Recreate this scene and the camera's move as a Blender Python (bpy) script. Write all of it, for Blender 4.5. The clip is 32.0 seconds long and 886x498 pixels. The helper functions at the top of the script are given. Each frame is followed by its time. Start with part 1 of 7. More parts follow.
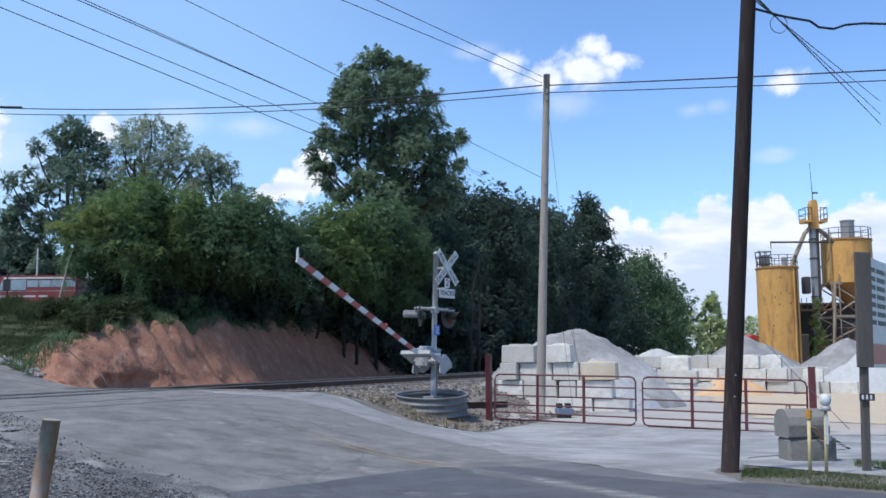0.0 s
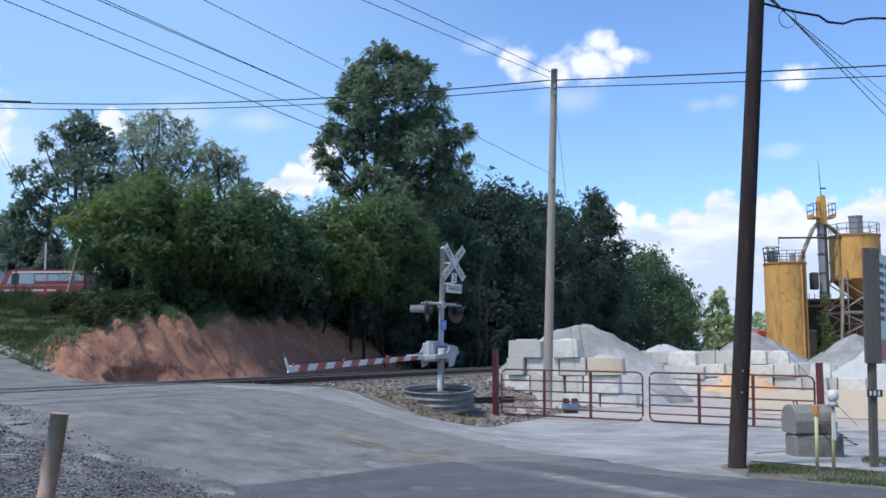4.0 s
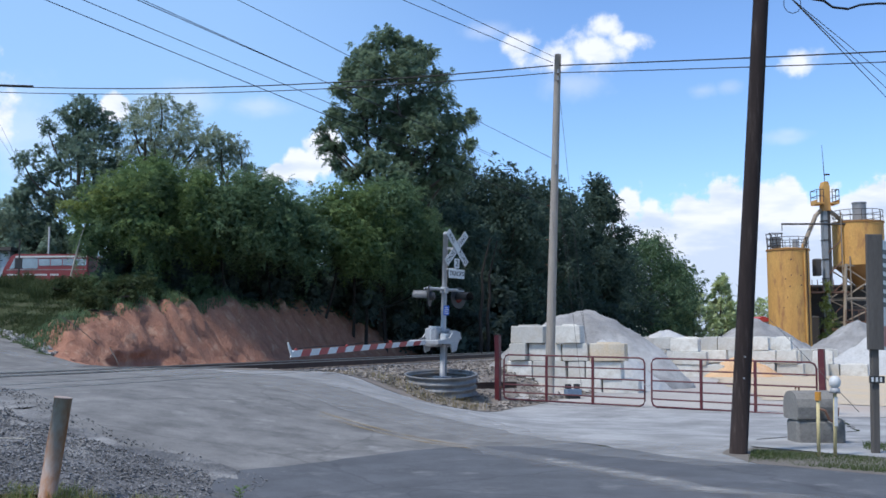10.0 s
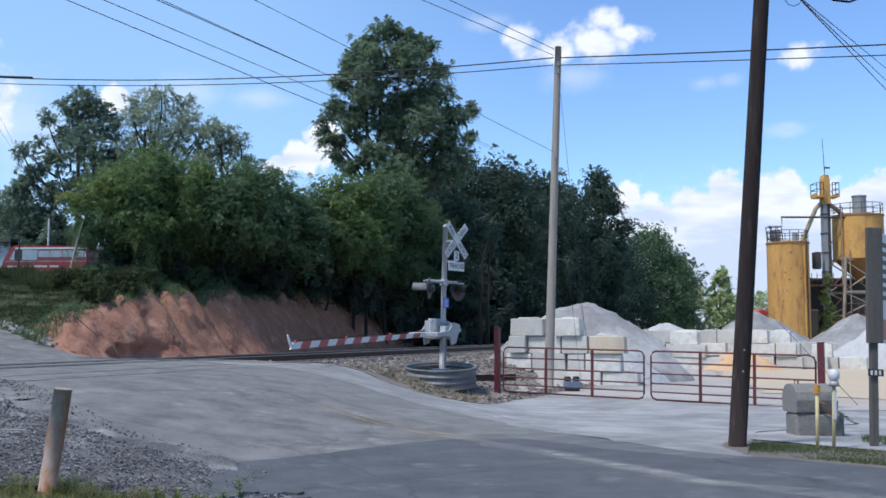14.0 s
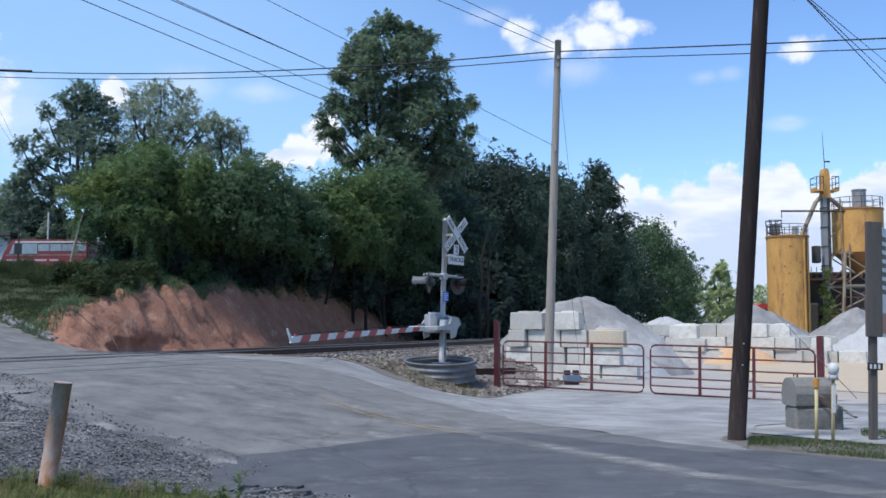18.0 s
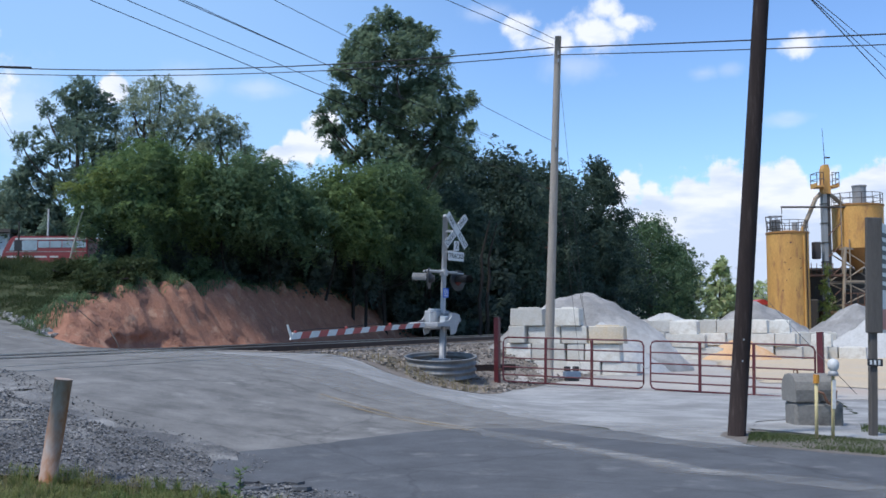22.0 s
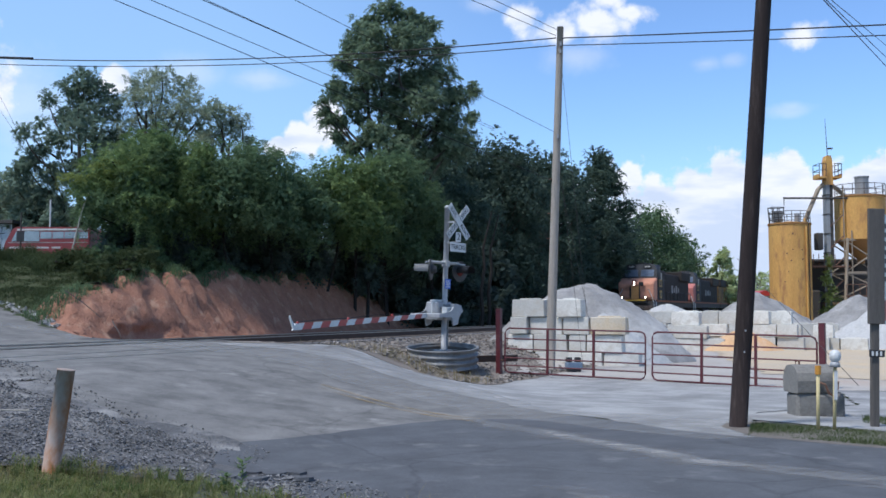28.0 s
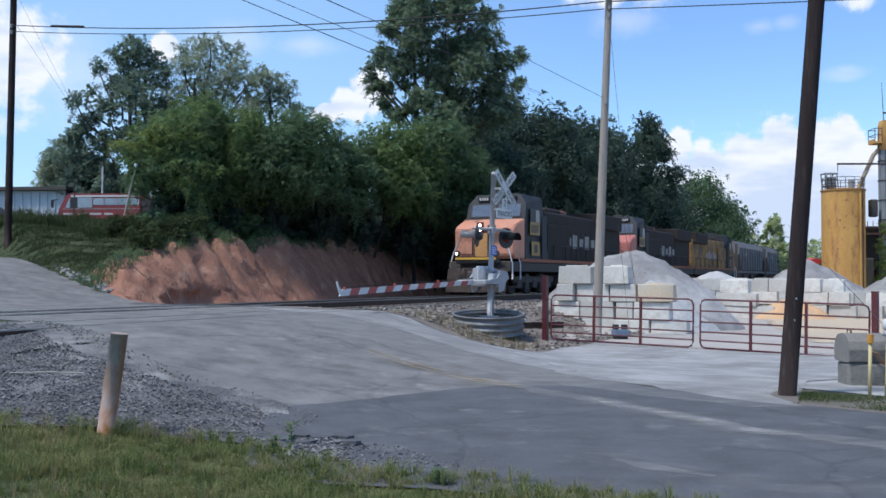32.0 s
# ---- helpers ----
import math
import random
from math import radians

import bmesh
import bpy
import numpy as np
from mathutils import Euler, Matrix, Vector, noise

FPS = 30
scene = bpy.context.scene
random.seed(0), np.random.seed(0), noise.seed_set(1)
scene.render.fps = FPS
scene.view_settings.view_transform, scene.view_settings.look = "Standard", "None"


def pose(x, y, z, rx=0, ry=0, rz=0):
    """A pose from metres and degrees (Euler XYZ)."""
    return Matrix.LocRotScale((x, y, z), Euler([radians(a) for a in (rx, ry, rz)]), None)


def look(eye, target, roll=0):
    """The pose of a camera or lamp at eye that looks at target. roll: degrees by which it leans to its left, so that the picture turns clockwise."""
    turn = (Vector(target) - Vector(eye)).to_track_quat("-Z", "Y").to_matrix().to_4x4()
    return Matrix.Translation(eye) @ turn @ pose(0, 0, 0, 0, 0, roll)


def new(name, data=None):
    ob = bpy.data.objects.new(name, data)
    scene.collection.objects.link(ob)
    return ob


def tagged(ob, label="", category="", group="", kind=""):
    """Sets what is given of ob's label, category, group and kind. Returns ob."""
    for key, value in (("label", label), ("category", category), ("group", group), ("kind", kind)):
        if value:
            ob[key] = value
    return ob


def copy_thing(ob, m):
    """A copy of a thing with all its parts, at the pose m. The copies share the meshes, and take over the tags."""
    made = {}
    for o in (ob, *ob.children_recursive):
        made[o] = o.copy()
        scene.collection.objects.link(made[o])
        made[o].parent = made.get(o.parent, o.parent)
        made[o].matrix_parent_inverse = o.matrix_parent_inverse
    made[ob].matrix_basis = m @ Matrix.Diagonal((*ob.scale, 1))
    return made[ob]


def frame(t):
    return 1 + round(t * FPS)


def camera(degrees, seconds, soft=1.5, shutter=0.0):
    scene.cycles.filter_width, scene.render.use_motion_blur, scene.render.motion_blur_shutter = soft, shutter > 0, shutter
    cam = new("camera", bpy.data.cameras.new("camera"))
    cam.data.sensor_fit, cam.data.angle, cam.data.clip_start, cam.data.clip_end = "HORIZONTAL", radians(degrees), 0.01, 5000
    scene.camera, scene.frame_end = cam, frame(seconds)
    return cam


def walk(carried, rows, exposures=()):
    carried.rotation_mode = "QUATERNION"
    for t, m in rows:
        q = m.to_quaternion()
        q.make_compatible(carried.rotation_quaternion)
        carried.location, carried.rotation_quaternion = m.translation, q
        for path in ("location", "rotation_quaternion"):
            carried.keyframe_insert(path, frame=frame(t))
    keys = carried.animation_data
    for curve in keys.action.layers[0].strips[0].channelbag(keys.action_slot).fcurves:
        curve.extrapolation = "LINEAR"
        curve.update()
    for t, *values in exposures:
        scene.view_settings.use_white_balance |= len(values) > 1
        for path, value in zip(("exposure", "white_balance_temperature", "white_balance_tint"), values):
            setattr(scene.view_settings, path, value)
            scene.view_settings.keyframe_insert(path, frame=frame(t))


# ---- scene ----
from mathutils.geometry import delaunay_2d_cdt

# camera: stands at the roadside and pans with the hand
cam = camera(48.76, 32.0, soft=1.6)
walk(cam, [
    (0.0, pose(0, 0, 1.65, 96.270, 0.411, -0.560)),
    (0.5, pose(0, 0, 1.65, 96.267, 0.409, -0.554)),
    (1.0, pose(0, 0, 1.65, 96.241, 0.376, -0.536)),
    (1.5, pose(0, 0, 1.65, 96.202, 0.413, -0.418)),
    (2.0, pose(0, 0, 1.65, 96.170, 0.392, -0.336)),
    (2.5, pose(0, 0, 1.65, 96.149, 0.343, -0.337)),
    (3.0, pose(0, 0, 1.65, 96.111, 0.342, -0.230)),
    (3.5, pose(0, 0, 1.65, 96.042, 0.283, -0.203)),
    (5.5, pose(0, 0, 1.65, 95.797, 0.251, -0.032)),
    (6.0, pose(0, 0, 1.65, 95.714, 0.227, -0.017)),
    (6.5, pose(0, 0, 1.65, 95.617, 0.228, 0.007)),
    (7.0, pose(0, 0, 1.65, 95.526, 0.184, -0.013)),
    (7.5, pose(0, 0, 1.65, 95.444, 0.192, 0.004)),
    (8.0, pose(0, 0, 1.65, 95.379, 0.150, 0.008)),
    (8.5, pose(0, 0, 1.65, 95.380, 0.156, 0.003)),
    (9.0, pose(0, 0, 1.65, 95.312, 0.107, 0.007)),
    (9.5, pose(0, 0, 1.65, 95.218, 0.104, 0.008)),
    (10.0, pose(0, 0, 1.65, 95.124, 0.112, -0.015)),
    (10.5, pose(0, 0, 1.65, 95.114, 0.086, -0.008)),
    (11.0, pose(0, 0, 1.65, 95.077, 0.063, -0.039)),
    (11.5, pose(0, 0, 1.65, 95.004, 0.071, -0.027)),
    (12.0, pose(0, 0, 1.65, 94.949, 0.048, -0.022)),
    (12.5, pose(0, 0, 1.65, 94.875, 0.031, -0.061)),
    (13.0, pose(0, 0, 1.65, 94.817, -0.012, -0.092)),
    (13.5, pose(0, 0, 1.65, 94.764, -0.018, -0.092)),
    (14.0, pose(0, 0, 1.65, 94.681, -0.007, -0.038)),
    (14.5, pose(0, 0, 1.65, 94.614, -0.021, -0.032)),
    (16.5, pose(0, 0, 1.65, 94.452, -0.067, -0.100)),
    (17.0, pose(0, 0, 1.65, 94.409, -0.065, -0.105)),
    (17.5, pose(0, 0, 1.65, 94.358, -0.052, -0.089)),
    (18.0, pose(0, 0, 1.65, 94.318, -0.018, -0.056)),
    (18.5, pose(0, 0, 1.65, 94.264, -0.004, -0.003)),
    (19.0, pose(0, 0, 1.65, 94.264, -0.000, -0.000)),
    (19.5, pose(0, 0, 1.65, 94.246, -0.065, 0.024)),
    (20.0, pose(0, 0, 1.65, 94.247, -0.057, 0.014)),
    (20.5, pose(0, 0, 1.65, 94.216, -0.010, 0.028)),
    (21.0, pose(0, 0, 1.65, 94.174, 0.012, 0.021)),
    (21.5, pose(0, 0, 1.65, 94.163, 0.008, 0.000)),
    (22.0, pose(0, 0, 1.65, 94.103, 0.031, -0.049)),
    (22.5, pose(0, 0, 1.65, 94.028, -0.004, -0.057)),
    (23.0, pose(0, 0, 1.65, 94.009, 0.022, -0.066)),
    (23.5, pose(0, 0, 1.65, 93.992, 0.060, -0.045)),
    (24.0, pose(0, 0, 1.65, 94.004, 0.041, -0.093)),
    (24.5, pose(0, 0, 1.65, 94.003, -0.023, -0.097)),
    (25.0, pose(0, 0, 1.65, 93.963, 0.019, -0.088)),
    (25.5, pose(0, 0, 1.65, 93.909, -0.023, -0.104)),
    (27.5, pose(0, 0, 1.65, 93.679, 0.000, -0.079)),
    (28.0, pose(0, 0, 1.65, 93.575, 0.004, 0.063)),
    (28.5, pose(0, 0, 1.65, 93.411, -0.035, 0.174)),
    (29.0, pose(0, 0, 1.65, 93.116, -0.054, 0.274)),
    (29.5, pose(0, 0, 1.65, 92.751, -0.076, 0.390)),
    (30.0, pose(0, 0, 1.65, 92.396, -0.189, 0.516)),
    (30.5, pose(0, 0, 1.65, 91.926, -0.288, 0.882)),
    (31.0, pose(0, 0, 1.65, 91.706, -0.266, 1.973)),
    (31.5, pose(0, 0, 1.65, 91.613, -0.279, 2.265)),
    (32.0, pose(0, 0, 1.65, 91.608, -0.210, 2.765)),
], exposures=[(0.0, 0.34, 5900, 12), (32.0, 0.28, 5900, 12)])

# world: blue sky with broken cumulus
SUN_AZ = radians(233)     # compass-like angle from +y towards +x
SUN_EL = radians(59)
world = bpy.data.worlds.new("sky")
scene.world = world
world.use_nodes = True
wn, wl = world.node_tree.nodes, world.node_tree.links
wn.clear()
w_out = wn.new("ShaderNodeOutputWorld")
w_bg = wn.new("ShaderNodeBackground")
w_sky = wn.new("ShaderNodeTexSky")
w_sky.sky_type, w_sky.sun_disc = "NISHITA", False
w_sky.sun_elevation, w_sky.sun_rotation = SUN_EL, SUN_AZ
w_sky.air_density, w_sky.dust_density, w_sky.ozone_density = 1.0, 0.2, 6.0
w_bg.inputs["Strength"].default_value = 0.15


def wmath(op, a, b=None):
    n = wn.new("ShaderNodeMath")
    n.operation = op
    for k, v in enumerate((a, b)):
        if v is None:
            continue
        if isinstance(v, (int, float)):
            n.inputs[k].default_value = v
        else:
            wl.new(v, n.inputs[k])
    return n.outputs[0]


# cumulus: azimuth and height over the horizon of each heap, its half width and half height, all in degrees
FAIR = [(9, 16.4, 2.2, 1.6), (11, 16.9, 1.5, 0.6), (4.7, 16.7, 1.5, 1.2), (6.8, 16.1, 1.9, 1.1), (9.8, 17.6, 1.3, 0.9), (20.6, 14.9, 1.5, 0.9), (-28.9, 12.8, 4, 4.3), (-26.5, 11.6, 3.3, 4)]
BANK = [(-7, 10.7, 1.3, 1.9), (-8, 9.9, 1.4, 1.1), (-9.9, 9.3, 1.2, 0.7), (10.7, 7.5, 1, 1.2), (12.1, 5.7, 2, 1.5), (14.7, 6.8, 1.9, 1.5), (16.5, 6.9, 2.3, 1.9), (19.1, 6.9, 2.4, 2.1), (21.1, 6, 2.6, 1.9), (23.3, 6.1, 3, 1.9), (25.5, 6.3, 3, 2), (13.7, 4.6, 4.3, 1.5), (22.6, 4, 6.3, 2), (18.3, 4.1, 5, 2), (-18.6, 12.7, 1.1, 0.9), (18, 3.8, 26, 4.6)]
THIN = [(7.7, 14.5, 2.6, 1.1), (15.2, 13.8, 1, 0.5), (16.7, 13.9, 0.9, 0.5), (19.5, 11, 1.7, 0.5), (-10.6, 13.2, 2.3, 0.7), (-14.8, 13.4, 2.3, 1.3), (-24, 10.9, 4.3, 3.6), (-17.1, 13, 2, 1.1), (2.7, 17.7, 2, 0.7)]
w_tc = wn.new("ShaderNodeTexCoord")
w_sep = wn.new("ShaderNodeSeparateXYZ")
wl.new(w_tc.outputs["Generated"], w_sep.inputs[0])
w_az = wmath("ARCTAN2", w_sep.outputs[0], w_sep.outputs[1])
w_el = wmath("ARCSINE", w_sep.outputs[2])
w_uv = wn.new("ShaderNodeCombineXYZ")
wl.new(w_az, w_uv.inputs[0])
wl.new(w_el, w_uv.inputs[1])
w_n1 = wn.new("ShaderNodeTexNoise")
w_n1.inputs["Scale"].default_value, w_n1.inputs["Detail"].default_value, w_n1.inputs["Roughness"].default_value = 34.0, 10, 0.56
w_n2 = wn.new("ShaderNodeTexNoise")
w_n2.inputs["Scale"].default_value, w_n2.inputs["Detail"].default_value = 30.0, 4
wl.new(w_uv.outputs[0], w_n1.inputs["Vector"])
w_squash = wn.new("ShaderNodeVectorMath")
w_squash.operation = "MULTIPLY"
w_squash.inputs[1].default_value = (0.5, 1.6, 1)
wl.new(w_uv.outputs[0], w_squash.inputs[0])
wl.new(w_squash.outputs[0], w_n2.inputs["Vector"])


def heaps(rows):
    field = None
    for az, el, wa, he, *_ in rows:
        w_sub = wn.new("ShaderNodeVectorMath")
        w_sub.operation = "SUBTRACT"
        w_sub.inputs[1].default_value = (radians(az), radians(el), 0)
        wl.new(w_uv.outputs[0], w_sub.inputs[0])
        w_mul = wn.new("ShaderNodeVectorMath")
        w_mul.operation = "MULTIPLY"
        w_mul.inputs[1].default_value = (1 / radians(wa), 1 / radians(he), 0)
        wl.new(w_sub.outputs[0], w_mul.inputs[0])
        w_len = wn.new("ShaderNodeVectorMath")
        w_len.operation = "LENGTH"
        wl.new(w_mul.outputs[0], w_len.inputs[0])
        one = wmath("SUBTRACT", 1.0, w_len.outputs["Value"])
        field = one if field is None else wmath("MAXIMUM", field, one)
    return field


def thickness(field, lump, lo, hi, most):
    n = wn.new("ShaderNodeMapRange")
    n.interpolation_type = "SMOOTHSTEP"
    n.inputs[1].default_value, n.inputs[2].default_value, n.inputs[4].default_value = lo, hi, most
    wl.new(wmath("ADD", field, wmath("MULTIPLY", wmath("SUBTRACT", w_n1.outputs["Fac"], 0.5), lump)), n.inputs[0])
    return n.outputs[0]


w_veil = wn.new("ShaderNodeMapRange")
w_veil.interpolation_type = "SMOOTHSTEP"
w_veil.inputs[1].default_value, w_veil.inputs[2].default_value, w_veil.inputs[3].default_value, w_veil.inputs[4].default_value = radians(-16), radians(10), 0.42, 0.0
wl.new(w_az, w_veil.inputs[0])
w_cover = wmath("MAXIMUM", thickness(heaps(BANK), 1.7, 0.0, 0.3, 1.0), thickness(heaps(FAIR), 2.3, 0.0, 0.75, 1.0))
w_cover = wmath("MAXIMUM", w_cover, thickness(heaps(THIN), 1.2, -0.1, 1.0, 0.34))
w_shade = wn.new("ShaderNodeMapRange")
w_shade.inputs[1].default_value, w_shade.inputs[2].default_value = 0.35, 0.6
w_low = wn.new("ShaderNodeMapRange")
w_low.inputs[1].default_value, w_low.inputs[2].default_value, w_low.inputs[3].default_value, w_low.inputs[4].default_value = radians(3.0), radians(7.8), -0.3, 0.08
wl.new(w_el, w_low.inputs[0])
wl.new(wmath("ADD", w_n2.outputs["Fac"], w_low.outputs[0]), w_shade.inputs[0])
w_ccol = wn.new("ShaderNodeMix")
w_ccol.data_type = "RGBA"
w_ccol.inputs[6].default_value, w_ccol.inputs[7].default_value = (3.7, 4.15, 4.85, 1), (5.3, 5.32, 5.4, 1)
wl.new(w_shade.outputs[0], w_ccol.inputs[0])
w_mix = wn.new("ShaderNodeMix")
w_mix.data_type = "RGBA"
wl.new(w_cover, w_mix.inputs[0])
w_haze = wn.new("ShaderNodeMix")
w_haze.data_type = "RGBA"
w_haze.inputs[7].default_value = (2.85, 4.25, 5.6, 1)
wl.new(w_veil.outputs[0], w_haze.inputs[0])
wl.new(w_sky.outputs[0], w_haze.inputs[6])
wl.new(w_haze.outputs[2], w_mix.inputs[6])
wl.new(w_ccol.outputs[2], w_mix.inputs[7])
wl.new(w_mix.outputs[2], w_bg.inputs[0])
wl.new(w_bg.outputs[0], w_out.inputs[0])

sun = new("sun", bpy.data.lights.new("sun", "SUN"))
sun.data.energy, sun.data.angle, sun.data.color = 3.2, radians(9), (1.0, 0.93, 0.82)
sun_from = Vector((math.sin(SUN_AZ) * math.cos(SUN_EL), math.cos(SUN_AZ) * math.cos(SUN_EL), math.sin(SUN_EL)))
sun.matrix_world = look(sun_from * 50, (0, 0, 0))

# ---- materials ----
def material(name, colour, rough=0.8, metal=0.0, colour2=None, scale=4.0, fine=40.0, bump=0.2, spread=0.5,
             stain=None, stain_scale=0.7, stain_amount=0.4, per_object=0.0, coords="Object", bump_size=0.02, stretch=None, island=0.0):
    """Two-scale procedural surface: base mottling, fine grain with relief, and an optional stain layer."""
    m = bpy.data.materials.new(name)
    m.use_nodes = True
    n, l = m.node_tree.nodes, m.node_tree.links
    b = n["Principled BSDF"]
    tc = n.new("ShaderNodeTexCoord")
    src = tc.outputs[coords]
    if stretch:
        mp = n.new("ShaderNodeMapping")
        mp.inputs["Scale"].default_value = stretch
        l.new(src, mp.inputs[0])
        src = mp.outputs[0]
    n1 = n.new("ShaderNodeTexNoise")
    n1.inputs["Scale"].default_value, n1.inputs["Detail"].default_value, n1.inputs["Roughness"].default_value = scale, 10, 0.66
    n2 = n.new("ShaderNodeTexNoise")
    n2.inputs["Scale"].default_value, n2.inputs["Detail"].default_value = fine, 4
    l.new(src, n1.inputs["Vector"])
    l.new(src, n2.inputs["Vector"])
    c1 = colour
    c2 = colour2 or tuple(c * 0.7 for c in colour)
    ramp = n.new("ShaderNodeMapRange")
    ramp.inputs[1].default_value, ramp.inputs[2].default_value = 0.5 - spread * 0.5, 0.5 + spread * 0.5
    l.new(n1.outputs["Fac"], ramp.inputs[0])
    mix = n.new("ShaderNodeMix")
    mix.data_type = "RGBA"
    mix.inputs[6].default_value, mix.inputs[7].default_value = (*c2, 1), (*c1, 1)
    l.new(ramp.outputs[0], mix.inputs[0])
    g = n.new("ShaderNodeMapRange")
    g.inputs[3].default_value, g.inputs[4].default_value = 0.72, 1.28
    l.new(n2.outputs["Fac"], g.inputs[0])
    mul = n.new("ShaderNodeVectorMath")
    mul.operation = "SCALE"
    l.new(mix.outputs[2], mul.inputs[0])
    l.new(g.outputs[0], mul.inputs["Scale"])
    col = mul.outputs[0]
    if per_object:
        oi = n.new("ShaderNodeObjectInfo")
        pr = n.new("ShaderNodeMapRange")
        pr.inputs[3].default_value, pr.inputs[4].default_value = 1 - per_object, 1 + per_object
        l.new(oi.outputs["Random"], pr.inputs[0])
        mo = n.new("ShaderNodeVectorMath")
        mo.operation = "SCALE"
        l.new(col, mo.inputs[0])
        l.new(pr.outputs[0], mo.inputs["Scale"])
        col = mo.outputs[0]
    if stain:
        n3 = n.new("ShaderNodeTexNoise")
        n3.inputs["Scale"].default_value, n3.inputs["Detail"].default_value, n3.inputs["Roughness"].default_value = stain_scale, 7, 0.65
        l.new(src, n3.inputs["Vector"])
        sr = n.new("ShaderNodeMapRange")
        sr.inputs[1].default_value, sr.inputs[2].default_value = 0.62 - stain_amount * 0.35, 0.72 - stain_amount * 0.2
        l.new(n3.outputs["Fac"], sr.inputs[0])
        ms = n.new("ShaderNodeMix")
        ms.data_type = "RGBA"
        ms.inputs[7].default_value = (*stain, 1)
        l.new(sr.outputs[0], ms.inputs[0])
        l.new(col, ms.inputs[6])
        col = ms.outputs[2]
    l.new(col, b.inputs["Base Color"])
    b.inputs["Roughness"].default_value, b.inputs["Metallic"].default_value = rough, metal
    if rough >= 0.6 and not metal:
        b.inputs["Specular IOR Level"].default_value = 0.25
    if island:
        ge = n.new("ShaderNodeNewGeometry")
        ir = n.new("ShaderNodeMapRange")
        ir.inputs[3].default_value, ir.inputs[4].default_value = 1 - island, 1 + island
        l.new(ge.outputs["Random Per Island"], ir.inputs[0])
        im = n.new("ShaderNodeVectorMath")
        im.operation = "SCALE"
        l.new(col, im.inputs[0])
        l.new(ir.outputs[0], im.inputs["Scale"])
        l.new(im.outputs[0], b.inputs["Base Color"])
    if bump:
        bp = n.new("ShaderNodeBump")
        bp.inputs["Strength"].default_value, bp.inputs["Distance"].default_value = bump, bump_size
        l.new(n2.outputs["Fac"], bp.inputs["Height"])
        l.new(bp.outputs[0], b.inputs["Normal"])
    return m


def glow(name, colour, strength):
    m = bpy.data.materials.new(name)
    m.use_nodes = True
    b = m.node_tree.nodes["Principled BSDF"]
    b.inputs["Base Color"].default_value = (*colour, 1)
    b.inputs["Emission Color"].default_value, b.inputs["Emission Strength"].default_value = (*colour, 1), strength
    return m


def leaf_material(name, colour, colour2, shine=0.6, patchy=0.45):
    """Foliage: colour varies leaf by leaf and over the crown, with light passing through."""
    m = bpy.data.materials.new(name)
    m.use_nodes = True
    n, l = m.node_tree.nodes, m.node_tree.links
    b = n["Principled BSDF"]
    out = n["Material Output"]
    geo = n.new("ShaderNodeNewGeometry")
    tc = n.new("ShaderNodeTexCoord")
    n1 = n.new("ShaderNodeTexNoise")
    n1.inputs["Scale"].default_value, n1.inputs["Detail"].default_value = patchy, 3
    l.new(tc.outputs["Object"], n1.inputs["Vector"])
    add = n.new("ShaderNodeMath")
    add.operation = "MULTIPLY_ADD"
    add.inputs[1].default_value = 0.5
    l.new(geo.outputs["Random Per Island"], add.inputs[0])
    l.new(n1.outputs["Fac"], add.inputs[2])
    rg = n.new("ShaderNodeMapRange")
    rg.inputs[1].default_value, rg.inputs[2].default_value = 0.4, 1.1
    l.new(add.outputs[0], rg.inputs[0])
    mix = n.new("ShaderNodeMix")
    mix.data_type = "RGBA"
    mix.inputs[6].default_value, mix.inputs[7].default_value = (*colour, 1), (*colour2, 1)
    l.new(rg.outputs[0], mix.inputs[0])
    l.new(mix.outputs[2], b.inputs["Base Color"])
    b.inputs["Roughness"].default_value = shine
    b.inputs["Specular IOR Level"].default_value = 0.12
    tr = n.new("ShaderNodeBsdfTranslucent")
    l.new(mix.outputs[2], tr.inputs["Color"])
    ms = n.new("ShaderNodeMixShader")
    ms.inputs[0].default_value = 0.46
    l.new(b.outputs[0], ms.inputs[1])
    l.new(tr.outputs[0], ms.inputs[2])
    l.new(ms.outputs[0], out.inputs["Surface"])
    return m


def veil(name, colour, lo=0.42, hi=0.72, turn=128):
    """A thin, broken dusting that lets the surface below show, drawn out along the road."""
    m = material(name, colour, 0.95, fine=50, bump=0.1)
    n, l = m.node_tree.nodes, m.node_tree.links
    tc = n.new("ShaderNodeTexCoord")
    mp = n.new("ShaderNodeMapping")
    mp.inputs["Rotation"].default_value = (0, 0, radians(-turn))
    mp.inputs["Scale"].default_value = (1.1, 3.2, 1)
    nz = n.new("ShaderNodeTexNoise")
    nz.inputs["Scale"].default_value, nz.inputs["Detail"].default_value, nz.inputs["Roughness"].default_value = 1.1, 9, 0.7
    rg = n.new("ShaderNodeMapRange")
    rg.inputs[1].default_value, rg.inputs[2].default_value, rg.inputs[4].default_value = lo, hi, 0.85
    l.new(tc.outputs["Object"], mp.inputs[0])
    l.new(mp.outputs[0], nz.inputs["Vector"])
    l.new(nz.outputs["Fac"], rg.inputs[0])
    l.new(rg.outputs[0], n["Principled BSDF"].inputs["Alpha"])
    return m


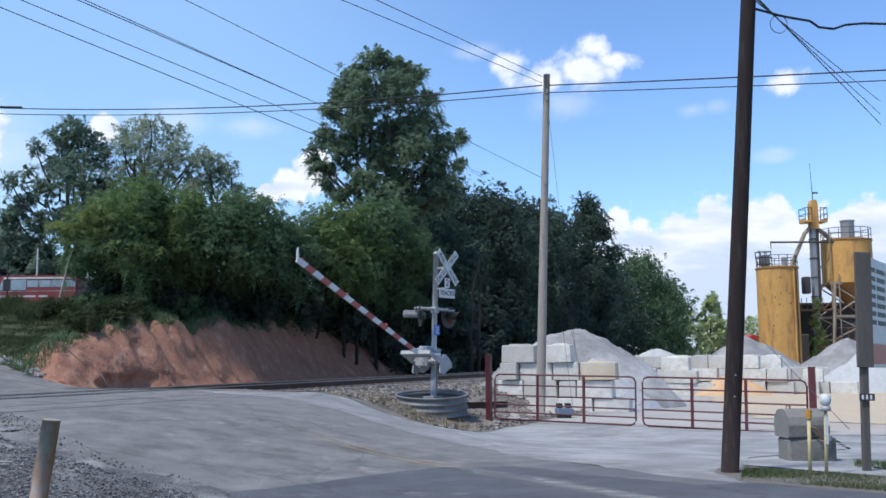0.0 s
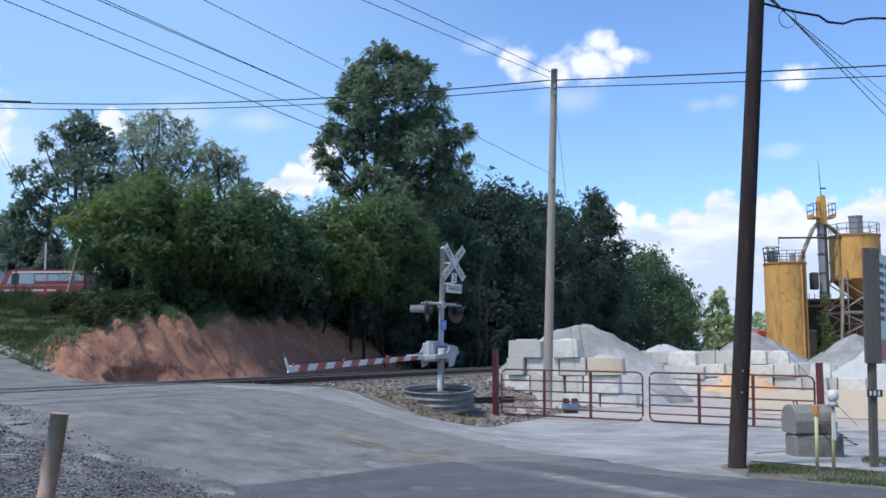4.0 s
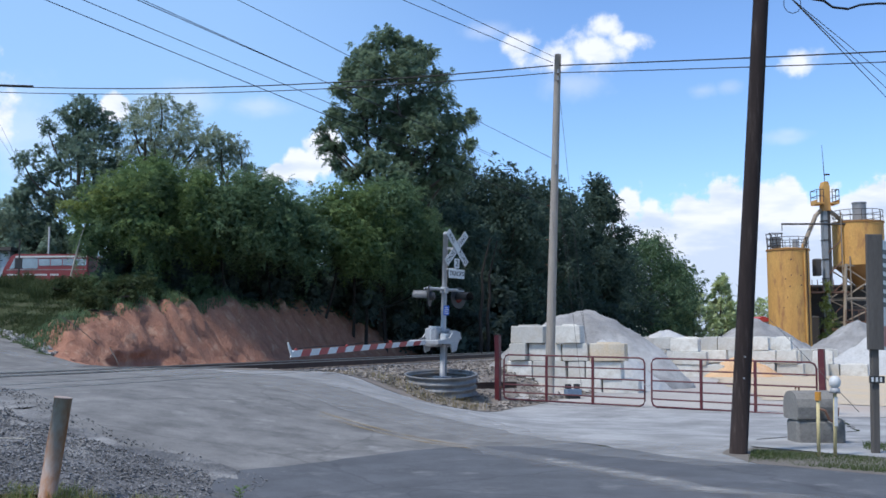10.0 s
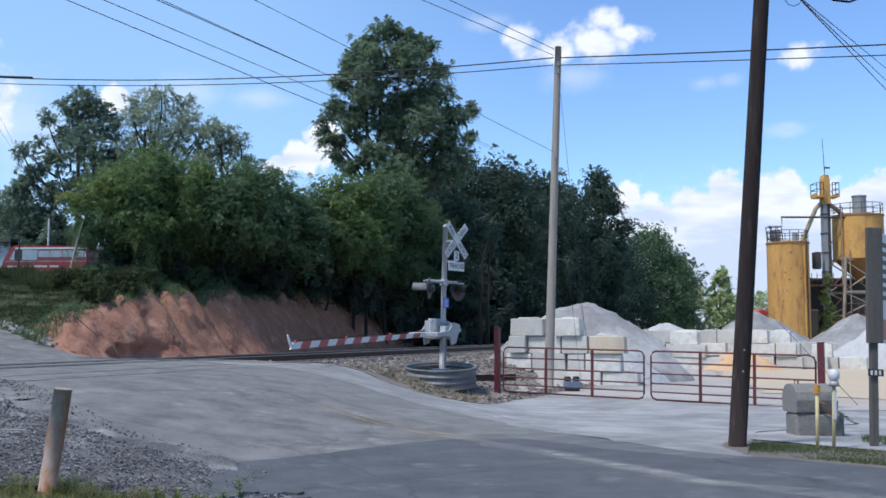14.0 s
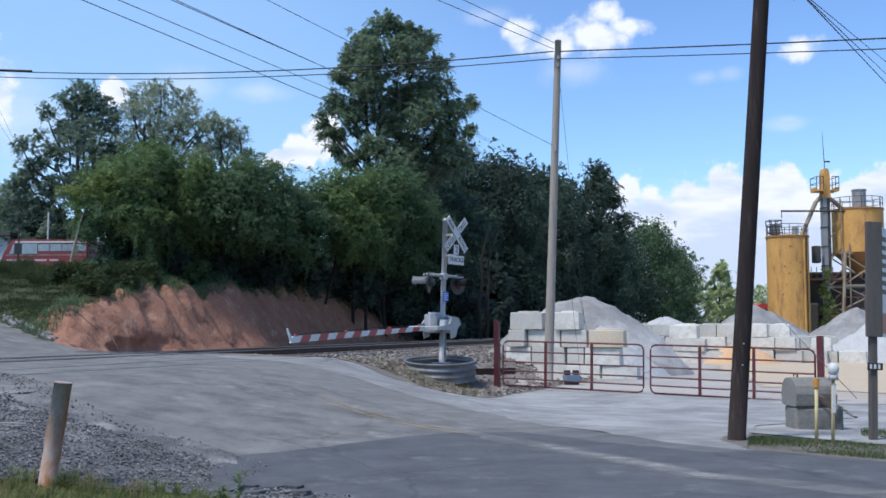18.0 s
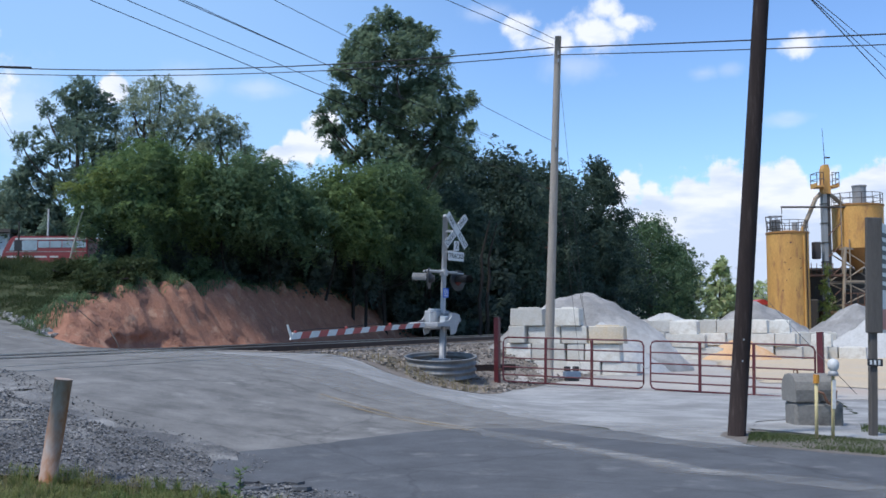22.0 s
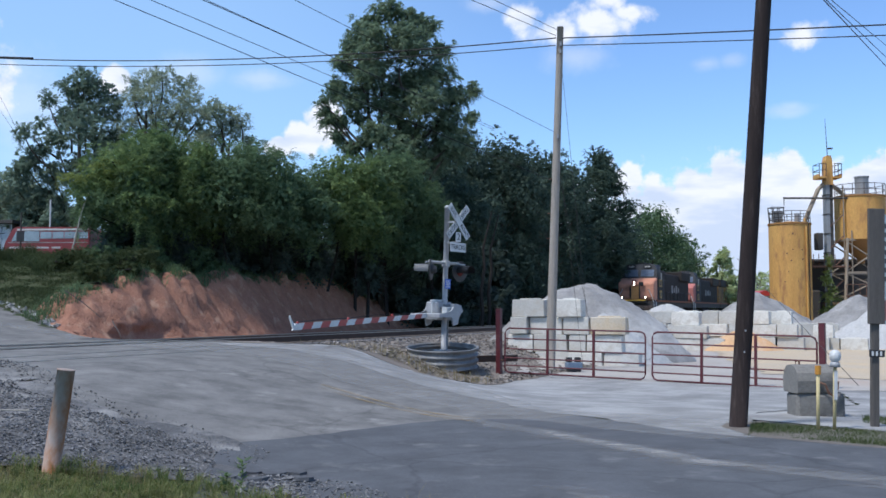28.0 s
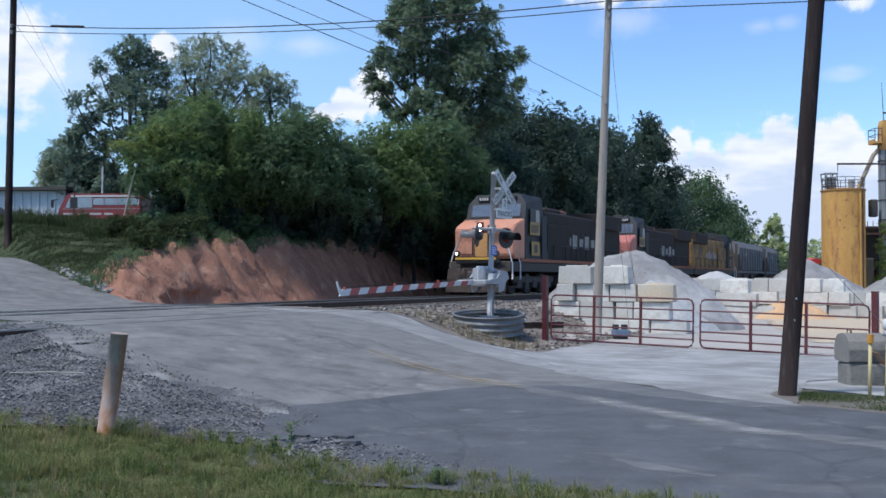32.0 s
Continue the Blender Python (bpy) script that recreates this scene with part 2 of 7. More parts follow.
def asphalt(name, colour, colour2, stain, turn=128, cracks=0.28):
    """Worn asphalt: blotches, wheel streaks along the road, aggregate and a net of dark cracks."""
    m = material(name, colour, 0.9, colour2=colour2, scale=1.6, fine=45, bump=0.35, spread=0.3, stain=stain, stain_scale=1.3, stain_amount=0.12, bump_size=0.01)
    n, l = m.node_tree.nodes, m.node_tree.links
    b = n["Principled BSDF"]
    src = b.inputs["Base Color"].links[0].from_socket
    tc = n.new("ShaderNodeTexCoord")
    mp = n.new("ShaderNodeMapping")
    mp.inputs["Rotation"].default_value = (0, 0, radians(-turn))
    mp.inputs["Scale"].default_value = (0.3, 1.2, 1)
    l.new(tc.outputs["Object"], mp.inputs[0])
    nz = n.new("ShaderNodeTexNoise")
    nz.inputs["Scale"].default_value, nz.inputs["Detail"].default_value, nz.inputs["Roughness"].default_value = 1.2, 8, 0.6
    l.new(mp.outputs[0], nz.inputs["Vector"])
    rg = n.new("ShaderNodeMapRange")
    rg.inputs[1].default_value, rg.inputs[2].default_value, rg.inputs[3].default_value, rg.inputs[4].default_value = 0.35, 0.68, 0.92, 1.08
    l.new(nz.outputs["Fac"], rg.inputs[0])
    warp = n.new("ShaderNodeTexNoise")
    warp.inputs["Scale"].default_value, warp.inputs["Detail"].default_value = 1.5, 4
    l.new(tc.outputs["Object"], warp.inputs["Vector"])
    mx = n.new("ShaderNodeMix")
    mx.data_type = "VECTOR"
    mx.inputs[0].default_value = 0.35
    l.new(tc.outputs["Object"], mx.inputs[4])
    l.new(warp.outputs["Color"], mx.inputs[5])
    vo = n.new("ShaderNodeTexVoronoi")
    vo.feature = "DISTANCE_TO_EDGE"
    vo.inputs["Scale"].default_value = 0.42
    l.new(mx.outputs[1], vo.inputs["Vector"])
    cr = n.new("ShaderNodeMapRange")
    cr.inputs[1].default_value, cr.inputs[2].default_value, cr.inputs[3].default_value = 0.002, 0.01, 1 - cracks
    l.new(vo.outputs["Distance"], cr.inputs[0])
    ck = n.new("ShaderNodeMath")
    ck.operation = "MULTIPLY"
    l.new(rg.outputs[0], ck.inputs[0])
    l.new(cr.outputs[0], ck.inputs[1])
    sc = n.new("ShaderNodeVectorMath")
    sc.operation = "SCALE"
    l.new(src, sc.inputs[0])
    l.new(ck.outputs[0], sc.inputs["Scale"])
    l.new(sc.outputs[0], b.inputs["Base Color"])
    return m


M = {}
M["ground"] = material("grass_ground", (0.03, 0.046, 0.016), 0.95, colour2=(0.05, 0.06, 0.026), scale=0.5, fine=14, bump=0.6, stain=(0.055, 0.058, 0.028), stain_scale=0.25, stain_amount=0.3)
M["road"] = asphalt("worn_asphalt", (0.205, 0.197, 0.183), (0.118, 0.114, 0.107), (0.25, 0.242, 0.225), cracks=0.2)
M["dark_road"] = asphalt("dark_asphalt", (0.105, 0.108, 0.114), (0.075, 0.077, 0.081), (0.15, 0.15, 0.15), 122, 0.2)
M["dust"] = material("pale_stone_dust", (0.37, 0.365, 0.35), 0.95, colour2=(0.23, 0.226, 0.217), scale=0.9, fine=24, bump=0.3, spread=0.3, stain=(0.2, 0.196, 0.188), stain_scale=0.6, stain_amount=0.4)
M["dust_streak"] = veil("pale_dust_streak", (0.4, 0.39, 0.37), 0.32, 0.72)
M["dust_faint"] = veil("faint_dust", (0.3, 0.29, 0.28), 0.45, 0.95)
M["dust_thin"] = veil("thin_pale_dust", (0.37, 0.365, 0.35), 0.3, 0.95)
M["yard"] = material("yard_gravel", (0.44, 0.405, 0.36), 0.95, colour2=(0.32, 0.295, 0.262), scale=0.3, fine=12, bump=0.5, stain=(0.4, 0.33, 0.27), stain_scale=0.12, stain_amount=0.3)
M["sand"] = material("orange_sand", (0.6, 0.32, 0.14), 0.95, colour2=(0.52, 0.38, 0.24), scale=0.5, fine=15, bump=0.4, stain=(0.52, 0.45, 0.37), stain_scale=0.5, stain_amount=0.15)
M["ballast"] = material("ballast_stone", (0.15, 0.148, 0.147), 0.9, colour2=(0.075, 0.073, 0.072), scale=2.0, fine=22, bump=1.0, spread=0.9, stain=(0.3, 0.29, 0.27), stain_scale=0.5, stain_amount=0.3, bump_size=0.05)
M["ballast_brown"] = material("brown_gravel", (0.25, 0.215, 0.18), 0.95, colour2=(0.16, 0.135, 0.112), scale=1.5, fine=18, bump=0.8, bump_size=0.04)
M["clay"] = material("red_clay", (0.36, 0.188, 0.125), 0.95, colour2=(0.235, 0.108, 0.068), scale=1.6, fine=14, bump=1.0, stain=(0.4, 0.24, 0.16), stain_scale=1.8, stain_amount=0.25, bump_size=0.05, stretch=(1.2, 1.2, 0.8))
M["rail"] = material("rusty_rail", (0.09, 0.05, 0.035), 0.6, 0.5, colour2=(0.05, 0.035, 0.03), fine=60)
M["railtop"] = material("polished_rail_head", (0.4, 0.38, 0.37), 0.3, 0.9, fine=60, bump=0.05)
M["tie"] = material("creosoted_tie", (0.07, 0.055, 0.045), 0.9, colour2=(0.12, 0.1, 0.085), fine=30, bump=0.6)
M["concrete"] = material("cast_concrete", (0.23, 0.217, 0.195), 0.9, colour2=(0.155, 0.148, 0.136), scale=1.5, fine=25, bump=0.4, stain=(0.1, 0.094, 0.086), stain_scale=1.2, stain_amount=0.35, per_object=0.12)
M["block"] = material("pale_block_concrete", (0.61, 0.59, 0.54), 0.92, colour2=(0.47, 0.45, 0.405), scale=1.2, fine=20, bump=0.3, stain=(0.42, 0.37, 0.3), stain_scale=0.9, stain_amount=0.2, per_object=0.2)
M["stone_pile"] = material("crushed_stone", (0.31, 0.3, 0.287), 0.95, colour2=(0.19, 0.184, 0.176), scale=1.0, fine=14, bump=0.8, spread=0.35, stain=(0.45, 0.44, 0.42), stain_scale=0.3, stain_amount=0.35, bump_size=0.05)
M["white_pile"] = material("white_stone", (0.47, 0.465, 0.45), 0.95, colour2=(0.38, 0.375, 0.36), scale=0.8, fine=9, bump=0.9, bump_size=0.06)
M["red_tube"] = material("maroon_paint", (0.1, 0.013, 0.019), 0.5, colour2=(0.07, 0.012, 0.015), scale=3, fine=40, bump=0.08, stain=(0.12, 0.045, 0.03), stain_scale=3, stain_amount=0.2)
M["galv"] = material("galvanised_steel", (0.3, 0.305, 0.31), 0.6, 0.3, colour2=(0.22, 0.225, 0.23), scale=5, fine=50, bump=0.1)
M["alu"] = material("silver_paint", (0.37, 0.374, 0.38), 0.55, 0.15, colour2=(0.27, 0.273, 0.28), scale=5, fine=50, bump=0.1)
M["white"] = material("white_paint", (0.6, 0.6, 0.585), 0.5, colour2=(0.5, 0.5, 0.48), scale=3, fine=30, bump=0.05)
M["red"] = material("red_reflective", (0.36, 0.045, 0.04), 0.45, colour2=(0.3, 0.06, 0.05), fine=30, bump=0.05)
M["black"] = material("black_paint", (0.015, 0.015, 0.017), 0.55, colour2=(0.03, 0.03, 0.03), fine=30, bump=0.1)
M["blue"] = material("blue_plate", (0.03, 0.12, 0.55), 0.45, fine=30, bump=0.02)
M["glass_red"] = material("dark_red_lens", (0.12, 0.01, 0.012), 0.15, fine=30, bump=0.0)
M["wood_dark"] = material("dark_creosote_pole", (0.04, 0.028, 0.025), 0.9, colour2=(0.022, 0.016, 0.015), scale=3, fine=30, bump=0.7, stretch=(6, 6, 0.6), stain=(0.065, 0.05, 0.043), stain_scale=3, stain_amount=0.2)
M["wood_pale"] = material("weathered_pole", (0.36, 0.32, 0.27), 0.85, colour2=(0.26, 0.23, 0.2), scale=3, fine=30, bump=0.6, stretch=(6, 6, 0.5))
M["post_wood"] = material("grey_post_wood", (0.125, 0.113, 0.1), 0.85, colour2=(0.08, 0.072, 0.066), scale=3, fine=30, bump=0.6, stretch=(6, 6, 0.5))
M["ring_steel"] = material("dull_ring_steel", (0.25, 0.25, 0.245), 0.6, 0.2, colour2=(0.14, 0.143, 0.146), scale=3, fine=20, bump=0.2, stain=(0.11, 0.1, 0.09), stain_scale=1.5, stain_amount=0.3)
M["yellow_steel"] = material("faded_yellow_paint", (0.6, 0.345, 0.1), 0.7, colour2=(0.46, 0.235, 0.07), scale=1.0, fine=12, bump=0.15, stain=(0.34, 0.17, 0.07), stain_scale=1.3, stain_amount=0.25, stretch=(1, 1, 0.3))
M["yellow_post"] = material("pale_yellow_post", (0.55, 0.46, 0.24), 0.6, colour2=(0.46, 0.38, 0.2), fine=30, bump=0.05)
M["yellow_line"] = veil("worn_yellow_line", (0.42, 0.29, 0.12), 0.36, 0.74)
M["rust"] = material("rusted_steel", (0.2, 0.1, 0.06), 0.8, 0.2, colour2=(0.12, 0.07, 0.05), scale=2, fine=20, bump=0.3)
M["dark_steel"] = material("dirty_dark_steel", (0.055, 0.052, 0.05), 0.8, 0.1, colour2=(0.065, 0.055, 0.046), scale=1.5, fine=15, bump=0.2)
M["bollard"] = material("peeling_white_pipe", (0.43, 0.4, 0.37), 0.65, 0.0, colour2=(0.31, 0.265, 0.235), scale=3, fine=30, bump=0.25, stain=(0.3, 0.13, 0.05), stain_scale=4.0, stain_amount=0.75, stretch=(1, 1, 0.35))
M["loco_yellow"] = material("dirty_armour_yellow", (0.6, 0.29, 0.19), 0.6, colour2=(0.5, 0.23, 0.15), scale=0.9, fine=10, bump=0.08, stain=(0.25, 0.12, 0.08), stain_scale=0.8, stain_amount=0.2)
M["door_yellow"] = material("dull_yellow_door", (0.5, 0.27, 0.1), 0.6, colour2=(0.4, 0.2, 0.08), scale=0.9, fine=10, bump=0.08)
M["loco_pink"] = material("faded_red_nose", (0.5, 0.19, 0.16), 0.6, colour2=(0.4, 0.15, 0.13), scale=0.9, fine=10, bump=0.08)
M["loco_gold"] = material("yellow_car_side", (0.34, 0.19, 0.05), 0.65, colour2=(0.22, 0.125, 0.045), scale=0.9, fine=10, bump=0.08, stain=(0.08, 0.055, 0.04), stain_scale=0.7, stain_amount=0.5)
M["loco_grey"] = material("sooty_grey_paint", (0.048, 0.053, 0.06), 0.65, colour2=(0.022, 0.023, 0.025), scale=0.7, fine=8, bump=0.08)
M["loco_dark"] = material("dirty_hood_paint", (0.036, 0.029, 0.026), 0.8, colour2=(0.022, 0.018, 0.016), scale=0.7, fine=8, bump=0.08, stain=(0.04, 0.032, 0.027), stain_scale=0.6, stain_amount=0.2)
M["hopper_grey"] = material("hopper_car_grey", (0.2, 0.2, 0.205), 0.75, colour2=(0.13, 0.13, 0.132), scale=0.7, fine=8, bump=0.08, stain=(0.15, 0.12, 0.1), stain_scale=0.5, stain_amount=0.3)
M["lettering"] = material("pale_lettering", (0.55, 0.55, 0.53), 0.6, fine=20, bump=0.0)
M["window"] = material("cab_glass", (0.12, 0.15, 0.2), 0.08, 0.0, fine=3, bump=0.0)
M["bark"] = material("tree_bark", (0.11, 0.09, 0.07), 0.95, colour2=(0.06, 0.05, 0.04), scale=3, fine=20, bump=0.8, stretch=(4, 4, 0.8))
# darkened copy of the tree bark; shade among the stems put into the colour
M["bark_shade"] = material("shade_dark_bark", (0.035, 0.03, 0.026), 0.95, colour2=(0.02, 0.018, 0.016), scale=3, fine=20, bump=0.6)
M["wire"] = material("black_cable", (0.02, 0.02, 0.022), 0.6, fine=20, bump=0.0)
M["lamp"] = glow("lit_headlight", (1.0, 0.86, 0.66), 7.0)
M["metal_wall"] = material("pale_metal_cladding", (0.5, 0.53, 0.55), 0.5, 0.2, colour2=(0.42, 0.45, 0.47), scale=0.6, fine=10, bump=0.05)
M["truck_red"] = material("dirty_red_paint", (0.25, 0.04, 0.042), 0.45, fine=20, bump=0.0)
M["bus_glass"] = material("mirroring_bus_glass", (0.32, 0.34, 0.36), 0.2, 0.7, fine=3, bump=0.0)
M["leaf"] = leaf_material("leaf_green", (0.074, 0.125, 0.07), (0.17, 0.245, 0.12), 0.62)
M["leaf_blue"] = leaf_material("leaf_blue_green", (0.12, 0.175, 0.135), (0.24, 0.31, 0.225), 0.6)
# darker kind of leaf, with the bluish veil of shadows mixed into its colour
M["leaf_dark"] = leaf_material("leaf_dark_veiled", (0.05, 0.08, 0.064), (0.1, 0.142, 0.1))
# undergrowth leaves: shade under the bushes and its blue veil put into the colour
M["leaf_shade"] = leaf_material("shade_dark_leaf", (0.05, 0.076, 0.068), (0.1, 0.132, 0.106))
M["leaf_tall"] = leaf_material("tall_tree_leaf", (0.115, 0.17, 0.112), (0.245, 0.315, 0.2), 0.6)
M["leaf_bright"] = leaf_material("leaf_yellow_green", (0.085, 0.14, 0.058), (0.2, 0.27, 0.1), 0.62)
# pale grey-green leaf; haze and sheen over the crowns put into the colour
M["leaf_grey"] = leaf_material("leaf_grey_hazed", (0.21, 0.26, 0.18), (0.37, 0.42, 0.3), 0.6)
# pale leaves: colour lightened further to make up for shade on far trees
M["leaf_far"] = leaf_material("lightened_far_leaf", (0.38, 0.44, 0.22), (0.56, 0.62, 0.34), 0.6)
M["grass"] = leaf_material("grass_blades", (0.07, 0.125, 0.028), (0.32, 0.3, 0.13), 0.6, 1.6)
M["leaf_yellow"] = leaf_material("yellow_sapling_leaf", (0.14, 0.19, 0.06), (0.27, 0.31, 0.1), 0.6)
M["soil"] = material("brown_verge_soil", (0.19, 0.17, 0.145), 0.95, colour2=(0.12, 0.105, 0.088), scale=2.5, fine=20, bump=0.6)
M["cream"] = material("cream_sand", (0.52, 0.4, 0.25), 0.95, colour2=(0.44, 0.38, 0.3), scale=0.4, fine=15, bump=0.4)
M["weed"] = leaf_material("dry_weeds", (0.2, 0.16, 0.08), (0.34, 0.28, 0.14))
M["orange_cap"] = material("orange_plastic", (0.55, 0.25, 0.03), 0.5, fine=20, bump=0.02)
M["rust_yellow"] = material("rusty_yellow_cone", (0.33, 0.17, 0.05), 0.7, colour2=(0.24, 0.12, 0.05), scale=1, fine=12, bump=0.2)
M["galv_dull"] = material("dull_grey_steel", (0.3, 0.31, 0.31), 0.6, 0.3, colour2=(0.22, 0.22, 0.22), scale=0.8, fine=15, bump=0.1)
M["pale_steel"] = material("pale_dusty_steel", (0.34, 0.28, 0.2), 0.7, 0.1, colour2=(0.22, 0.165, 0.115), scale=0.8, fine=15, bump=0.1)
M["roof_red"] = material("bright_red_roofing", (0.55, 0.06, 0.05), 0.5, fine=15, bump=0.05)
M["sill_red"] = material("faded_orange_stripe", (0.3, 0.1, 0.05), 0.6, fine=15, bump=0.05)
M["sill_yellow"] = material("yellow_safety_edge", (0.6, 0.36, 0.06), 0.6, fine=15, bump=0.05)
M["plow"] = material("dirty_plow", (0.13, 0.1, 0.085), 0.8, colour2=(0.08, 0.065, 0.06), fine=10, bump=0.1)
M["light_box"] = material("dark_red_housing", (0.12, 0.02, 0.02), 0.5, fine=15, bump=0.02)
M["cab_pale"] = material("cab_window_blind", (0.45, 0.43, 0.36), 0.6, fine=15, bump=0.02)
M["cab_panel"] = material("dull_yellow_panel", (0.4, 0.26, 0.09), 0.6, fine=15, bump=0.02)
M["lettering_dim"] = material("worn_grey_lettering", (0.4, 0.38, 0.36), 0.6, colour2=(0.1, 0.09, 0.085), scale=2.5, fine=15, bump=0.0)
M["exhaust_rust"] = material("rusty_exhaust", (0.26, 0.1, 0.07), 0.7, fine=15, bump=0.1)
M["rock"] = material("ballast_rock", (0.235, 0.23, 0.225), 0.85, colour2=(0.115, 0.11, 0.106), scale=2.0, fine=30, bump=0.3, spread=0.7, island=0.38)
M["rock_brown"] = material("brown_ballast_rock", (0.27, 0.24, 0.21), 0.9, colour2=(0.16, 0.14, 0.12), scale=2.0, fine=30, bump=0.3, spread=0.7, island=0.4)
M["rock_pale"] = material("pale_rock", (0.38, 0.37, 0.35), 0.9, colour2=(0.26, 0.25, 0.24), scale=4.0, fine=30, bump=0.3)
M["grass_lush"] = leaf_material("verge_grass", (0.06, 0.09, 0.032), (0.125, 0.15, 0.062))
M["hill_grass"] = leaf_material("hill_weed_leaf", (0.036, 0.056, 0.024), (0.085, 0.105, 0.046))
M["block_yellow"] = material("yellow_stained_block", (0.55, 0.42, 0.26), 0.92, colour2=(0.52, 0.5, 0.45), scale=1.5, fine=20, bump=0.4)
M["crate_blue"] = material("faded_blue_plastic", (0.16, 0.22, 0.3), 0.5, fine=20, bump=0.02)
M["bark_bare"] = material("bare_pale_bark", (0.42, 0.39, 0.33), 0.9, colour2=(0.3, 0.28, 0.24), scale=3, fine=20, bump=0.4)

# ---- mesh helpers ----
def mesh_from(name, verts, faces, mat=None, smooth=False):
    me = bpy.data.meshes.new(name)
    me.from_pydata(verts, [], faces)
    if mat:
        me.materials.append(mat)
    if smooth:
        me.polygons.foreach_set("use_smooth", [True] * len(me.polygons))
    me.update()
    return me


def quads_mesh(name, pts, mat):
    """A mesh of loose quads: pts is an (n, 4, 3) array."""
    n = len(pts)
    me = bpy.data.meshes.new(name)
    me.vertices.add(n * 4)
    me.vertices.foreach_set("co", pts.reshape(-1).astype(np.float32))
    me.loops.add(n * 4)
    me.loops.foreach_set("vertex_index", np.arange(n * 4, dtype=np.int32))
    me.polygons.add(n)
    me.polygons.foreach_set("loop_start", np.arange(n, dtype=np.int32) * 4)
    me.materials.append(mat)
    me.update(calc_edges=True)
    return me


def part(name, bm, mat, parent=None, label="", smooth=False):
    """Links a bmesh (or a ready mesh) as one object under a thing or a part."""
    if isinstance(bm, bmesh.types.BMesh):
        me = bpy.data.meshes.new(name)
        bm.to_mesh(me)
        bm.free()
        me.materials.append(mat)
        if smooth:
            me.polygons.foreach_set("use_smooth", [True] * len(me.polygons))
    else:
        me = bm
    ob = new(name, me)
    if parent:
        ob.parent = parent
    if label:
        ob["label"] = label
    return ob


def thing(name, m, label, category, group="", kind=""):
    ob = new(name)
    ob.empty_display_size = 0.2
    ob.matrix_basis = m
    return tagged(ob, label, category, group, kind)


def box(bm, x0, x1, y0, y1, z0, z1, bevel=0.0, m=None):
    r = bmesh.ops.create_cube(bm, size=1)
    vs = r["verts"]
    bmesh.ops.scale(bm, vec=(x1 - x0, y1 - y0, z1 - z0), verts=vs)
    bmesh.ops.translate(bm, vec=((x0 + x1) / 2, (y0 + y1) / 2, (z0 + z1) / 2), verts=vs)
    if bevel:
        es = list({e for v in vs for e in v.link_edges})
        out = bmesh.ops.bevel(bm, geom=es, offset=bevel, segments=1, affect="EDGES", profile=0.5)
        vs = list({v for f in out["faces"] for v in f.verts} | {v for v in vs if v.is_valid})
    if m is not None:
        bmesh.ops.transform(bm, matrix=m, verts=vs)
    return bm


def boxbm(*a, **k):
    return box(bmesh.new(), *a, **k)


def rod(bm, p, q, r0, r1=None, seg=10, caps=True):
    """A round bar from p to q."""
    p, q = Vector(p), Vector(q)
    d = q - p
    res = bmesh.ops.create_cone(bm, cap_ends=caps, segments=seg, radius1=r0, radius2=r0 if r1 is None else r1, depth=d.length)
    m = Matrix.Translation((p + q) / 2) @ d.to_track_quat("Z", "Y").to_matrix().to_4x4()
    bmesh.ops.transform(bm, matrix=m, verts=res["verts"])
    return bm


def rodbm(*a, **k):
    return rod(bmesh.new(), *a, **k)


def tube(bm, path, r, seg=8):
    """A bent pipe along a path of points; r is one radius or one a point."""
    path = [Vector(p) for p in path]
    rs = r if isinstance(r, (list, tuple)) else [r] * len(path)
    rings = []
    for i, p in enumerate(path):
        d = (path[min(i + 1, len(path) - 1)] - path[max(i - 1, 0)]).normalized()
        up = Vector((0, 0, 1)) if abs(d.z) < 0.95 else Vector((1, 0, 0))
        a = d.cross(up).normalized()
        b = d.cross(a)
        rings.append([bm.verts.new(p + rs[i] * (a * math.cos(2 * math.pi * k / seg) + b * math.sin(2 * math.pi * k / seg))) for k in range(seg)])
    for u, v in zip(rings, rings[1:]):
        for k in range(seg):
            bm.faces.new((u[k], u[(k + 1) % seg], v[(k + 1) % seg], v[k]))
    bm.faces.new(rings[0])
    bm.faces.new(rings[-1][::-1])
    return bm


def tubebm(*a, **k):
    return tube(bmesh.new(), *a, **k)


def prism(bm, outline, z0, z1, m=None):
    """An outline in x, y drawn up from z0 to z1."""
    lo = [bm.verts.new((x, y, z0)) for x, y in outline]
    hi = [bm.verts.new((x, y, z1)) for x, y in outline]
    n = len(outline)
    fs = [bm.faces.new(lo[::-1]), bm.faces.new(hi)]
    for k in range(n):
        fs.append(bm.faces.new((lo[k], lo[(k + 1) % n], hi[(k + 1) % n], hi[k])))
    if m is not None:
        bmesh.ops.transform(bm, matrix=m, verts=lo + hi)
    return bm


def lathe(bm, profile, seg=24, m=None):
    """Turns a profile of (radius, z) about the z axis."""
    rings = [[bm.verts.new((r * math.cos(2 * math.pi * k / seg), r * math.sin(2 * math.pi * k / seg), z)) for k in range(seg)] for r, z in profile]
    for u, v in zip(rings, rings[1:]):
        for k in range(seg):
            bm.faces.new((u[k], u[(k + 1) % seg], v[(k + 1) % seg], v[k]))
    if m is not None:
        bmesh.ops.transform(bm, matrix=m, verts=[v for g in rings for v in g])
    return bm


SIDE = Matrix(((1, 0, 0, 0), (0, 0, -1, 0), (0, 1, 0, 0), (0, 0, 0, 1)))   # x, y of an outline -> x, z

# ---- the lie of the land ----
E_X, E_Y = 0.405, 0.914          # along the tracks
X0 = -19.8                       # the far track's centre at y = 0


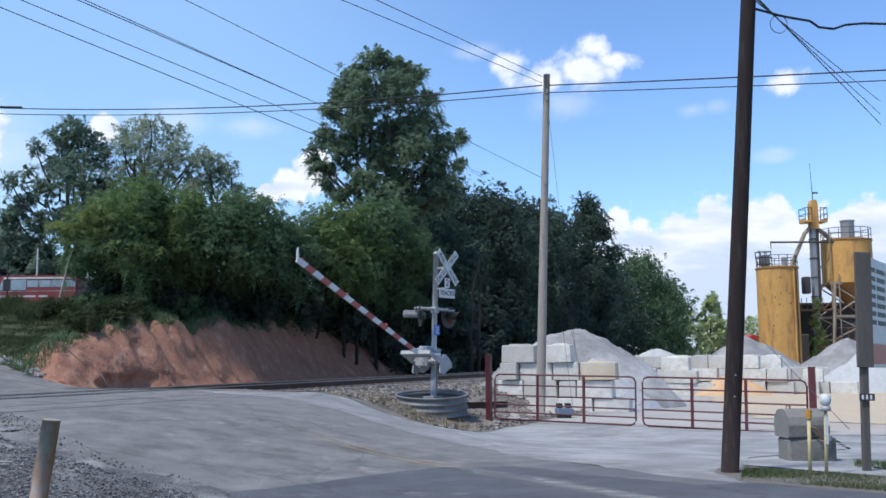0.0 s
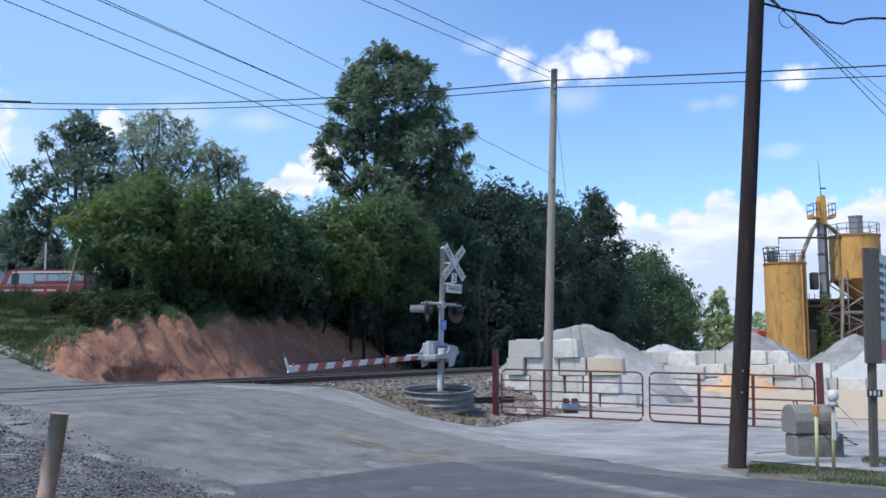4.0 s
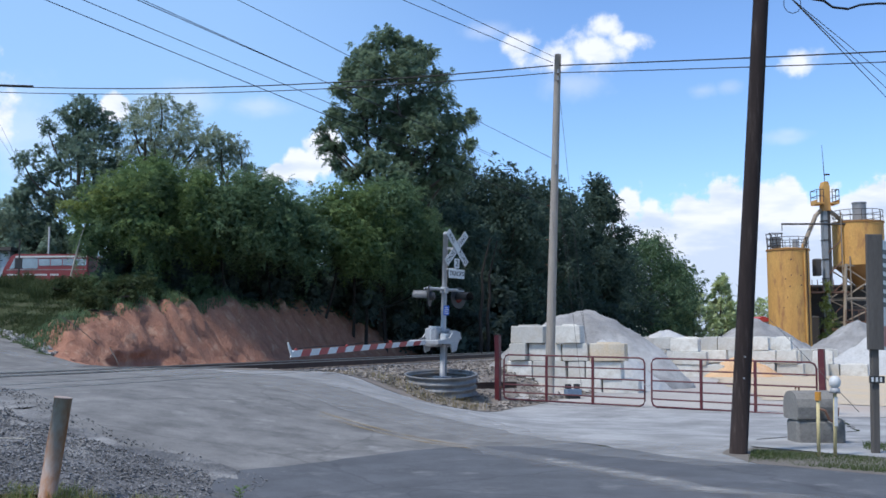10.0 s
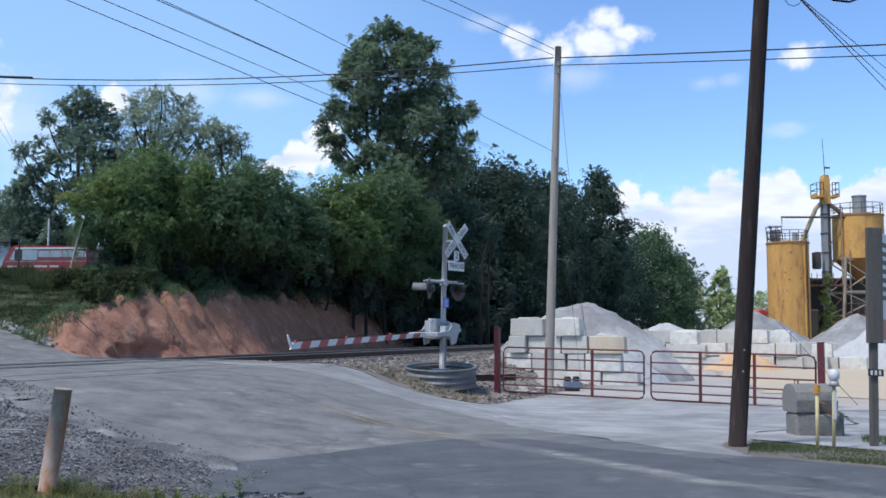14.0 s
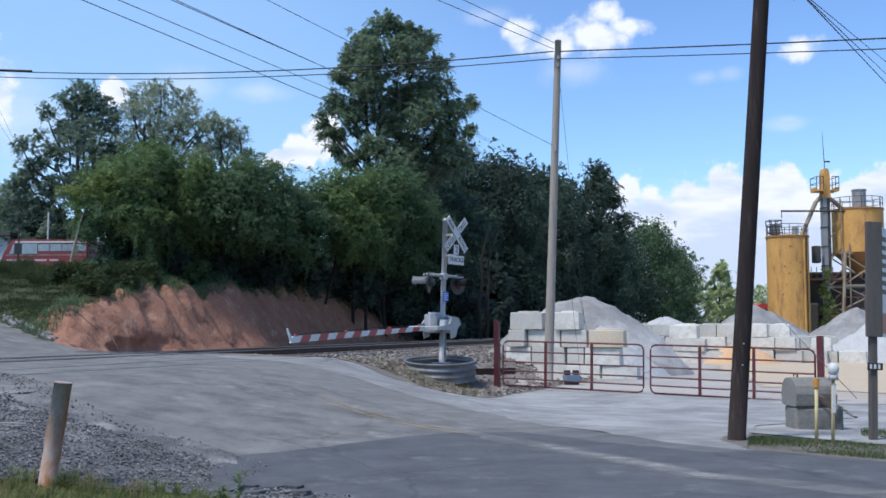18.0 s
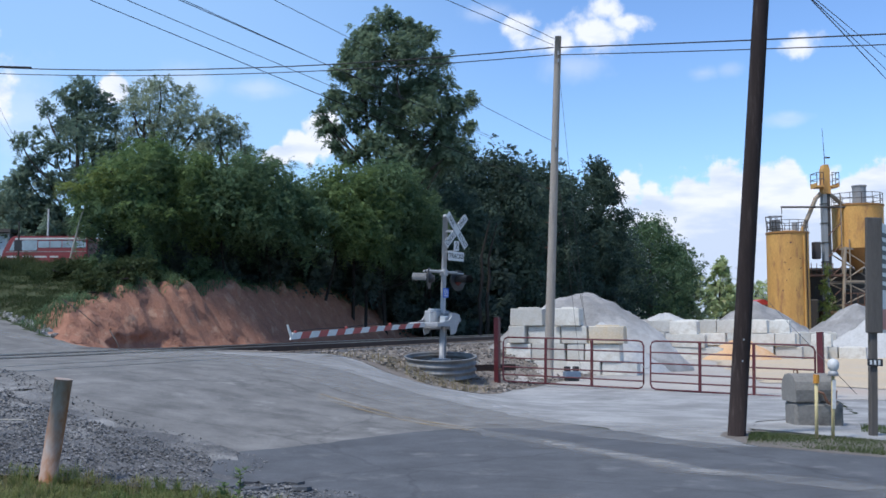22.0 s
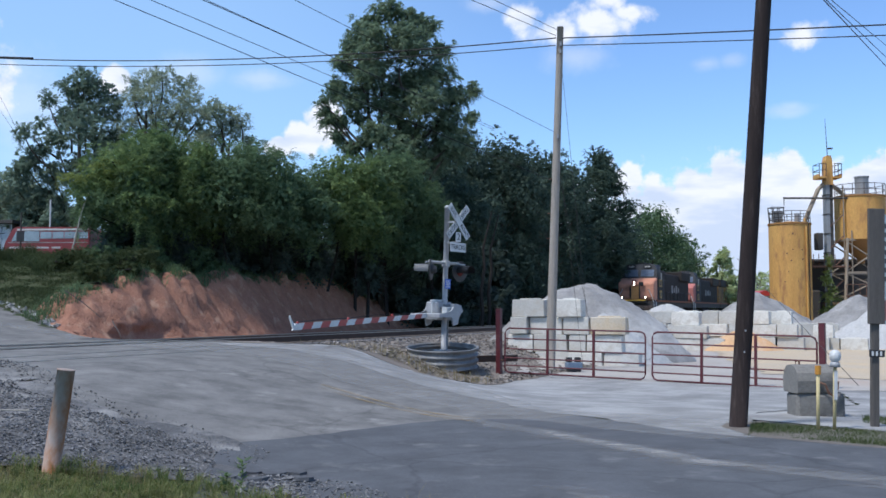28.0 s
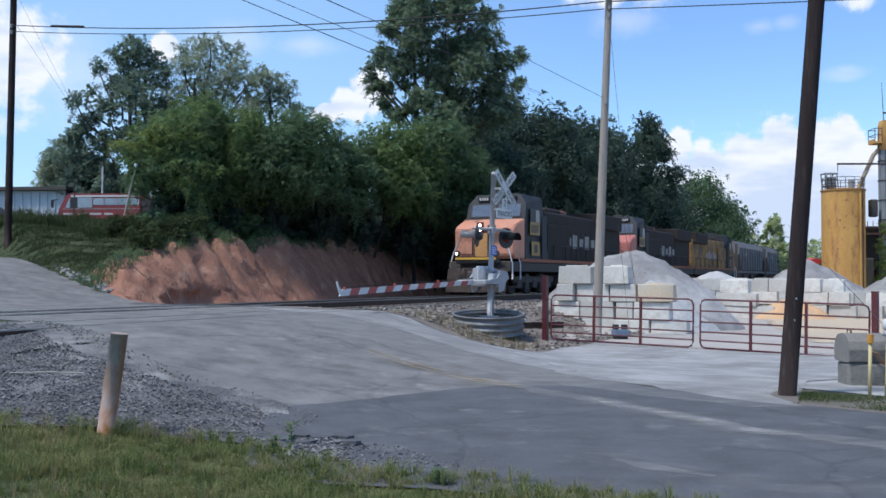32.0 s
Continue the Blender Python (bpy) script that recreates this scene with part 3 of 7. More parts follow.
def sa(x, y):
    """Across (towards the road side) and along the far track."""
    return E_Y * (x - X0) - E_X * y, E_X * x + E_Y * y


def from_sa(s, a):
    px, py = X0 * E_Y * E_Y, -X0 * E_Y * E_X       # foot of the track line
    a0 = E_X * px + E_Y * py
    return px + E_Y * s + E_X * (a - a0), py - E_X * s + E_Y * (a - a0)


def smooth(lo, hi, v):
    """Eases from 0 at lo to 1 at hi, either way round."""
    t = min(1.0, max(0.0, (v - lo) / (hi - lo)))
    return t * t * (3 - 2 * t)


def off_road(x, y):
    """Distance from the road's centre line, to the far right positive."""
    s = sa(x, y)[0]
    return 0.785 * (x - 0.39) + 0.62 * (y - 14.84) + 1.3 * smooth(9, 3, s) + 2.4 * smooth(2, -12, s)


def bank_top(a):
    rag = 0.5 * noise.noise((a * 0.55, 4.0, 0.0)) + 0.45 * noise.noise((a * 1.7, 8.0, 0.0))
    return 0.5 + (2.6 + rag) * (1 - smooth(41, 53, a)) * smooth(16.5, 31, a)


def height(x, y):
    s, a = sa(x, y)
    r = off_road(x, y)
    # road: level before, up over the tracks, then up the hill
    road = 0.79 * (1 - smooth(5.5, 12.5, s)) + 1.5 * smooth(-2.6, -13.6, s) + 2.6 * smooth(-12, -45, s)
    # beside the road
    if s > -3.2:
        side = 0.6 - 0.13 * smooth(1.6, 3.0, s) - 0.72 * smooth(5.6, 8.3, s)
        if r < 0:
            side = 0.45 * (1 - smooth(5.0, 12.0, s)) + 0.05
        if r > 0:
            side += 0.0 if s < 8 else 0.2 * smooth(22, 14, y) * (1 if s > 11 else smooth(8, 11, s))
    else:
        hb = bank_top(a)
        side = 0.6 - 0.25 * smooth(-3.2, -4.2, s) + (hb - 0.35) * smooth(-4.2, -6.7, s) + (0.6 + 0.7 * smooth(60, 20, a)) * smooth(-6.5, -26, s)
    if r > 0:
        k = smooth(5.0, 8.0, s)
        j = smooth(3, -3, s)
        w = smooth(4.2 - 2.7 * k - 1.6 * j, 6.8 + 0.7 * k - 2.8 * j, r)
    else:
        w = smooth(4.2, 6.8 if s < 7 else 9.5, -r)
    z = road * (1 - w) + side * w
    d = math.hypot(x, y - 40)
    return z * (1 - smooth(160, 400, d)) + 0.0


def grid_mesh(name, xs, ys, zf, mat):
    verts = [(x, y, zf(x, y)) for y in ys for x in xs]
    n = len(xs)
    faces = [(j * n + i, j * n + i + 1, (j + 1) * n + i + 1, (j + 1) * n + i) for j in range(len(ys) - 1) for i in range(n - 1)]
    return mesh_from(name, verts, faces, mat, True)


def spaced(lo, hi, step, far, grow=1.25):
    v = list(np.arange(lo, hi + 0.01, step))
    d = step
    while v[-1] < far:
        d *= grow
        v.append(v[-1] + d)
    d = step
    while v[0] > -far:
        d *= grow
        v.insert(0, v[0] - d)
    return v


def inside(p, poly):
    x, y = p
    hit = False
    for (x0, y0), (x1, y1) in zip(poly, poly[1:] + poly[:1]):
        if (y0 > y) != (y1 > y) and x < (x1 - x0) * (y - y0) / (y1 - y0) + x0:
            hit = not hit
    return hit


def inside_many(x, y, poly):
    hit = np.zeros(len(x), bool)
    for (x0, y0), (x1, y1) in zip(poly, poly[1:] + poly[:1]):
        if y0 != y1:
            hit ^= ((y0 > y) != (y1 > y)) & (x < (x1 - x0) * (y - y0) / (y1 - y0) + x0)
    return hit


def patch(name, poly, mat, lift, step=0.8, ragged=0.12, label="", edge=0.35, rough=0.0):
    """A surface of its own on the land, with a ragged edge."""
    out = []
    for (x0, y0), (x1, y1) in zip(poly, poly[1:] + poly[:1]):
        n = max(1, int(math.hypot(x1 - x0, y1 - y0) / edge))
        for k in range(n):
            x, y = x0 + (x1 - x0) * k / n, y0 + (y1 - y0) * k / n
            v = noise.noise_vector((x * 0.9, y * 0.9, 3.1)) + 0.6 * noise.noise_vector((x * 3.1, y * 3.1, 7.7))
            out.append((x + v.x * ragged, y + v.y * ragged))
    xs, ys = [p[0] for p in out], [p[1] for p in out]
    ix, iy = np.meshgrid(np.arange(min(xs), max(xs), step), np.arange(min(ys), max(ys), step))
    ix, iy = ix.ravel(), iy.ravel()
    keep = inside_many(ix, iy, out)
    inner = list(zip(ix[keep].tolist(), iy[keep].tolist()))
    pts = [Vector(p) for p in out + inner]
    n = len(out)
    vs, _, fs, *_ = delaunay_2d_cdt(pts, [(k, (k + 1) % n) for k in range(n)], [], 1, 1e-5)
    me = mesh_from(name, [(v.x, v.y, height(v.x, v.y) + lift + rough * noise.noise((v.x * 2.3, v.y * 2.3, 0.4))) for v in vs], fs, mat, True)
    return tagged(new(name, me), label, kind="structure")


gx = spaced(-46, 46, 0.6, 2400)
gy = spaced(-10, 110, 0.6, 2400)


def under_bank(x, y):
    s, a = sa(x, y)
    return height(x, y) - 0.012 - 1.1 * smooth(-3.9, -4.9, s) * smooth(-7.6, -6.9, s) * smooth(3.0, 3.6, off_road(x, y)) * smooth(57, 54, a)


ground = tagged(new("ground", grid_mesh("ground", gx, gy, under_bank, M["ground"])), "rough grassy ground with bare earth patches", kind="structure")

patch("road", [(-2.54, 11.58), (-3.3, 11.94), (-4.11, 12.3), (-4.7, 12.8), (-5.6, 13.5), (-6.6, 14.6), (-8.6, 17.6), (-14.5, 24.0), (-22, 31), (-40, 47), (-36, 54), (-24, 42.2), (-15.6, 33.9), (-12.5, 31.1), (-10.9, 29.8), (-9.9, 29.0), (-7.0, 28.2), (-4.9, 25.6), (-3.2, 24.6), (0.0, 22.5), (2.2, 15.5), (0.6, 14.4)], M["road"], 0.0, step=0.6, label="worn pale grey asphalt road over the railway crossing")
patch("road_dark", [(-2.57, 11.58), (-1.97, 12.2), (-1.24, 13.2), (-0.5, 14.2), (0.14, 14.8), (0.7, 14.9), (1.4, 14.9), (2.0, 15.4), (2.62, 14.5), (3.2, 13.6), (3.8, 13.0), (4.7, 12.5), (5.5, 12.0), (12.4, 4.4), (10, -8), (5, 2), (1.0, 6.9), (0.58, 7.2), (-0.1, 7.5), (-1.25, 7.7), (-2.1, 8.4), (-2.4, 9.8), (-2.5, 10.9)], M["dark_road"], 0.007, step=0.6, ragged=0.07, label="newer dark grey asphalt street")
patch("pavement_apron", [(-6.6, 26.6), (-5.6, 26.4), (-3.4, 24.7), (-1.2, 23.8), (0.2, 25.2), (1.5, 27.3), (1.6, 28.5), (9.2, 23.6), (8.2, 19.5), (5.6, 16.8), (4.4, 14.7), (4.15, 13.6), (3.85, 12.8), (3.1, 13.75), (2.4, 15.0), (1.7, 15.8), (1.1, 17.4), (-0.4, 18.9), (-2.2, 20.6), (-4.2, 22.6)], M["dust"], 0.006, ragged=0.22, step=0.6, label="apron dusted with white stone powder")


def streak(way, width, mat, lift):
    left, right = [], []
    for k, (x, y) in enumerate(way):
        (x0, y0), (x1, y1) = way[max(k - 1, 0)], way[min(k + 1, len(way) - 1)]
        d = math.hypot(x1 - x0, y1 - y0)
        w = width * (0.35 if k in (0, len(way) - 1) else 1)
        left.append((x - (y1 - y0) / d * w, y + (x1 - x0) / d * w))
        right.append((x + (y1 - y0) / d * w, y - (x1 - x0) / d * w))
    patch("road_streak", left + right[::-1], mat, lift, ragged=0.13, step=0.4, edge=0.12, label="streak of pale dust along the wheel track")


MAIN = [(0.35, 14.9), (0.8, 14.0), (1.3, 13.35), (1.75, 12.6), (2.15, 11.8), (2.55, 11.15), (2.9, 10.65), (3.4, 10.3), (3.9, 9.8), (4.8, 9.1), (6.0, 8.2)]
NEAR = [(1.0, 9.4), (1.15, 8.95), (1.4, 8.55), (1.8, 8.2), (2.4, 7.95), (3.2, 7.7)]
HILLSIDE = [(-16.0, 31.0), (-14.4, 30.3), (-13.0, 30.0), (-11.6, 29.6), (-9.4, 27.6), (-6.6, 24.2), (-3.9, 21.4)]
streak(MAIN, 0.42, M["dust_faint"], 0.011)
streak(MAIN, 0.22, M["dust_thin"], 0.014)
streak(MAIN[2:8], 0.12, M["dust_streak"], 0.017)
streak(NEAR, 0.3, M["dust_faint"], 0.011)
streak(NEAR[1:4], 0.12, M["dust_thin"], 0.014)
streak(HILLSIDE, 0.35, M["dust_thin"], 0.011)

patch("road_dust", [(-7.2, 27.6), (-5, 26.2), (-0.5, 23.4), (2.0, 16.2), (4.6, 14.9), (4.2, 12.9), (3.4, 12.6), (2.2, 13.8), (0.9, 15.2), (-0.6, 16.9), (-2.6, 18.6), (-5, 20.4), (-7.5, 23), (-9, 25.5)], M["dust_thin"], 0.01, ragged=0.3, step=0.6, label="thin veil of pale dust on the asphalt")
patch("ground_yard", [(1.6, 28.4), (9.2, 23.5), (16, 22), (60, 55), (90, 110), (46, 118), (20, 66), (6, 44), (3.5, 36)], M["yard"], 0.004, ragged=0.4, step=1.5, label="pale gravel yard floor")
patch("ground_sand", [(12.6, 46), (10.6, 36), (9.6, 29.5), (12.5, 26), (17, 29), (24, 44), (20, 49)], M["cream"], 0.02, ragged=0.6, step=1.2, label="cream and orange sand spread over the yard floor")
patch("ground_fill", [(-10.5, 29.0), (-6.0, 27.0), (-3.0, 24.2), (0.0, 22.3), (2.5, 25.5), (3.2, 29.5), (1.5, 33.0), (-6.0, 33.0)], M["ballast_brown"], -0.005, ragged=0.1, step=0.6, label="brown gravel between the road and the tracks")
patch("ground_fill", [(3.4, 14.6), (4.8, 16.6), (8.0, 19.0), (14, 20.6), (14, 10), (9.5, 9.2), (7.6, 9.4), (5.0, 12.2), (3.9, 13.0)], M["dust"], -0.005, ragged=0.1, step=0.5, label="dusty gravel under the verge")
patch("ground_ballast", [(-2.1, 9.6), (-2.3, 10.9), (-2.45, 11.65), (-3.2, 12.1), (-4.0, 12.45), (-4.6, 12.95), (-5.5, 13.6), (-6.5, 14.7), (-8.5, 17.6), (-12, 14.5), (-10, 8), (-6, 9.0), (-4.8, 9.4), (-3.5, 9.5)], M["ballast"], 0.012, ragged=0.22, step=0.3, rough=0.04, label="loose grey ballast stones beside the road")
patch("pavement_kerb", [(4.78, 15.35), (5.5, 14.5), (6.2, 13.7), (9.5, 10.2), (9.35, 9.9), (6.05, 13.4), (5.36, 14.1), (4.6, 14.85)], M["dust"], 0.02, ragged=0.06, step=0.4, label="pale dusty strip along the verge")
patch("ground_soil", [(4.1, 14.5), (3.95, 14.0), (3.98, 13.3), (4.1, 12.85), (4.65, 12.2), (5.2, 11.7), (7.3, 9.55), (8.5, 10.7), (6.1, 13.4), (5.3, 14.1), (4.7, 14.7)], M["soil"], 0.0105, ragged=0.12, step=0.3, label="bare brown soil round the pole and under the grass")
patch("ground_verge", [(4.5, 14.9), (4.75, 15.3), (5.45, 14.5), (6.15, 13.75), (9.5, 10.3), (13, 12), (14, 21), (9.2, 23.4), (8.2, 19.3), (5.8, 16.8)], M["dust"], 0.012, ragged=0.2, step=0.5, label="dusty gravel behind the verge")


def band(name, s0, s1, a0, a1, mat, lift, label, step=0.8, ragged=0.1):
    n = max(2, int((a1 - a0) / 6))
    left = [from_sa(s0, a0 + (a1 - a0) * k / n) for k in range(n + 1)]
    right = [from_sa(s1, a0 + (a1 - a0) * k / n) for k in range(n + 1)]
    return patch(name, left + right[::-1], mat, lift, step, ragged, label)


band("ground_shoulder", 2.2, 9.3, 21.3, 60, M["ballast_brown"], 0.017, "brownish gravel shoulder below the tracks", 0.6, 0.2)
band("ground_trackbed", -3.4, 7.6, 21.9, 200, M["ballast"], 0.014, "grey ballast trackbed", 0.7, 0.15)
band("ground_trackbed_near", -3.4, 7.0, -30, 10.8, M["ballast"], 0.003, "grey ballast trackbed", 0.9, 0.15)

# clay bank beyond the far track
bank_s = list(np.arange(-3.9, -7.6, -0.08))
bank_a = list(np.arange(18.5, 56, 0.1))


def bank_point(s, a):
    x, y = from_sa(s, a)
    z = height(x, y) + 0.03
    k = smooth(-4.1, -4.8, s) * smooth(-7.4, -6.6, s)
    b = a - 1.2 * (s + 5.5) + 0.25 * noise.noise((a * 1.1, s * 1.4, 3.0))
    gully = 0.5 * abs(noise.noise((b * 0.8, s * 0.4, 1.7))) + 0.5 * abs(noise.noise((b * 2.6, s * 0.5, 5.0))) + 0.25 * abs(noise.noise((b * 5.5, s * 1.2, 2.0)))
    push = k * (0.055 * gully - 0.02 + 0.12 * noise.noise((a * 1.1, s * 1.8, 9.0)) + 0.09 * noise.noise((b * 3.5, s * 2.0, 6.0)) + 0.07 * noise.noise((b * 6.5, s * 3.2, 1.0)) + 0.05 * noise.noise((a * 9.0, s * 8.0, 14.0)) + 0.04 * noise.noise((a * 17.0, s * 15.0, 4.0)))
    hole = math.exp(-((a - 26.6) / 1.5) ** 4 - ((s + 4.7) / 0.42) ** 4)
    z -= 0.5 * smooth(2.9, 2.4, off_road(x, y))
    return x - E_Y * (push + 0.45 * hole), y + E_X * (push + 0.45 * hole), z + 0.3 * push + 0.12 * k * noise.noise((a * 2.0, s * 2.0, 11.0))


bv = [bank_point(s, a) for s in bank_s for a in bank_a]
nb = len(bank_a)
bf = [(j * nb + i, j * nb + i + 1, (j + 1) * nb + i + 1, (j + 1) * nb + i) for j in range(len(bank_s) - 1) for i in range(nb - 1)]
tagged(new("ground_bank", mesh_from("clay_bank", bv, bf, M["clay"], True)), "bare red clay bank cut along the railway", kind="structure")

# tracks
def track(s, a0, a1, label, ties=True, low=0.0):
    t = thing("railway_track", Matrix.Identity(4), label, "railway track", "railway tracks")
    for side in (-0.755, 0.755):
        for nm, w0, w1, z0, z1, mat in (("rail", -0.035, 0.035, 0.62, 0.80, M["rail"]), ("rail_head", -0.03, 0.03, 0.801, 0.83, M["railtop"])):
            bm = bmesh.new()
            p, q = from_sa(s + side, a0), from_sa(s + side, a1)
            d = Vector((q[0] - p[0], q[1] - p[1], 0))
            m = Matrix.Translation((p[0], p[1], 0)) @ Matrix.Rotation(math.atan2(d.y, d.x), 4, "Z")
            box(bm, 0, d.length, w0, w1, z0 - low, z1 - low, m=m)
            part(nm, bm, mat, t)
    me = None
    for k, a in enumerate(np.arange(max(a0, -5), min(a1, 120), 0.55) if ties else ()):
        if 13.2 < a < 23.4:
            continue
        if me is None:
            bm = boxbm(-1.3, 1.3, -0.115, 0.115, 0.5, 0.645, bevel=0.012)
            me = bpy.data.meshes.new("tie")
            bm.to_mesh(me)
            bm.free()
            me.materials.append(M["tie"])
        x, y = from_sa(s, a)
        o = part("tie", me, None, t)
        o.matrix_basis = pose(x, y, 0, 0, 0, math.degrees(math.atan2(-E_X, E_Y)) + random.uniform(-0.8, 0.8))
    return t


track(0, -60, 420, "main line track with shiny rail heads on wooden ties")
track(4.4, -60, 21.6, "second track with rails let into the road", ties=False, low=0.03)
track(4.4, 21.9, 160, "second track with rails sunk in the ballast", ties=False, low=0.3)

# yellow centre line
def strip(name, pts, w, mat, lift, parent=None, label=""):
    vs, fs = [], []
    for i, (x, y) in enumerate(pts):
        x1, y1 = pts[min(i + 1, len(pts) - 1)]
        x0, y0 = pts[max(i - 1, 0)]
        d = Vector((x1 - x0, y1 - y0)).normalized()
        for k in (-0.5, 0.5):
            a, b = x - d.y * w * k, y + d.x * w * k
            vs.append((a, b, height(a, b) + lift))
        if i:
            fs.append((2 * i - 2, 2 * i - 1, 2 * i + 1, 2 * i))
    return tagged(new(name, mesh_from(name, vs, fs, mat)), label, kind="structure")


def line(p, q, n=40):
    return [(p[0] + (q[0] - p[0]) * k / n, p[1] + (q[1] - p[1]) * k / n) for k in range(n + 1)]


strip("road_marking", line((0.45, 14.62), (-2.1, 16.7)), 0.1, M["yellow_line"], 0.012, label="worn double yellow centre line")
strip("road_marking", line((0.5, 14.9), (-2.1, 17.05)), 0.1, M["yellow_line"], 0.012, label="worn double yellow centre line")

# ---- poles and wires ----
def utility_pole(base, top, r0, r1, mat, label):
    b, t = Vector(base), Vector(top)
    th = thing("utility_pole", Matrix.Translation(b), label, "utility pole", "utility poles")
    d = t - b
    n = 10
    bm = tubebm([d * (k / n) for k in range(n + 1)], [r0 + (r1 - r0) * k / n for k in range(n + 1)], 14)
    part("pole", bm, mat, th, smooth=True)
    return th


dark_pole = utility_pole((4.15, 13.95, -0.06), (5.05, 13.9, 11.5), 0.125, 0.098, M["wood_dark"], "dark creosoted wooden utility pole leaning slightly")
for z, y in ((1.12, -0.115), (1.42, -0.117), (2.1, -0.112)):
    part("tag", rodbm((0.078 * z - 0.01, y, z), (0.078 * z - 0.01, y - 0.012, z), 0.013), M["alu"], dark_pole, "small round metal tag")
part("mast_clamp", boxbm(0.52, 0.6, 0.1, 0.16, 7.0, 7.2), M["galv"], dark_pole)
pale_pole = utility_pole((3.34, 31, -0.28), (3.75, 31, 10.75), 0.155, 0.105, M["wood_pale"], "pale weathered wooden utility pole beside the block wall")
for z in (10.42, 10.18, 7.43):
    x = 0.41 * (z + 0.28) / 11.03
    part("insulator", rodbm((x, -0.16, z - 0.05), (x, -0.16, z + 0.09), 0.045, 0.03), M["galv"], pale_pole, "grey insulator")
    part("bracket", boxbm(x - 0.02, x + 0.02, -0.17, 0.12, z - 0.06, z - 0.02), M["rust"], pale_pole)
for z in (4.2, 5.0, 6.1):
    x = 0.41 * (z + 0.28) / 11.03
    part("step_bolt", rodbm((x - 0.1, 0, z), (x - 0.24, 0, z), 0.012), M["rust"], pale_pole)
left_pole = utility_pole((-20.2, 40, height(-20.2, 40) - 0.1), (-20.1, 40, 13.8), 0.16, 0.13, M["wood_dark"], "dark wooden utility pole on the grassy hill")
for z in (12.12, 11.86):
    part("insulator", rodbm((0.12, -0.2, z - height(-20.2, 40)), (0.12, -0.2, z + 0.15 - height(-20.2, 40)), 0.05), M["galv"], left_pole, "grey insulator")


def wire(p, q, sag, r=0.013, label="black overhead wire hanging between poles", n=24):
    p, q = Vector(p), Vector(q)
    pts = [p.lerp(q, k / n) - Vector((0, 0, sag * 4 * (k / n) * (1 - k / n))) for k in range(n + 1)]
    ob = part("overhead_wire", tubebm(pts, r, 6), M["wire"], None)
    return tagged(ob, label, "wire", "overhead wires")


wire((-20.1, 39.8, 12.12), (3.58, 30.84, 10.35), 0.42, 0.02)
wire((-20.1, 39.8, 11.86), (3.57, 30.84, 10.11), 0.38, 0.016)
wire((3.79, 30.84, 10.35), (16.27, 19.21, 7.73), 0.05, 0.02)
wire((3.79, 30.84, 10.11), (16.25, 19.21, 7.44), 0.05, 0.015)
splice = part("cable_splice", rodbm((-18.0, 39.0, 11.86), (-16.4, 38.4, 11.66), 0.05), M["wire"])
tagged(splice, "dark cable splice sleeve on the overhead wire", "cable splice")
wire((-9.87, 17.0, 8.82), (3.43, 30.84, 5.75), 0.0, 0.009)
wire((-10.21, 19.0, 9.66), (2.86, 62.0, 12.34), 0.0, 0.0105)
wire((-9.01, 19.0, 9.66), (3.22, 62.0, 13.29), 0.0, 0.0115)
wire((-8.82, 19.0, 9.66), (3.22, 62.0, 13.14), 0.0, 0.01)
wire((-5.91, 17.0, 8.82), (3.51, 30.84, 7.31), 0.0, 0.007)
wire((-3.62, 18.0, 9.24), (3.58, 30.84, 10.43), 0.0, 0.009)
wire((-2.77, 18.0, 9.24), (3.61, 30.84, 10.63), 0.0, 0.009)
wire((4.75, 13.8, 6.88), (13.64, 28.98, 8.56), 0.0, 0.011)
wire((4.75, 13.8, 6.84), (13.64, 28.98, 8.88), 0.0, 0.009)
wire((4.75, 13.8, 6.80), (13.66, 28.98, 9.28), 0.0, 0.008)
cable = [(4.72, 13.9, 6.73), (5.2, 14.05, 6.66), (5.35, 14.1, 6.65), (5.7, 14.2, 6.63), (5.85, 14.25, 6.55), (6.1, 14.3, 6.54), (6.3, 14.35, 6.62), (6.6, 14.4, 6.66), (9, 15, 6.8)]
tagged(part("telephone_cable", tubebm(cable, 0.018, 6), M["wire"]), "black telephone cable slung from the dark pole", "cable")
loop = [(5.16 + 0.13 * math.sin(k * 0.628), 14.02, 6.52 + 0.14 * math.cos(k * 0.628)) for k in range(11)]
tagged(part("cable_loop", tubebm(loop, 0.006, 5), M["wire"]), "thin loop of slack cable beside the pole", "cable")


def guy(p, q, label="steel guy wire stayed to the ground"):
    return tagged(part("guy_wire", rodbm(p, q, 0.006, seg=6), M["dark_steel"]), label, "guy wire", "guy wires")


guy((3.72, 31.1, 10.3), (5.15, 34.2, -0.3))
guy((3.6, 31.1, 7.4), (4.75, 33.6, -0.3))
guy((3.6, 31.1, 6.4), (5.35, 34.0, -0.3))
tagged(part("guy_guard", rodbm((5.07, 34.03, 0.3), (4.93, 33.72, 1.35), 0.03), M["yellow_post"]), "yellow plastic guard on the guy wire", "guy guard")
guy((-20.05, 40, 12.3), (-15.6, 46, 3.2))
guy((-20.05, 40, 13.6), (-16.9, 47, 3.2))
guy((9.9, 33, 3.4), (6.9, 16.4, 0.4))

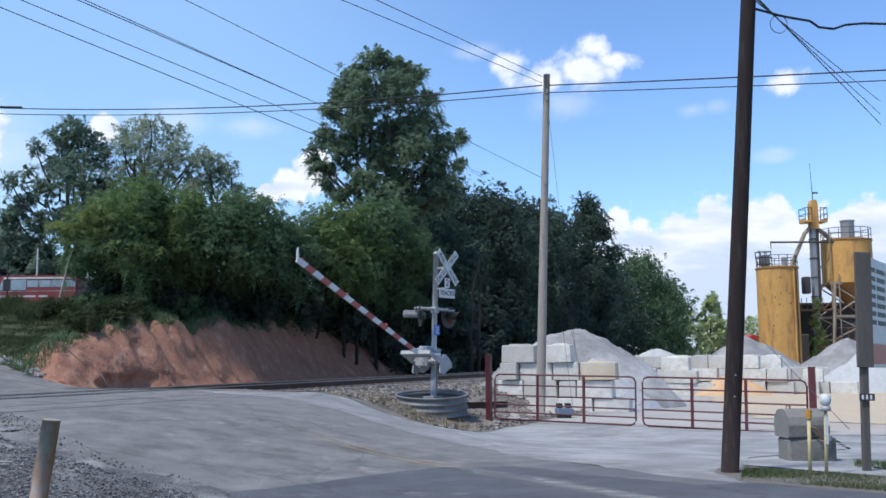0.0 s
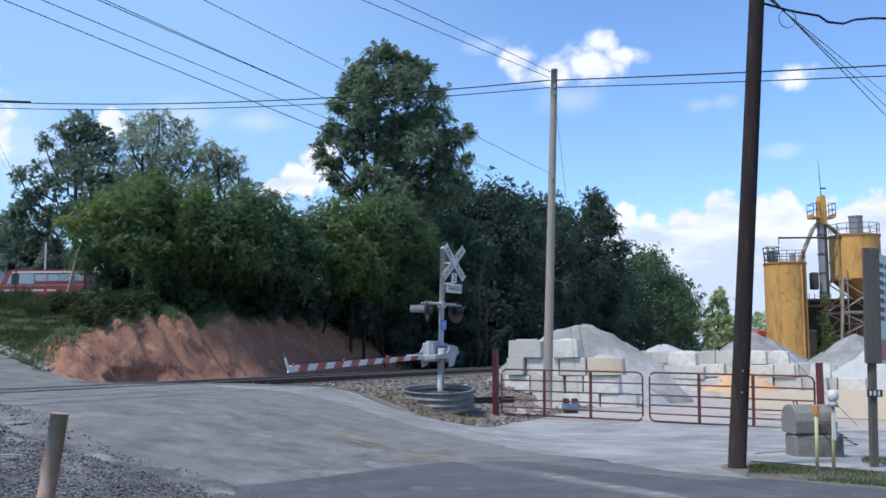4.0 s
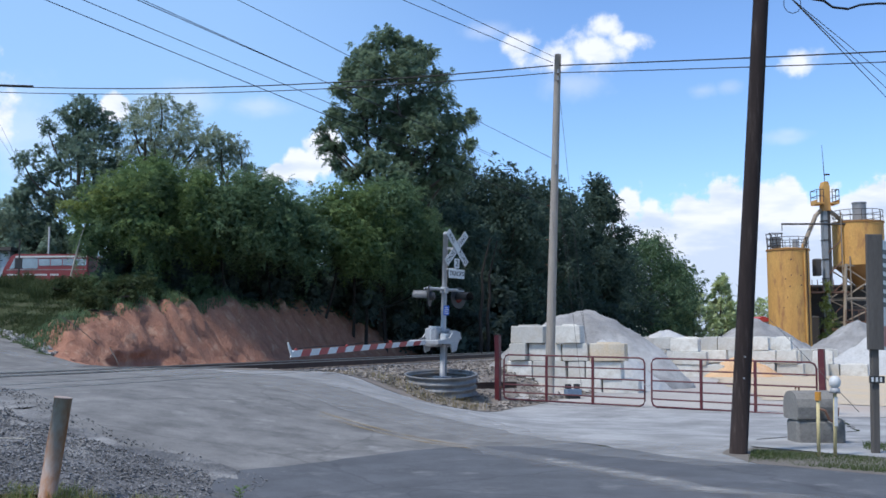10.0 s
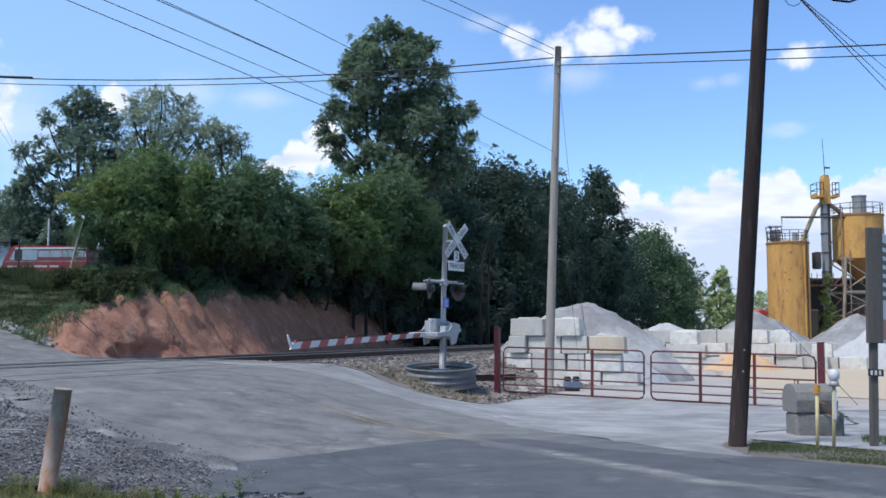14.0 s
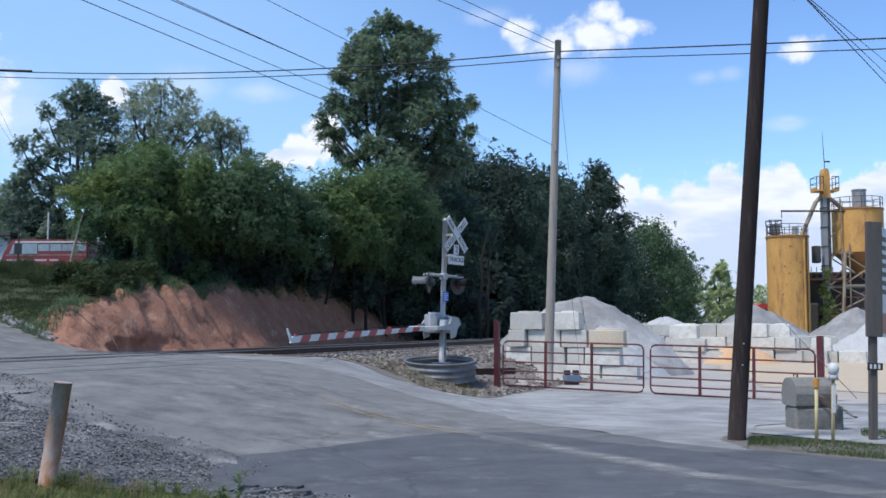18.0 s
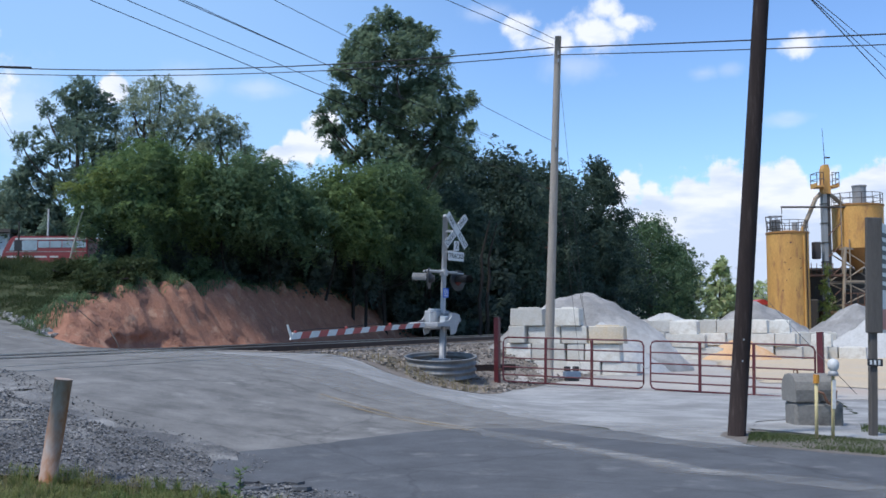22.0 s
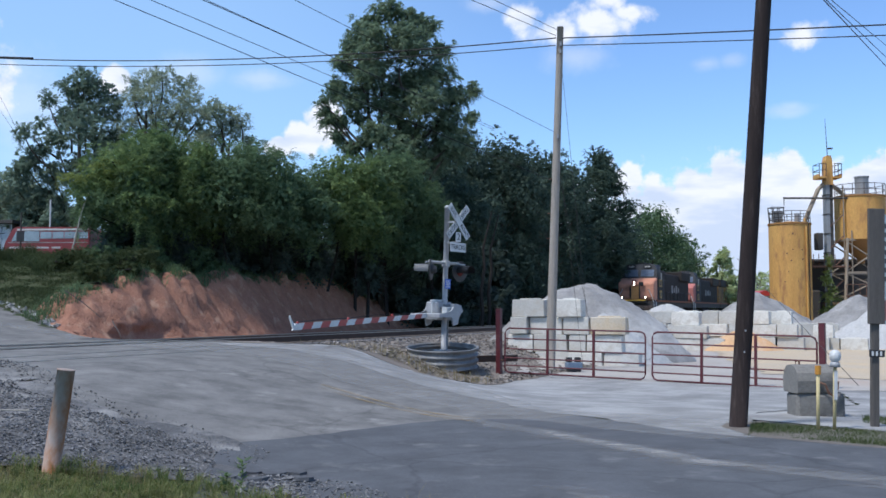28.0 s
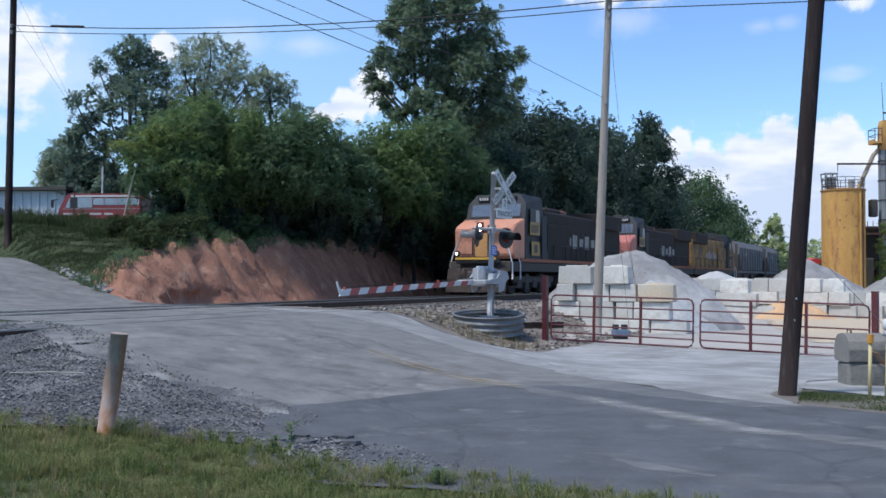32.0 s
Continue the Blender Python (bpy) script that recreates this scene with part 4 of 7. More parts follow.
# ---- crossing signal ----
MAST = Vector((-0.02, 27.9, 0.5))
face = Matrix.Rotation(radians(1.6), 4, "Y") @ Matrix.Rotation(math.atan2(0.75, 0.66), 4, "Z")     # local x along the sign's plane, -y towards the traffic
arm_face = Matrix.Rotation(math.atan2(0.83, 0.56), 4, "Z")
signal = thing("crossing_signal", Matrix.Translation(MAST) @ face, "silver railway crossing signal with crossbuck and flashing lights", "crossing signal")
part("mast", tubebm([(0, 0, 0), (0, 0, 4.06)], 0.075, 16), M["alu"], signal, smooth=True)
part("cap", lathe(bmesh.new(), [(0.078, 4.06), (0.078, 4.1), (0.05, 4.14), (0.0, 4.155)], 16), M["alu"], signal)
part("base_flange", boxbm(-0.2, 0.2, -0.2, 0.2, -0.1, 0.03, bevel=0.01), M["galv"], signal)
part("conduit", rodbm((0.2, 0.05, 0), (0.2, 0.05, 1.0), 0.03), M["galv"], signal)


def words(text, size, depth=0.003):
    cu = bpy.data.curves.new("lettering", "FONT")
    cu.body, cu.size, cu.extrude, cu.align_x, cu.align_y = text, size, depth, "CENTER", "CENTER"
    ob = bpy.data.objects.new("tmp", cu)
    me = bpy.data.meshes.new_from_object(ob)
    bpy.data.objects.remove(ob)
    return me


def lettering(text, size, m, mat, parent, wide=1.0):
    me = words(text, size)
    me.transform(m @ Matrix.Diagonal((wide, 1, 1, 1)))
    me.materials.clear()
    me.materials.append(mat)
    return part("lettering", me, None, parent)


XB = Vector((0.0, -0.44, 3.66))
for tilt, txt in ((-46, "RAILROAD"), (46, "CROSSING")):
    y = -0.012 if tilt < 0 else 0.012
    blade = part("blade", boxbm(-0.61, 0.61, -0.006, 0.006, -0.115, 0.115), M["white"], signal, "white crossbuck blade with black letters")
    blade.matrix_basis = Matrix.Translation(XB + Vector((0, y, 0))) @ Matrix.Rotation(radians(-tilt), 4, "Y")
    if tilt < 0:
        for t, o in (("RAIL", -0.35), ("ROAD", 0.35)):
            lettering(t, 0.165, Matrix.Translation((o, -0.008, 0)) @ pose(0, 0, 0, 90), M["black"], blade)
    else:
        for t, o in (("CROS", -0.37), ("SING", 0.37)):
            lettering(t, 0.165, Matrix.Translation((o, -0.008, 0)) @ pose(0, 0, 0, 90), M["black"], blade)
    for nm, z0, z1 in (("rim", 0.1, 0.112), ("rim", -0.112, -0.1)):
        part(nm, boxbm(-0.6, 0.6, -0.0085, -0.0065, z0, z1), M["black"], blade)
part("bracket", boxbm(-0.03, 0.03, -0.425, 0, 3.63, 3.69), M["galv"], signal)
part("bracket", boxbm(-0.03, 0.03, -0.438, 0, 3.05, 3.1), M["galv"], signal)
plate = part("count_plate", boxbm(-0.11, 0.11, -0.45, -0.44, 3.09, 3.36, bevel=0.002), M["white"], signal, "white plate with a black figure two")
lettering("2", 0.26, Matrix.Translation((0, -0.453, 3.225)) @ pose(0, 0, 0, 90), M["black"], plate)
plate = part("tracks_plate", boxbm(-0.34, 0.34, -0.45, -0.44, 2.8, 3.06, bevel=0.002), M["white"], signal, "white plate lettered tracks")
lettering("TRACKS", 0.19, Matrix.Translation((0, -0.453, 2.93)) @ pose(0, 0, 0, 90), M["black"], plate, 0.9)
part("crossarm", tubebm([(-0.85, 0, 2.48), (0.85, 0, 2.48)], 0.03, 8), M["alu"], signal)
# one lamp looks back along the road, one faces the traffic
for x, turn, hoodmat in ((-0.62, 210, "galv"), (0.62, -3, "black")):
    m = Matrix.Translation((x, 0.0, 2.28)) @ pose(0, 0, 0, 0, 0, turn) @ pose(0, 0, 0, 90)
    head = part("signal_light", lathe(bmesh.new(), [(0.0, -0.16), (0.09, -0.15), (0.14, -0.02), (0.305, -0.01), (0.305, 0.012), (0.15, 0.02)], 24), M["black"], signal, "round signal light with backboard")
    head.matrix_basis = m
    part("lens", lathe(bmesh.new(), [(0.145, 0.02), (0.12, 0.045), (0.0, 0.055)], 20), M["glass_red"], head, "dark red glass lens")
    bm = bmesh.new()
    pts = [(0.155 * math.cos(a), 0.155 * math.sin(a)) for a in np.linspace(-0.35, math.pi + 0.35, 18)]
    vs = [[bm.verts.new((px, py, zz)) for px, py in pts] for zz in (0.015, 0.46)]
    for k in range(len(pts) - 1):
        bm.faces.new((vs[0][k], vs[0][k + 1], vs[1][k + 1], vs[1][k]))
    bmesh.ops.solidify(bm, geom=bm.faces[:], thickness=0.006)
    part("hood", bm, M[hoodmat], head, "tubular hood over the lens")
    part("hanger", rodbm((x, 0, 2.36), (x, 0, 2.48), 0.025), M["alu"], signal)
part("crossarm_cover", boxbm(-0.7, 0.55, -0.05, 0.05, 2.49, 2.53, bevel=0.01), M["white"], signal)
part("junction_box", boxbm(-0.08, 0.08, -0.1, 0.1, 2.38, 2.56, bevel=0.015), M["alu"], signal)
plate = part("number_plate", boxbm(-0.12, 0.12, -0.1, -0.09, 1.76, 2.03, bevel=0.003), M["blue"], signal, "small blue emergency notice plate")
for k in range(4):
    part("text_bar", boxbm(-0.09, 0.09 - 0.03 * (k % 2), -0.104, -0.101, 1.8 + 0.055 * k, 1.825 + 0.055 * k), M["white"], plate)
part("mechanism_case", boxbm(-0.34, 0.3, -0.02, 0.42, 0.86, 1.38, bevel=0.03), M["alu"], signal, "silver gate mechanism case")
part("case_door", boxbm(-0.3, 0.26, -0.036, -0.021, 0.9, 1.34, bevel=0.006), M["alu"], signal)
part("clamp", boxbm(-0.13, 0.13, -0.13, 0.13, 0.92, 1.0, bevel=0.01), M["galv"], signal)
part("clamp", boxbm(-0.13, 0.13, -0.13, 0.13, 1.24, 1.32, bevel=0.01), M["galv"], signal)
part("case_top", boxbm(-0.26, 0.2, 0.05, 0.34, 1.381, 1.44, bevel=0.015), M["white"], signal)
part("shaft_hub", lathe(bmesh.new(), [(0.0, -0.06), (0.12, -0.05), (0.13, 0.0), (0.0, 0.01)], 16, Matrix.Translation((0.16, -0.04, 1.1)) @ pose(0, 0, 0, 90)), M["galv"], signal)
part("case_handle", tubebm([(-0.36, 0.1, 0.98), (-0.46, 0.08, 1.0), (-0.46, 0.08, 1.34), (-0.36, 0.1, 1.36)], 0.018, 6), M["white"], signal)
part("case_vent", boxbm(-0.22, 0.1, -0.042, -0.037, 1.18, 1.22), M["black"], signal)
part("case_hasp", boxbm(-0.05, 0.01, -0.06, -0.037, 1.0, 1.12, bevel=0.006), M["dark_steel"], signal)
part("junction_case", boxbm(-0.24, -0.02, -0.3, -0.09, 0.95, 1.24, bevel=0.02), M["white"], signal)

# gate arm: turns about the mechanism's shaft
PIVOT = Vector((-0.16, 27.72, 1.52))
gate_arm = part("gate_arm", rodbm((0, -0.42, 0), (0, 0.6, 0), 0.05), M["galv"], signal, "red and white striped gate arm with white counterweights")
ARM_AT = (Matrix.Translation(MAST) @ face).inverted() @ Matrix.Translation(PIVOT) @ arm_face
gate_arm.matrix_basis = ARM_AT
for y in (-0.42, 0.5):
    bm = prism(bmesh.new(), [(-0.42, -0.05), (-0.42, 0.05), (0.0, 0.1), (0.14, 0.22), (0.34, 0.2), (0.56, 0.16), (0.6, 0.04), (0.46, 0.0), (0.32, -0.28), (0.1, -0.32), (0.04, -0.08)], -0.02, 0.02, SIDE)
    part("counterweight_arm", bm, M["alu"], gate_arm, "silver steel counterweight arm").location = (0, y, 0)
    bm = prism(bmesh.new(), [(0.22, -0.18), (0.22, 0.3), (0.42, 0.28), (0.62, 0.22), (0.62, 0.05), (0.42, -0.18)], -0.06, 0.06, SIDE)
    part("counterweight", bm, M["alu"], gate_arm, "cast counterweight").location = (0, y + (0.09 if y < 0 else -0.09), 0)
part("arm_yoke", boxbm(-0.62, -0.38, -0.46, 0.54, -0.06, 0.06, bevel=0.015), M["alu"], gate_arm)
N_ST, L_ARM = 17, 5.45
for k in range(N_ST):
    x0, x1 = -0.55 - L_ARM * k / N_ST, -0.55 - L_ARM * (k + 1) / N_ST
    h0, h1 = 0.058 + 0.02 * k / N_ST, 0.058 + 0.02 * (k + 1) / N_ST
    slant = 0.05
    bm = prism(bmesh.new(), [(x1 - slant, -h1), (x0 - slant, -h0), (x0 + slant, h0), (x1 + slant, h1)], -0.022, 0.022, SIDE)
    part("arm_stripe", bm, M["red"] if k % 2 else M["white"], gate_arm, "red reflective stripe" if k % 2 else "white reflective stripe").location = (0, -0.02, 0)
for x in (-2.2, -4.0, -5.85):
    lamp = part("arm_lamp", boxbm(x - 0.035, x + 0.035, -0.05, 0.01, 0.06, 0.12, bevel=0.012), M["red"], gate_arm, "small red gate lamp")
part("arm_cable", tubebm([(-0.5, 0.02, 0.1), (-2.2, 0.02, 0.1), (-2.9, 0.02, 0.13), (-4.0, 0.02, 0.1), (-5.1, 0.02, 0.12), (-5.85, 0.02, 0.1)], 0.008, 5), M["wire"], gate_arm)
part("tip_flag", prism(bmesh.new(), [(-6.02, -0.05), (-5.98, 0.05), (-6.07, 0.18), (-6.11, 0.27), (-6.13, 0.26), (-6.1, 0.15)], -0.02, 0.02, SIDE), M["white"], gate_arm, "bent white tip").location = (0, -0.02, 0)

ring = thing("culvert_ring", pose(-0.05, 27.85, 0.02, 5.5), "grey corrugated steel ring round the signal base", "culvert ring")
prof = [(1.0 + 0.028 * math.cos(k * 0.785), 0.05 + 0.52 * k / 24) for k in range(25)]
part("wall", lathe(bmesh.new(), prof + [(r - 0.02, z) for r, z in prof[::-1]] + prof[:1], 40), M["ring_steel"], ring, smooth=True)
part("rim", lathe(bmesh.new(), [(0.97, 0.56), (1.035, 0.56), (1.04, 0.59), (0.99, 0.6), (0.97, 0.56)], 40), M["ring_steel"], ring, smooth=True)
part("fill", lathe(bmesh.new(), [(0.98, 0.22), (0.5, 0.26), (0.0, 0.3)], 24), M["ballast"], ring, "grey gravel filling")

rail_stub = thing("spare_rail", pose(*from_sa(7.9, 27.5), 0.12, 0, 0, math.degrees(math.atan2(0.35, 0.94))), "rusty rail lying on the gravel below the trackbed", "rail")
part("rail_web", boxbm(-5.0, 0.4, -0.02, 0.02, 0, 0.15), M["rail"], rail_stub)
part("rail_head", boxbm(-5.0, 0.4, -0.036, 0.036, 0.151, 0.19, bevel=0.008), M["rail"], rail_stub)

# ---- farm gates ----
def farm_gate(x0, y0, x1, y1, z0, z1, label, posts=(0.32, 0.65)):
    L = math.hypot(x1 - x0, y1 - y0)
    ang = math.degrees(math.atan2(y1 - y0, x1 - x0))
    dip = -math.degrees(math.atan2(z1 - z0, L))
    g = thing("farm_gate", pose(x0, y0, z0, 0, dip, ang), label, "gate", "yard gates")
    H, r = 1.27, 0.024
    rad = 0.14
    loop = [(rad, 0, 0), (L - rad, 0, 0), (L - rad * 0.3, 0, rad * 0.3), (L, 0, rad), (L, 0, H - rad), (L - rad * 0.3, 0, H - rad * 0.3), (L - rad, 0, H), (rad, 0, H), (rad * 0.3, 0, H - rad * 0.3), (0, 0, H - rad), (0, 0, rad), (rad * 0.3, 0, rad * 0.3), (rad, 0, 0)]
    part("gate_frame", tubebm(loop, r, 8), M["red_tube"], g, smooth=True)
    for k, z in enumerate((0.2, 0.42, 0.68, 0.97)):
        part("bar", rodbm((0, 0, z), (L, 0, z), r * 0.85, seg=8), M["red_tube"], g)
    for p in posts:
        part("brace", boxbm(L * p - 0.035, L * p + 0.035, -0.03, 0.03, 0, H, bevel=0.008), M["red_tube"], g)
    return g


farm_gate(1.76, 28.45, 5.36, 26.2, -0.14, -0.2, "maroon tubular steel farm gate, closed")
farm_gate(5.52, 26.08, 8.98, 23.7, -0.2, -0.26, "maroon tubular steel farm gate, closed")


def gate_post(x, y, h, label):
    g = thing("gate_post", pose(x, y, height(x, y) - 0.05, 0, 0, -33), label, "gate post", "gate posts")
    part("post", boxbm(-0.075, 0.075, -0.075, 0.075, 0, h, bevel=0.012), M["red_tube"], g)
    part("post_cap", boxbm(-0.082, 0.082, -0.082, 0.082, h, h + 0.02, bevel=0.006), M["red_tube"], g)
    for z in (0.45, 1.25):
        part("hinge", boxbm(-0.03, 0.13 if x < 5 else 0.03, -0.03, 0.03, z, z + 0.05, bevel=0.005), M["rust"], g)


gate_post(1.6, 28.55, 1.95, "maroon steel gate post")
gate_post(9.1, 23.62, 1.62, "maroon steel gate post with a chain")
tagged(part("gate_chain", tubebm([(5.3, 26.2, 0.42), (5.42, 26.1, 0.33), (5.46, 26.1, 0.34), (5.56, 26.05, 0.45)], 0.012, 6), M["galv"]), "steel chain locking the two gates", "chain")

# ---- concrete bin blocks ----
BLOCK = {}


def block_mesh(l):
    """Cast blocks with a key on top; each call takes one of three worn castings of that length."""
    key = (l, random.randrange(3))
    if key not in BLOCK:
        bm = boxbm(0, l, -0.305, 0.305, 0.0, 0.6, bevel=0.02)
        for v in bm.verts:
            n = noise.noise_vector((v.co.x * 2.1 + 7 * key[1], v.co.y * 2.1, v.co.z * 2.1 + l))
            v.co += n * 0.028
        box(bm, 0.2, l - 0.2, -0.06, 0.06, 0.598, 0.65, bevel=0.015)
        me = bpy.data.meshes.new("block")
        bm.to_mesh(me)
        bm.free()
        me.materials.append(M["block"])
        BLOCK[key] = me
    return BLOCK[key]


def bin_wall(x0, y0, ang, courses, z0, label, loose=1.0):
    """Courses from the ground up: lists of (start, length) along the wall."""
    w = thing("block_wall", pose(x0, y0, z0, 0, 0, ang), label, "block wall", "stone bin walls")
    for c, row in enumerate(courses):
        for start, l in row:
            b = part("block", block_mesh(l), None, w)
            b.matrix_basis = pose(start + random.uniform(-0.02, 0.02), loose * random.uniform(-0.05, 0.05), c * 0.612, 0, 0.35 * loose * random.uniform(-0.8, 0.8), loose * random.uniform(-0.8, 0.8))
    return w


def run(a, b, l=1.83, off=0.0):
    out, x = [], a + off
    while x + l <= b + 0.5:
        out.append((x, l - 0.02))
        x += l
    return out


NEARW = bin_wall(2.45, 35.1, -24, [run(-0.3, 4.2, 1.22), [(-0.05, 0.92), (0.9, 1.2), (2.15, 0.6), (2.8, 1.2)], [(0.05, 0.62), (0.7, 1.2), (1.95, 0.9)], [(0.1, 1.2), (1.75, 0.9)]], -0.42, "wall of stacked pale concrete blocks holding crushed stone", 2.2)
bin_wall(2.75, 35.3, 62, [run(0, 7), run(0.6, 6), run(0, 6.5), run(0.3, 5)], -0.42, "wall of stacked pale concrete blocks holding crushed stone")
ym = block_mesh(1.2).copy()
ym.materials.clear()
ym.materials.append(M["block_yellow"])
for c, x in ((2, 2.95),):
    yellow_block = part("block", ym, None, NEARW, "block stained with rusty yellow")
    yellow_block.matrix_basis = pose(x, -0.05, c * 0.612, 0, 0, 2)
bin_wall(8.8, 52.5, -12, [run(0, 13, 1.22), run(0.6, 12, 1.22), run(0, 9, 1.22)], -0.25, "long low wall of pale concrete blocks")
# the ends of the bins step forward one by one
bin_wall(11.1, 47.2, -27, [[(0.0, 1.4), (1.4, 1.0)], [(0.1, 1.5)], [(-0.1, 1.3)]], -0.3, "stepped end of a pale concrete block wall", 2.0)
bin_wall(12.6, 48.2, -27, [[(0.0, 1.2), (1.25, 0.9)], [(0.15, 1.2)], [(0.0, 0.9), (0.95, 0.9)]], -0.25, "stepped end of a pale concrete block wall", 2.0)
bin_wall(14.7, 47.2, -27, [[(0.05, 1.2), (1.3, 1.2)], [(0.0, 1.25), (1.3, 0.9)], [(0.05, 0.9)]], -0.25, "stepped end of a pale concrete block wall", 2.0)
bin_wall(16.0, 47.8, -27, [[(0.1, 1.2), (1.4, 1.2)], [(0.1, 1.25)], [(0.0, 0.92)]], -0.25, "stepped end of a pale concrete block wall", 2.0)
bin_wall(17.6, 47.6, -27, [[(0.0, 1.5), (1.55, 1.2)], [(0.3, 0.92)]], -0.3, "low pale concrete block wall half buried in stone", 2.0)


# ---- stone piles ----
def pile(x, y, rx, ry, h, mat, label, power=1.25, seed=0.0, ang=0.0, z=-0.4):
    n, rings = 84, 26
    vs, fs = [(0, 0, h)], []
    for i in range(1, rings + 1):
        f = i / rings
        for k in range(n):
            a = 2 * math.pi * k / n
            wob = 1 + 0.14 * noise.noise((math.cos(a) * 1.5 + seed, math.sin(a) * 1.5, seed))
            px, py = rx * f * math.cos(a) * wob, ry * f * math.sin(a) * wob
            pz = h * max(0.0, 1 - f ** power) + 0.1 * h * noise.noise((px * 0.8, py * 0.8, seed + 2)) * (1 - f * 0.6) + 0.11 * noise.noise((px * 2.2, py * 2.2, seed)) + 0.06 * noise.noise((px * 5, py * 5, seed))
            vs.append((px, py, pz if i < rings else -0.2))
    for k in range(n):
        fs.append((0, 1 + k, 1 + (k + 1) % n))
    for i in range(rings - 1):
        for k in range(n):
            a, b = 1 + i * n + k, 1 + i * n + (k + 1) % n
            fs.append((a, a + n, b + n, b))
    ob = new("stone_mound", mesh_from("stone_mound", vs, fs, mat, True))
    ob.matrix_basis = pose(x, y, z, 0, 0, ang)
    return tagged(ob, label, "stone mound", "stone mounds")


pile(5.45, 38.4, 4.4, 3.8, 3.05, M["stone_pile"], "heap of grey crushed stone behind concrete blocks", 1.7, 1.3)
pile(5.85, 35.9, 2.7, 1.7, 1.95, M["white_pile"], "slope of white crushed stone spilling over the blocks", 1.2, 4.3)
pile(14.1, 46.4, 2.2, 1.3, 1.05, M["sand"], "low heap of bright orange sand against the block wall", 1.2, 7.7, z=-0.3)
pile(12.5, 55, 4.5, 4, 2.3, M["white_pile"], "low heap of pale crushed stone", 1.3, 2.7)
pile(18.6, 58, 4.8, 4.2, 3.1, M["stone_pile"], "heap of grey crushed stone behind concrete blocks", 1.2, 5.1)
pile(24.2, 57, 4.6, 4.2, 2.9, M["stone_pile"], "heap of grey crushed stone behind concrete blocks", 1.2, 8.2)
pile(22.5, 50, 4.4, 3.2, 2.4, M["white_pile"], "heap of white crushed stone spread down the yard", 1.0, 6.6)
pile(27.5, 50.5, 4.8, 4.2, 2.6, M["white_pile"], "heap of white crushed stone spread down the yard", 1.0, 3.6)

# ---- verge: bollard, blocks, markers, signs ----
boll = thing("bollard", pose(-3.8, 9.5, -0.05, 0, 7.5, 0), "rusty white-painted steel pipe bollard, leaning", "bollard")
part("pipe", tubebm([(0, 0, 0), (0, 0, 1.13)], 0.083, 20), M["bollard"], boll, smooth=True)
part("pipe_cap", lathe(bmesh.new(), [(0.086, 1.13), (0.086, 1.138), (0.0, 1.14)], 20), M["bollard"], boll)
low = thing("concrete_block", pose(5.95, 15.9, height(5.95, 15.9) - 0.04, 0, 0, -4), "grey cast concrete block on the verge", "concrete block", "stacked concrete blocks")
part("body", boxbm(-0.34, 0.42, -0.3, 0.3, 0, 0.42, bevel=0.05), M["concrete"], low)
top = thing("concrete_block", pose(5.9, 15.9, height(5.95, 15.9) + 0.375, 0, 0, 2), "grey concrete block with rounded top resting on another", "concrete block", "stacked concrete blocks")
bm = prism(bmesh.new(), [(-0.3, 0.02), (-0.31, 0.2), (-0.27, 0.33), (-0.17, 0.42), (0.0, 0.45), (0.17, 0.42), (0.27, 0.33), (0.31, 0.2), (0.3, 0.02), (0.24, 0), (-0.24, 0)], -0.31, 0.31, Matrix(((0, 0, 1, 0), (1, 0, 0, 0), (0, 1, 0, 0), (0, 0, 0, 1))))
bmesh.ops.recalc_face_normals(bm, faces=bm.faces[:])
part("body", bm, M["concrete"], top)
part("lifting_loop", tubebm([(-0.22, 0, 0.42), (-0.22, 0, 0.5), (-0.16, 0, 0.5), (-0.16, 0, 0.42)], 0.015, 6), M["rust"], top)
chain = part("rusty_chain", tubebm([(5.9, 15.58, 0.52), (6.0, 15.5, 0.48), (6.06, 15.5, 0.34), (6.13, 15.5, 0.3), (6.2, 15.52, 0.42), (6.22, 15.55, 0.52)], 0.022, 6), M["rust"])
tagged(chain, "rusty chain draped over the concrete block", "chain")
for x, y, h, cap in ((5.16, 13.62, 0.8, True), (5.4, 13.66, 0.9, False)):
    pst = thing("marker_post", pose(x, y, height(x, y) - 0.03, 0, random.uniform(1, 3), 0), "pale yellow utility marker post on the verge", "marker post", "utility markers")
    part("post", rodbm((0, 0, 0), (0, 0, h), 0.024, seg=12), M["yellow_post"], pst, smooth=True)
    if cap:
        part("cap", rodbm((0, 0, h), (0, 0, h + 0.12), 0.042, seg=12), M["orange_cap"], pst, "orange yellow cap")
    else:
        part("label_strip", boxbm(-0.022, 0.022, -0.04, -0.026, h - 0.45, h - 0.05), M["white"], pst, "narrow white label")
        part("collar", rodbm((0, 0, h), (0, 0, h + 0.07), 0.075, 0.06, seg=16), M["alu"], pst, "white collar under the ball", smooth=True)
        part("ball", lathe(bmesh.new(), [(0.04, h + 0.07), (0.07, h + 0.1), (0.078, h + 0.16), (0.065, h + 0.21), (0.03, h + 0.235), (0.0, h + 0.24)], 16), M["white"], pst, "white ball cap", smooth=True)
sign = thing("yard_sign", pose(6.15, 14.1, -0.05, 0, 1.5, 0), "large sign board on grey timber posts, seen from its edge", "sign")
part("post", boxbm(-0.05, 0.05, -0.05, 0.05, 0, 3.15, bevel=0.008), M["post_wood"], sign)
trim = part("edge_board", boxbm(-0.12, 0.11, -0.03, 0.03, 1.5, 3.16, bevel=0.008), M["post_wood"], sign)
trim.location = (0.0, -0.06, 0)
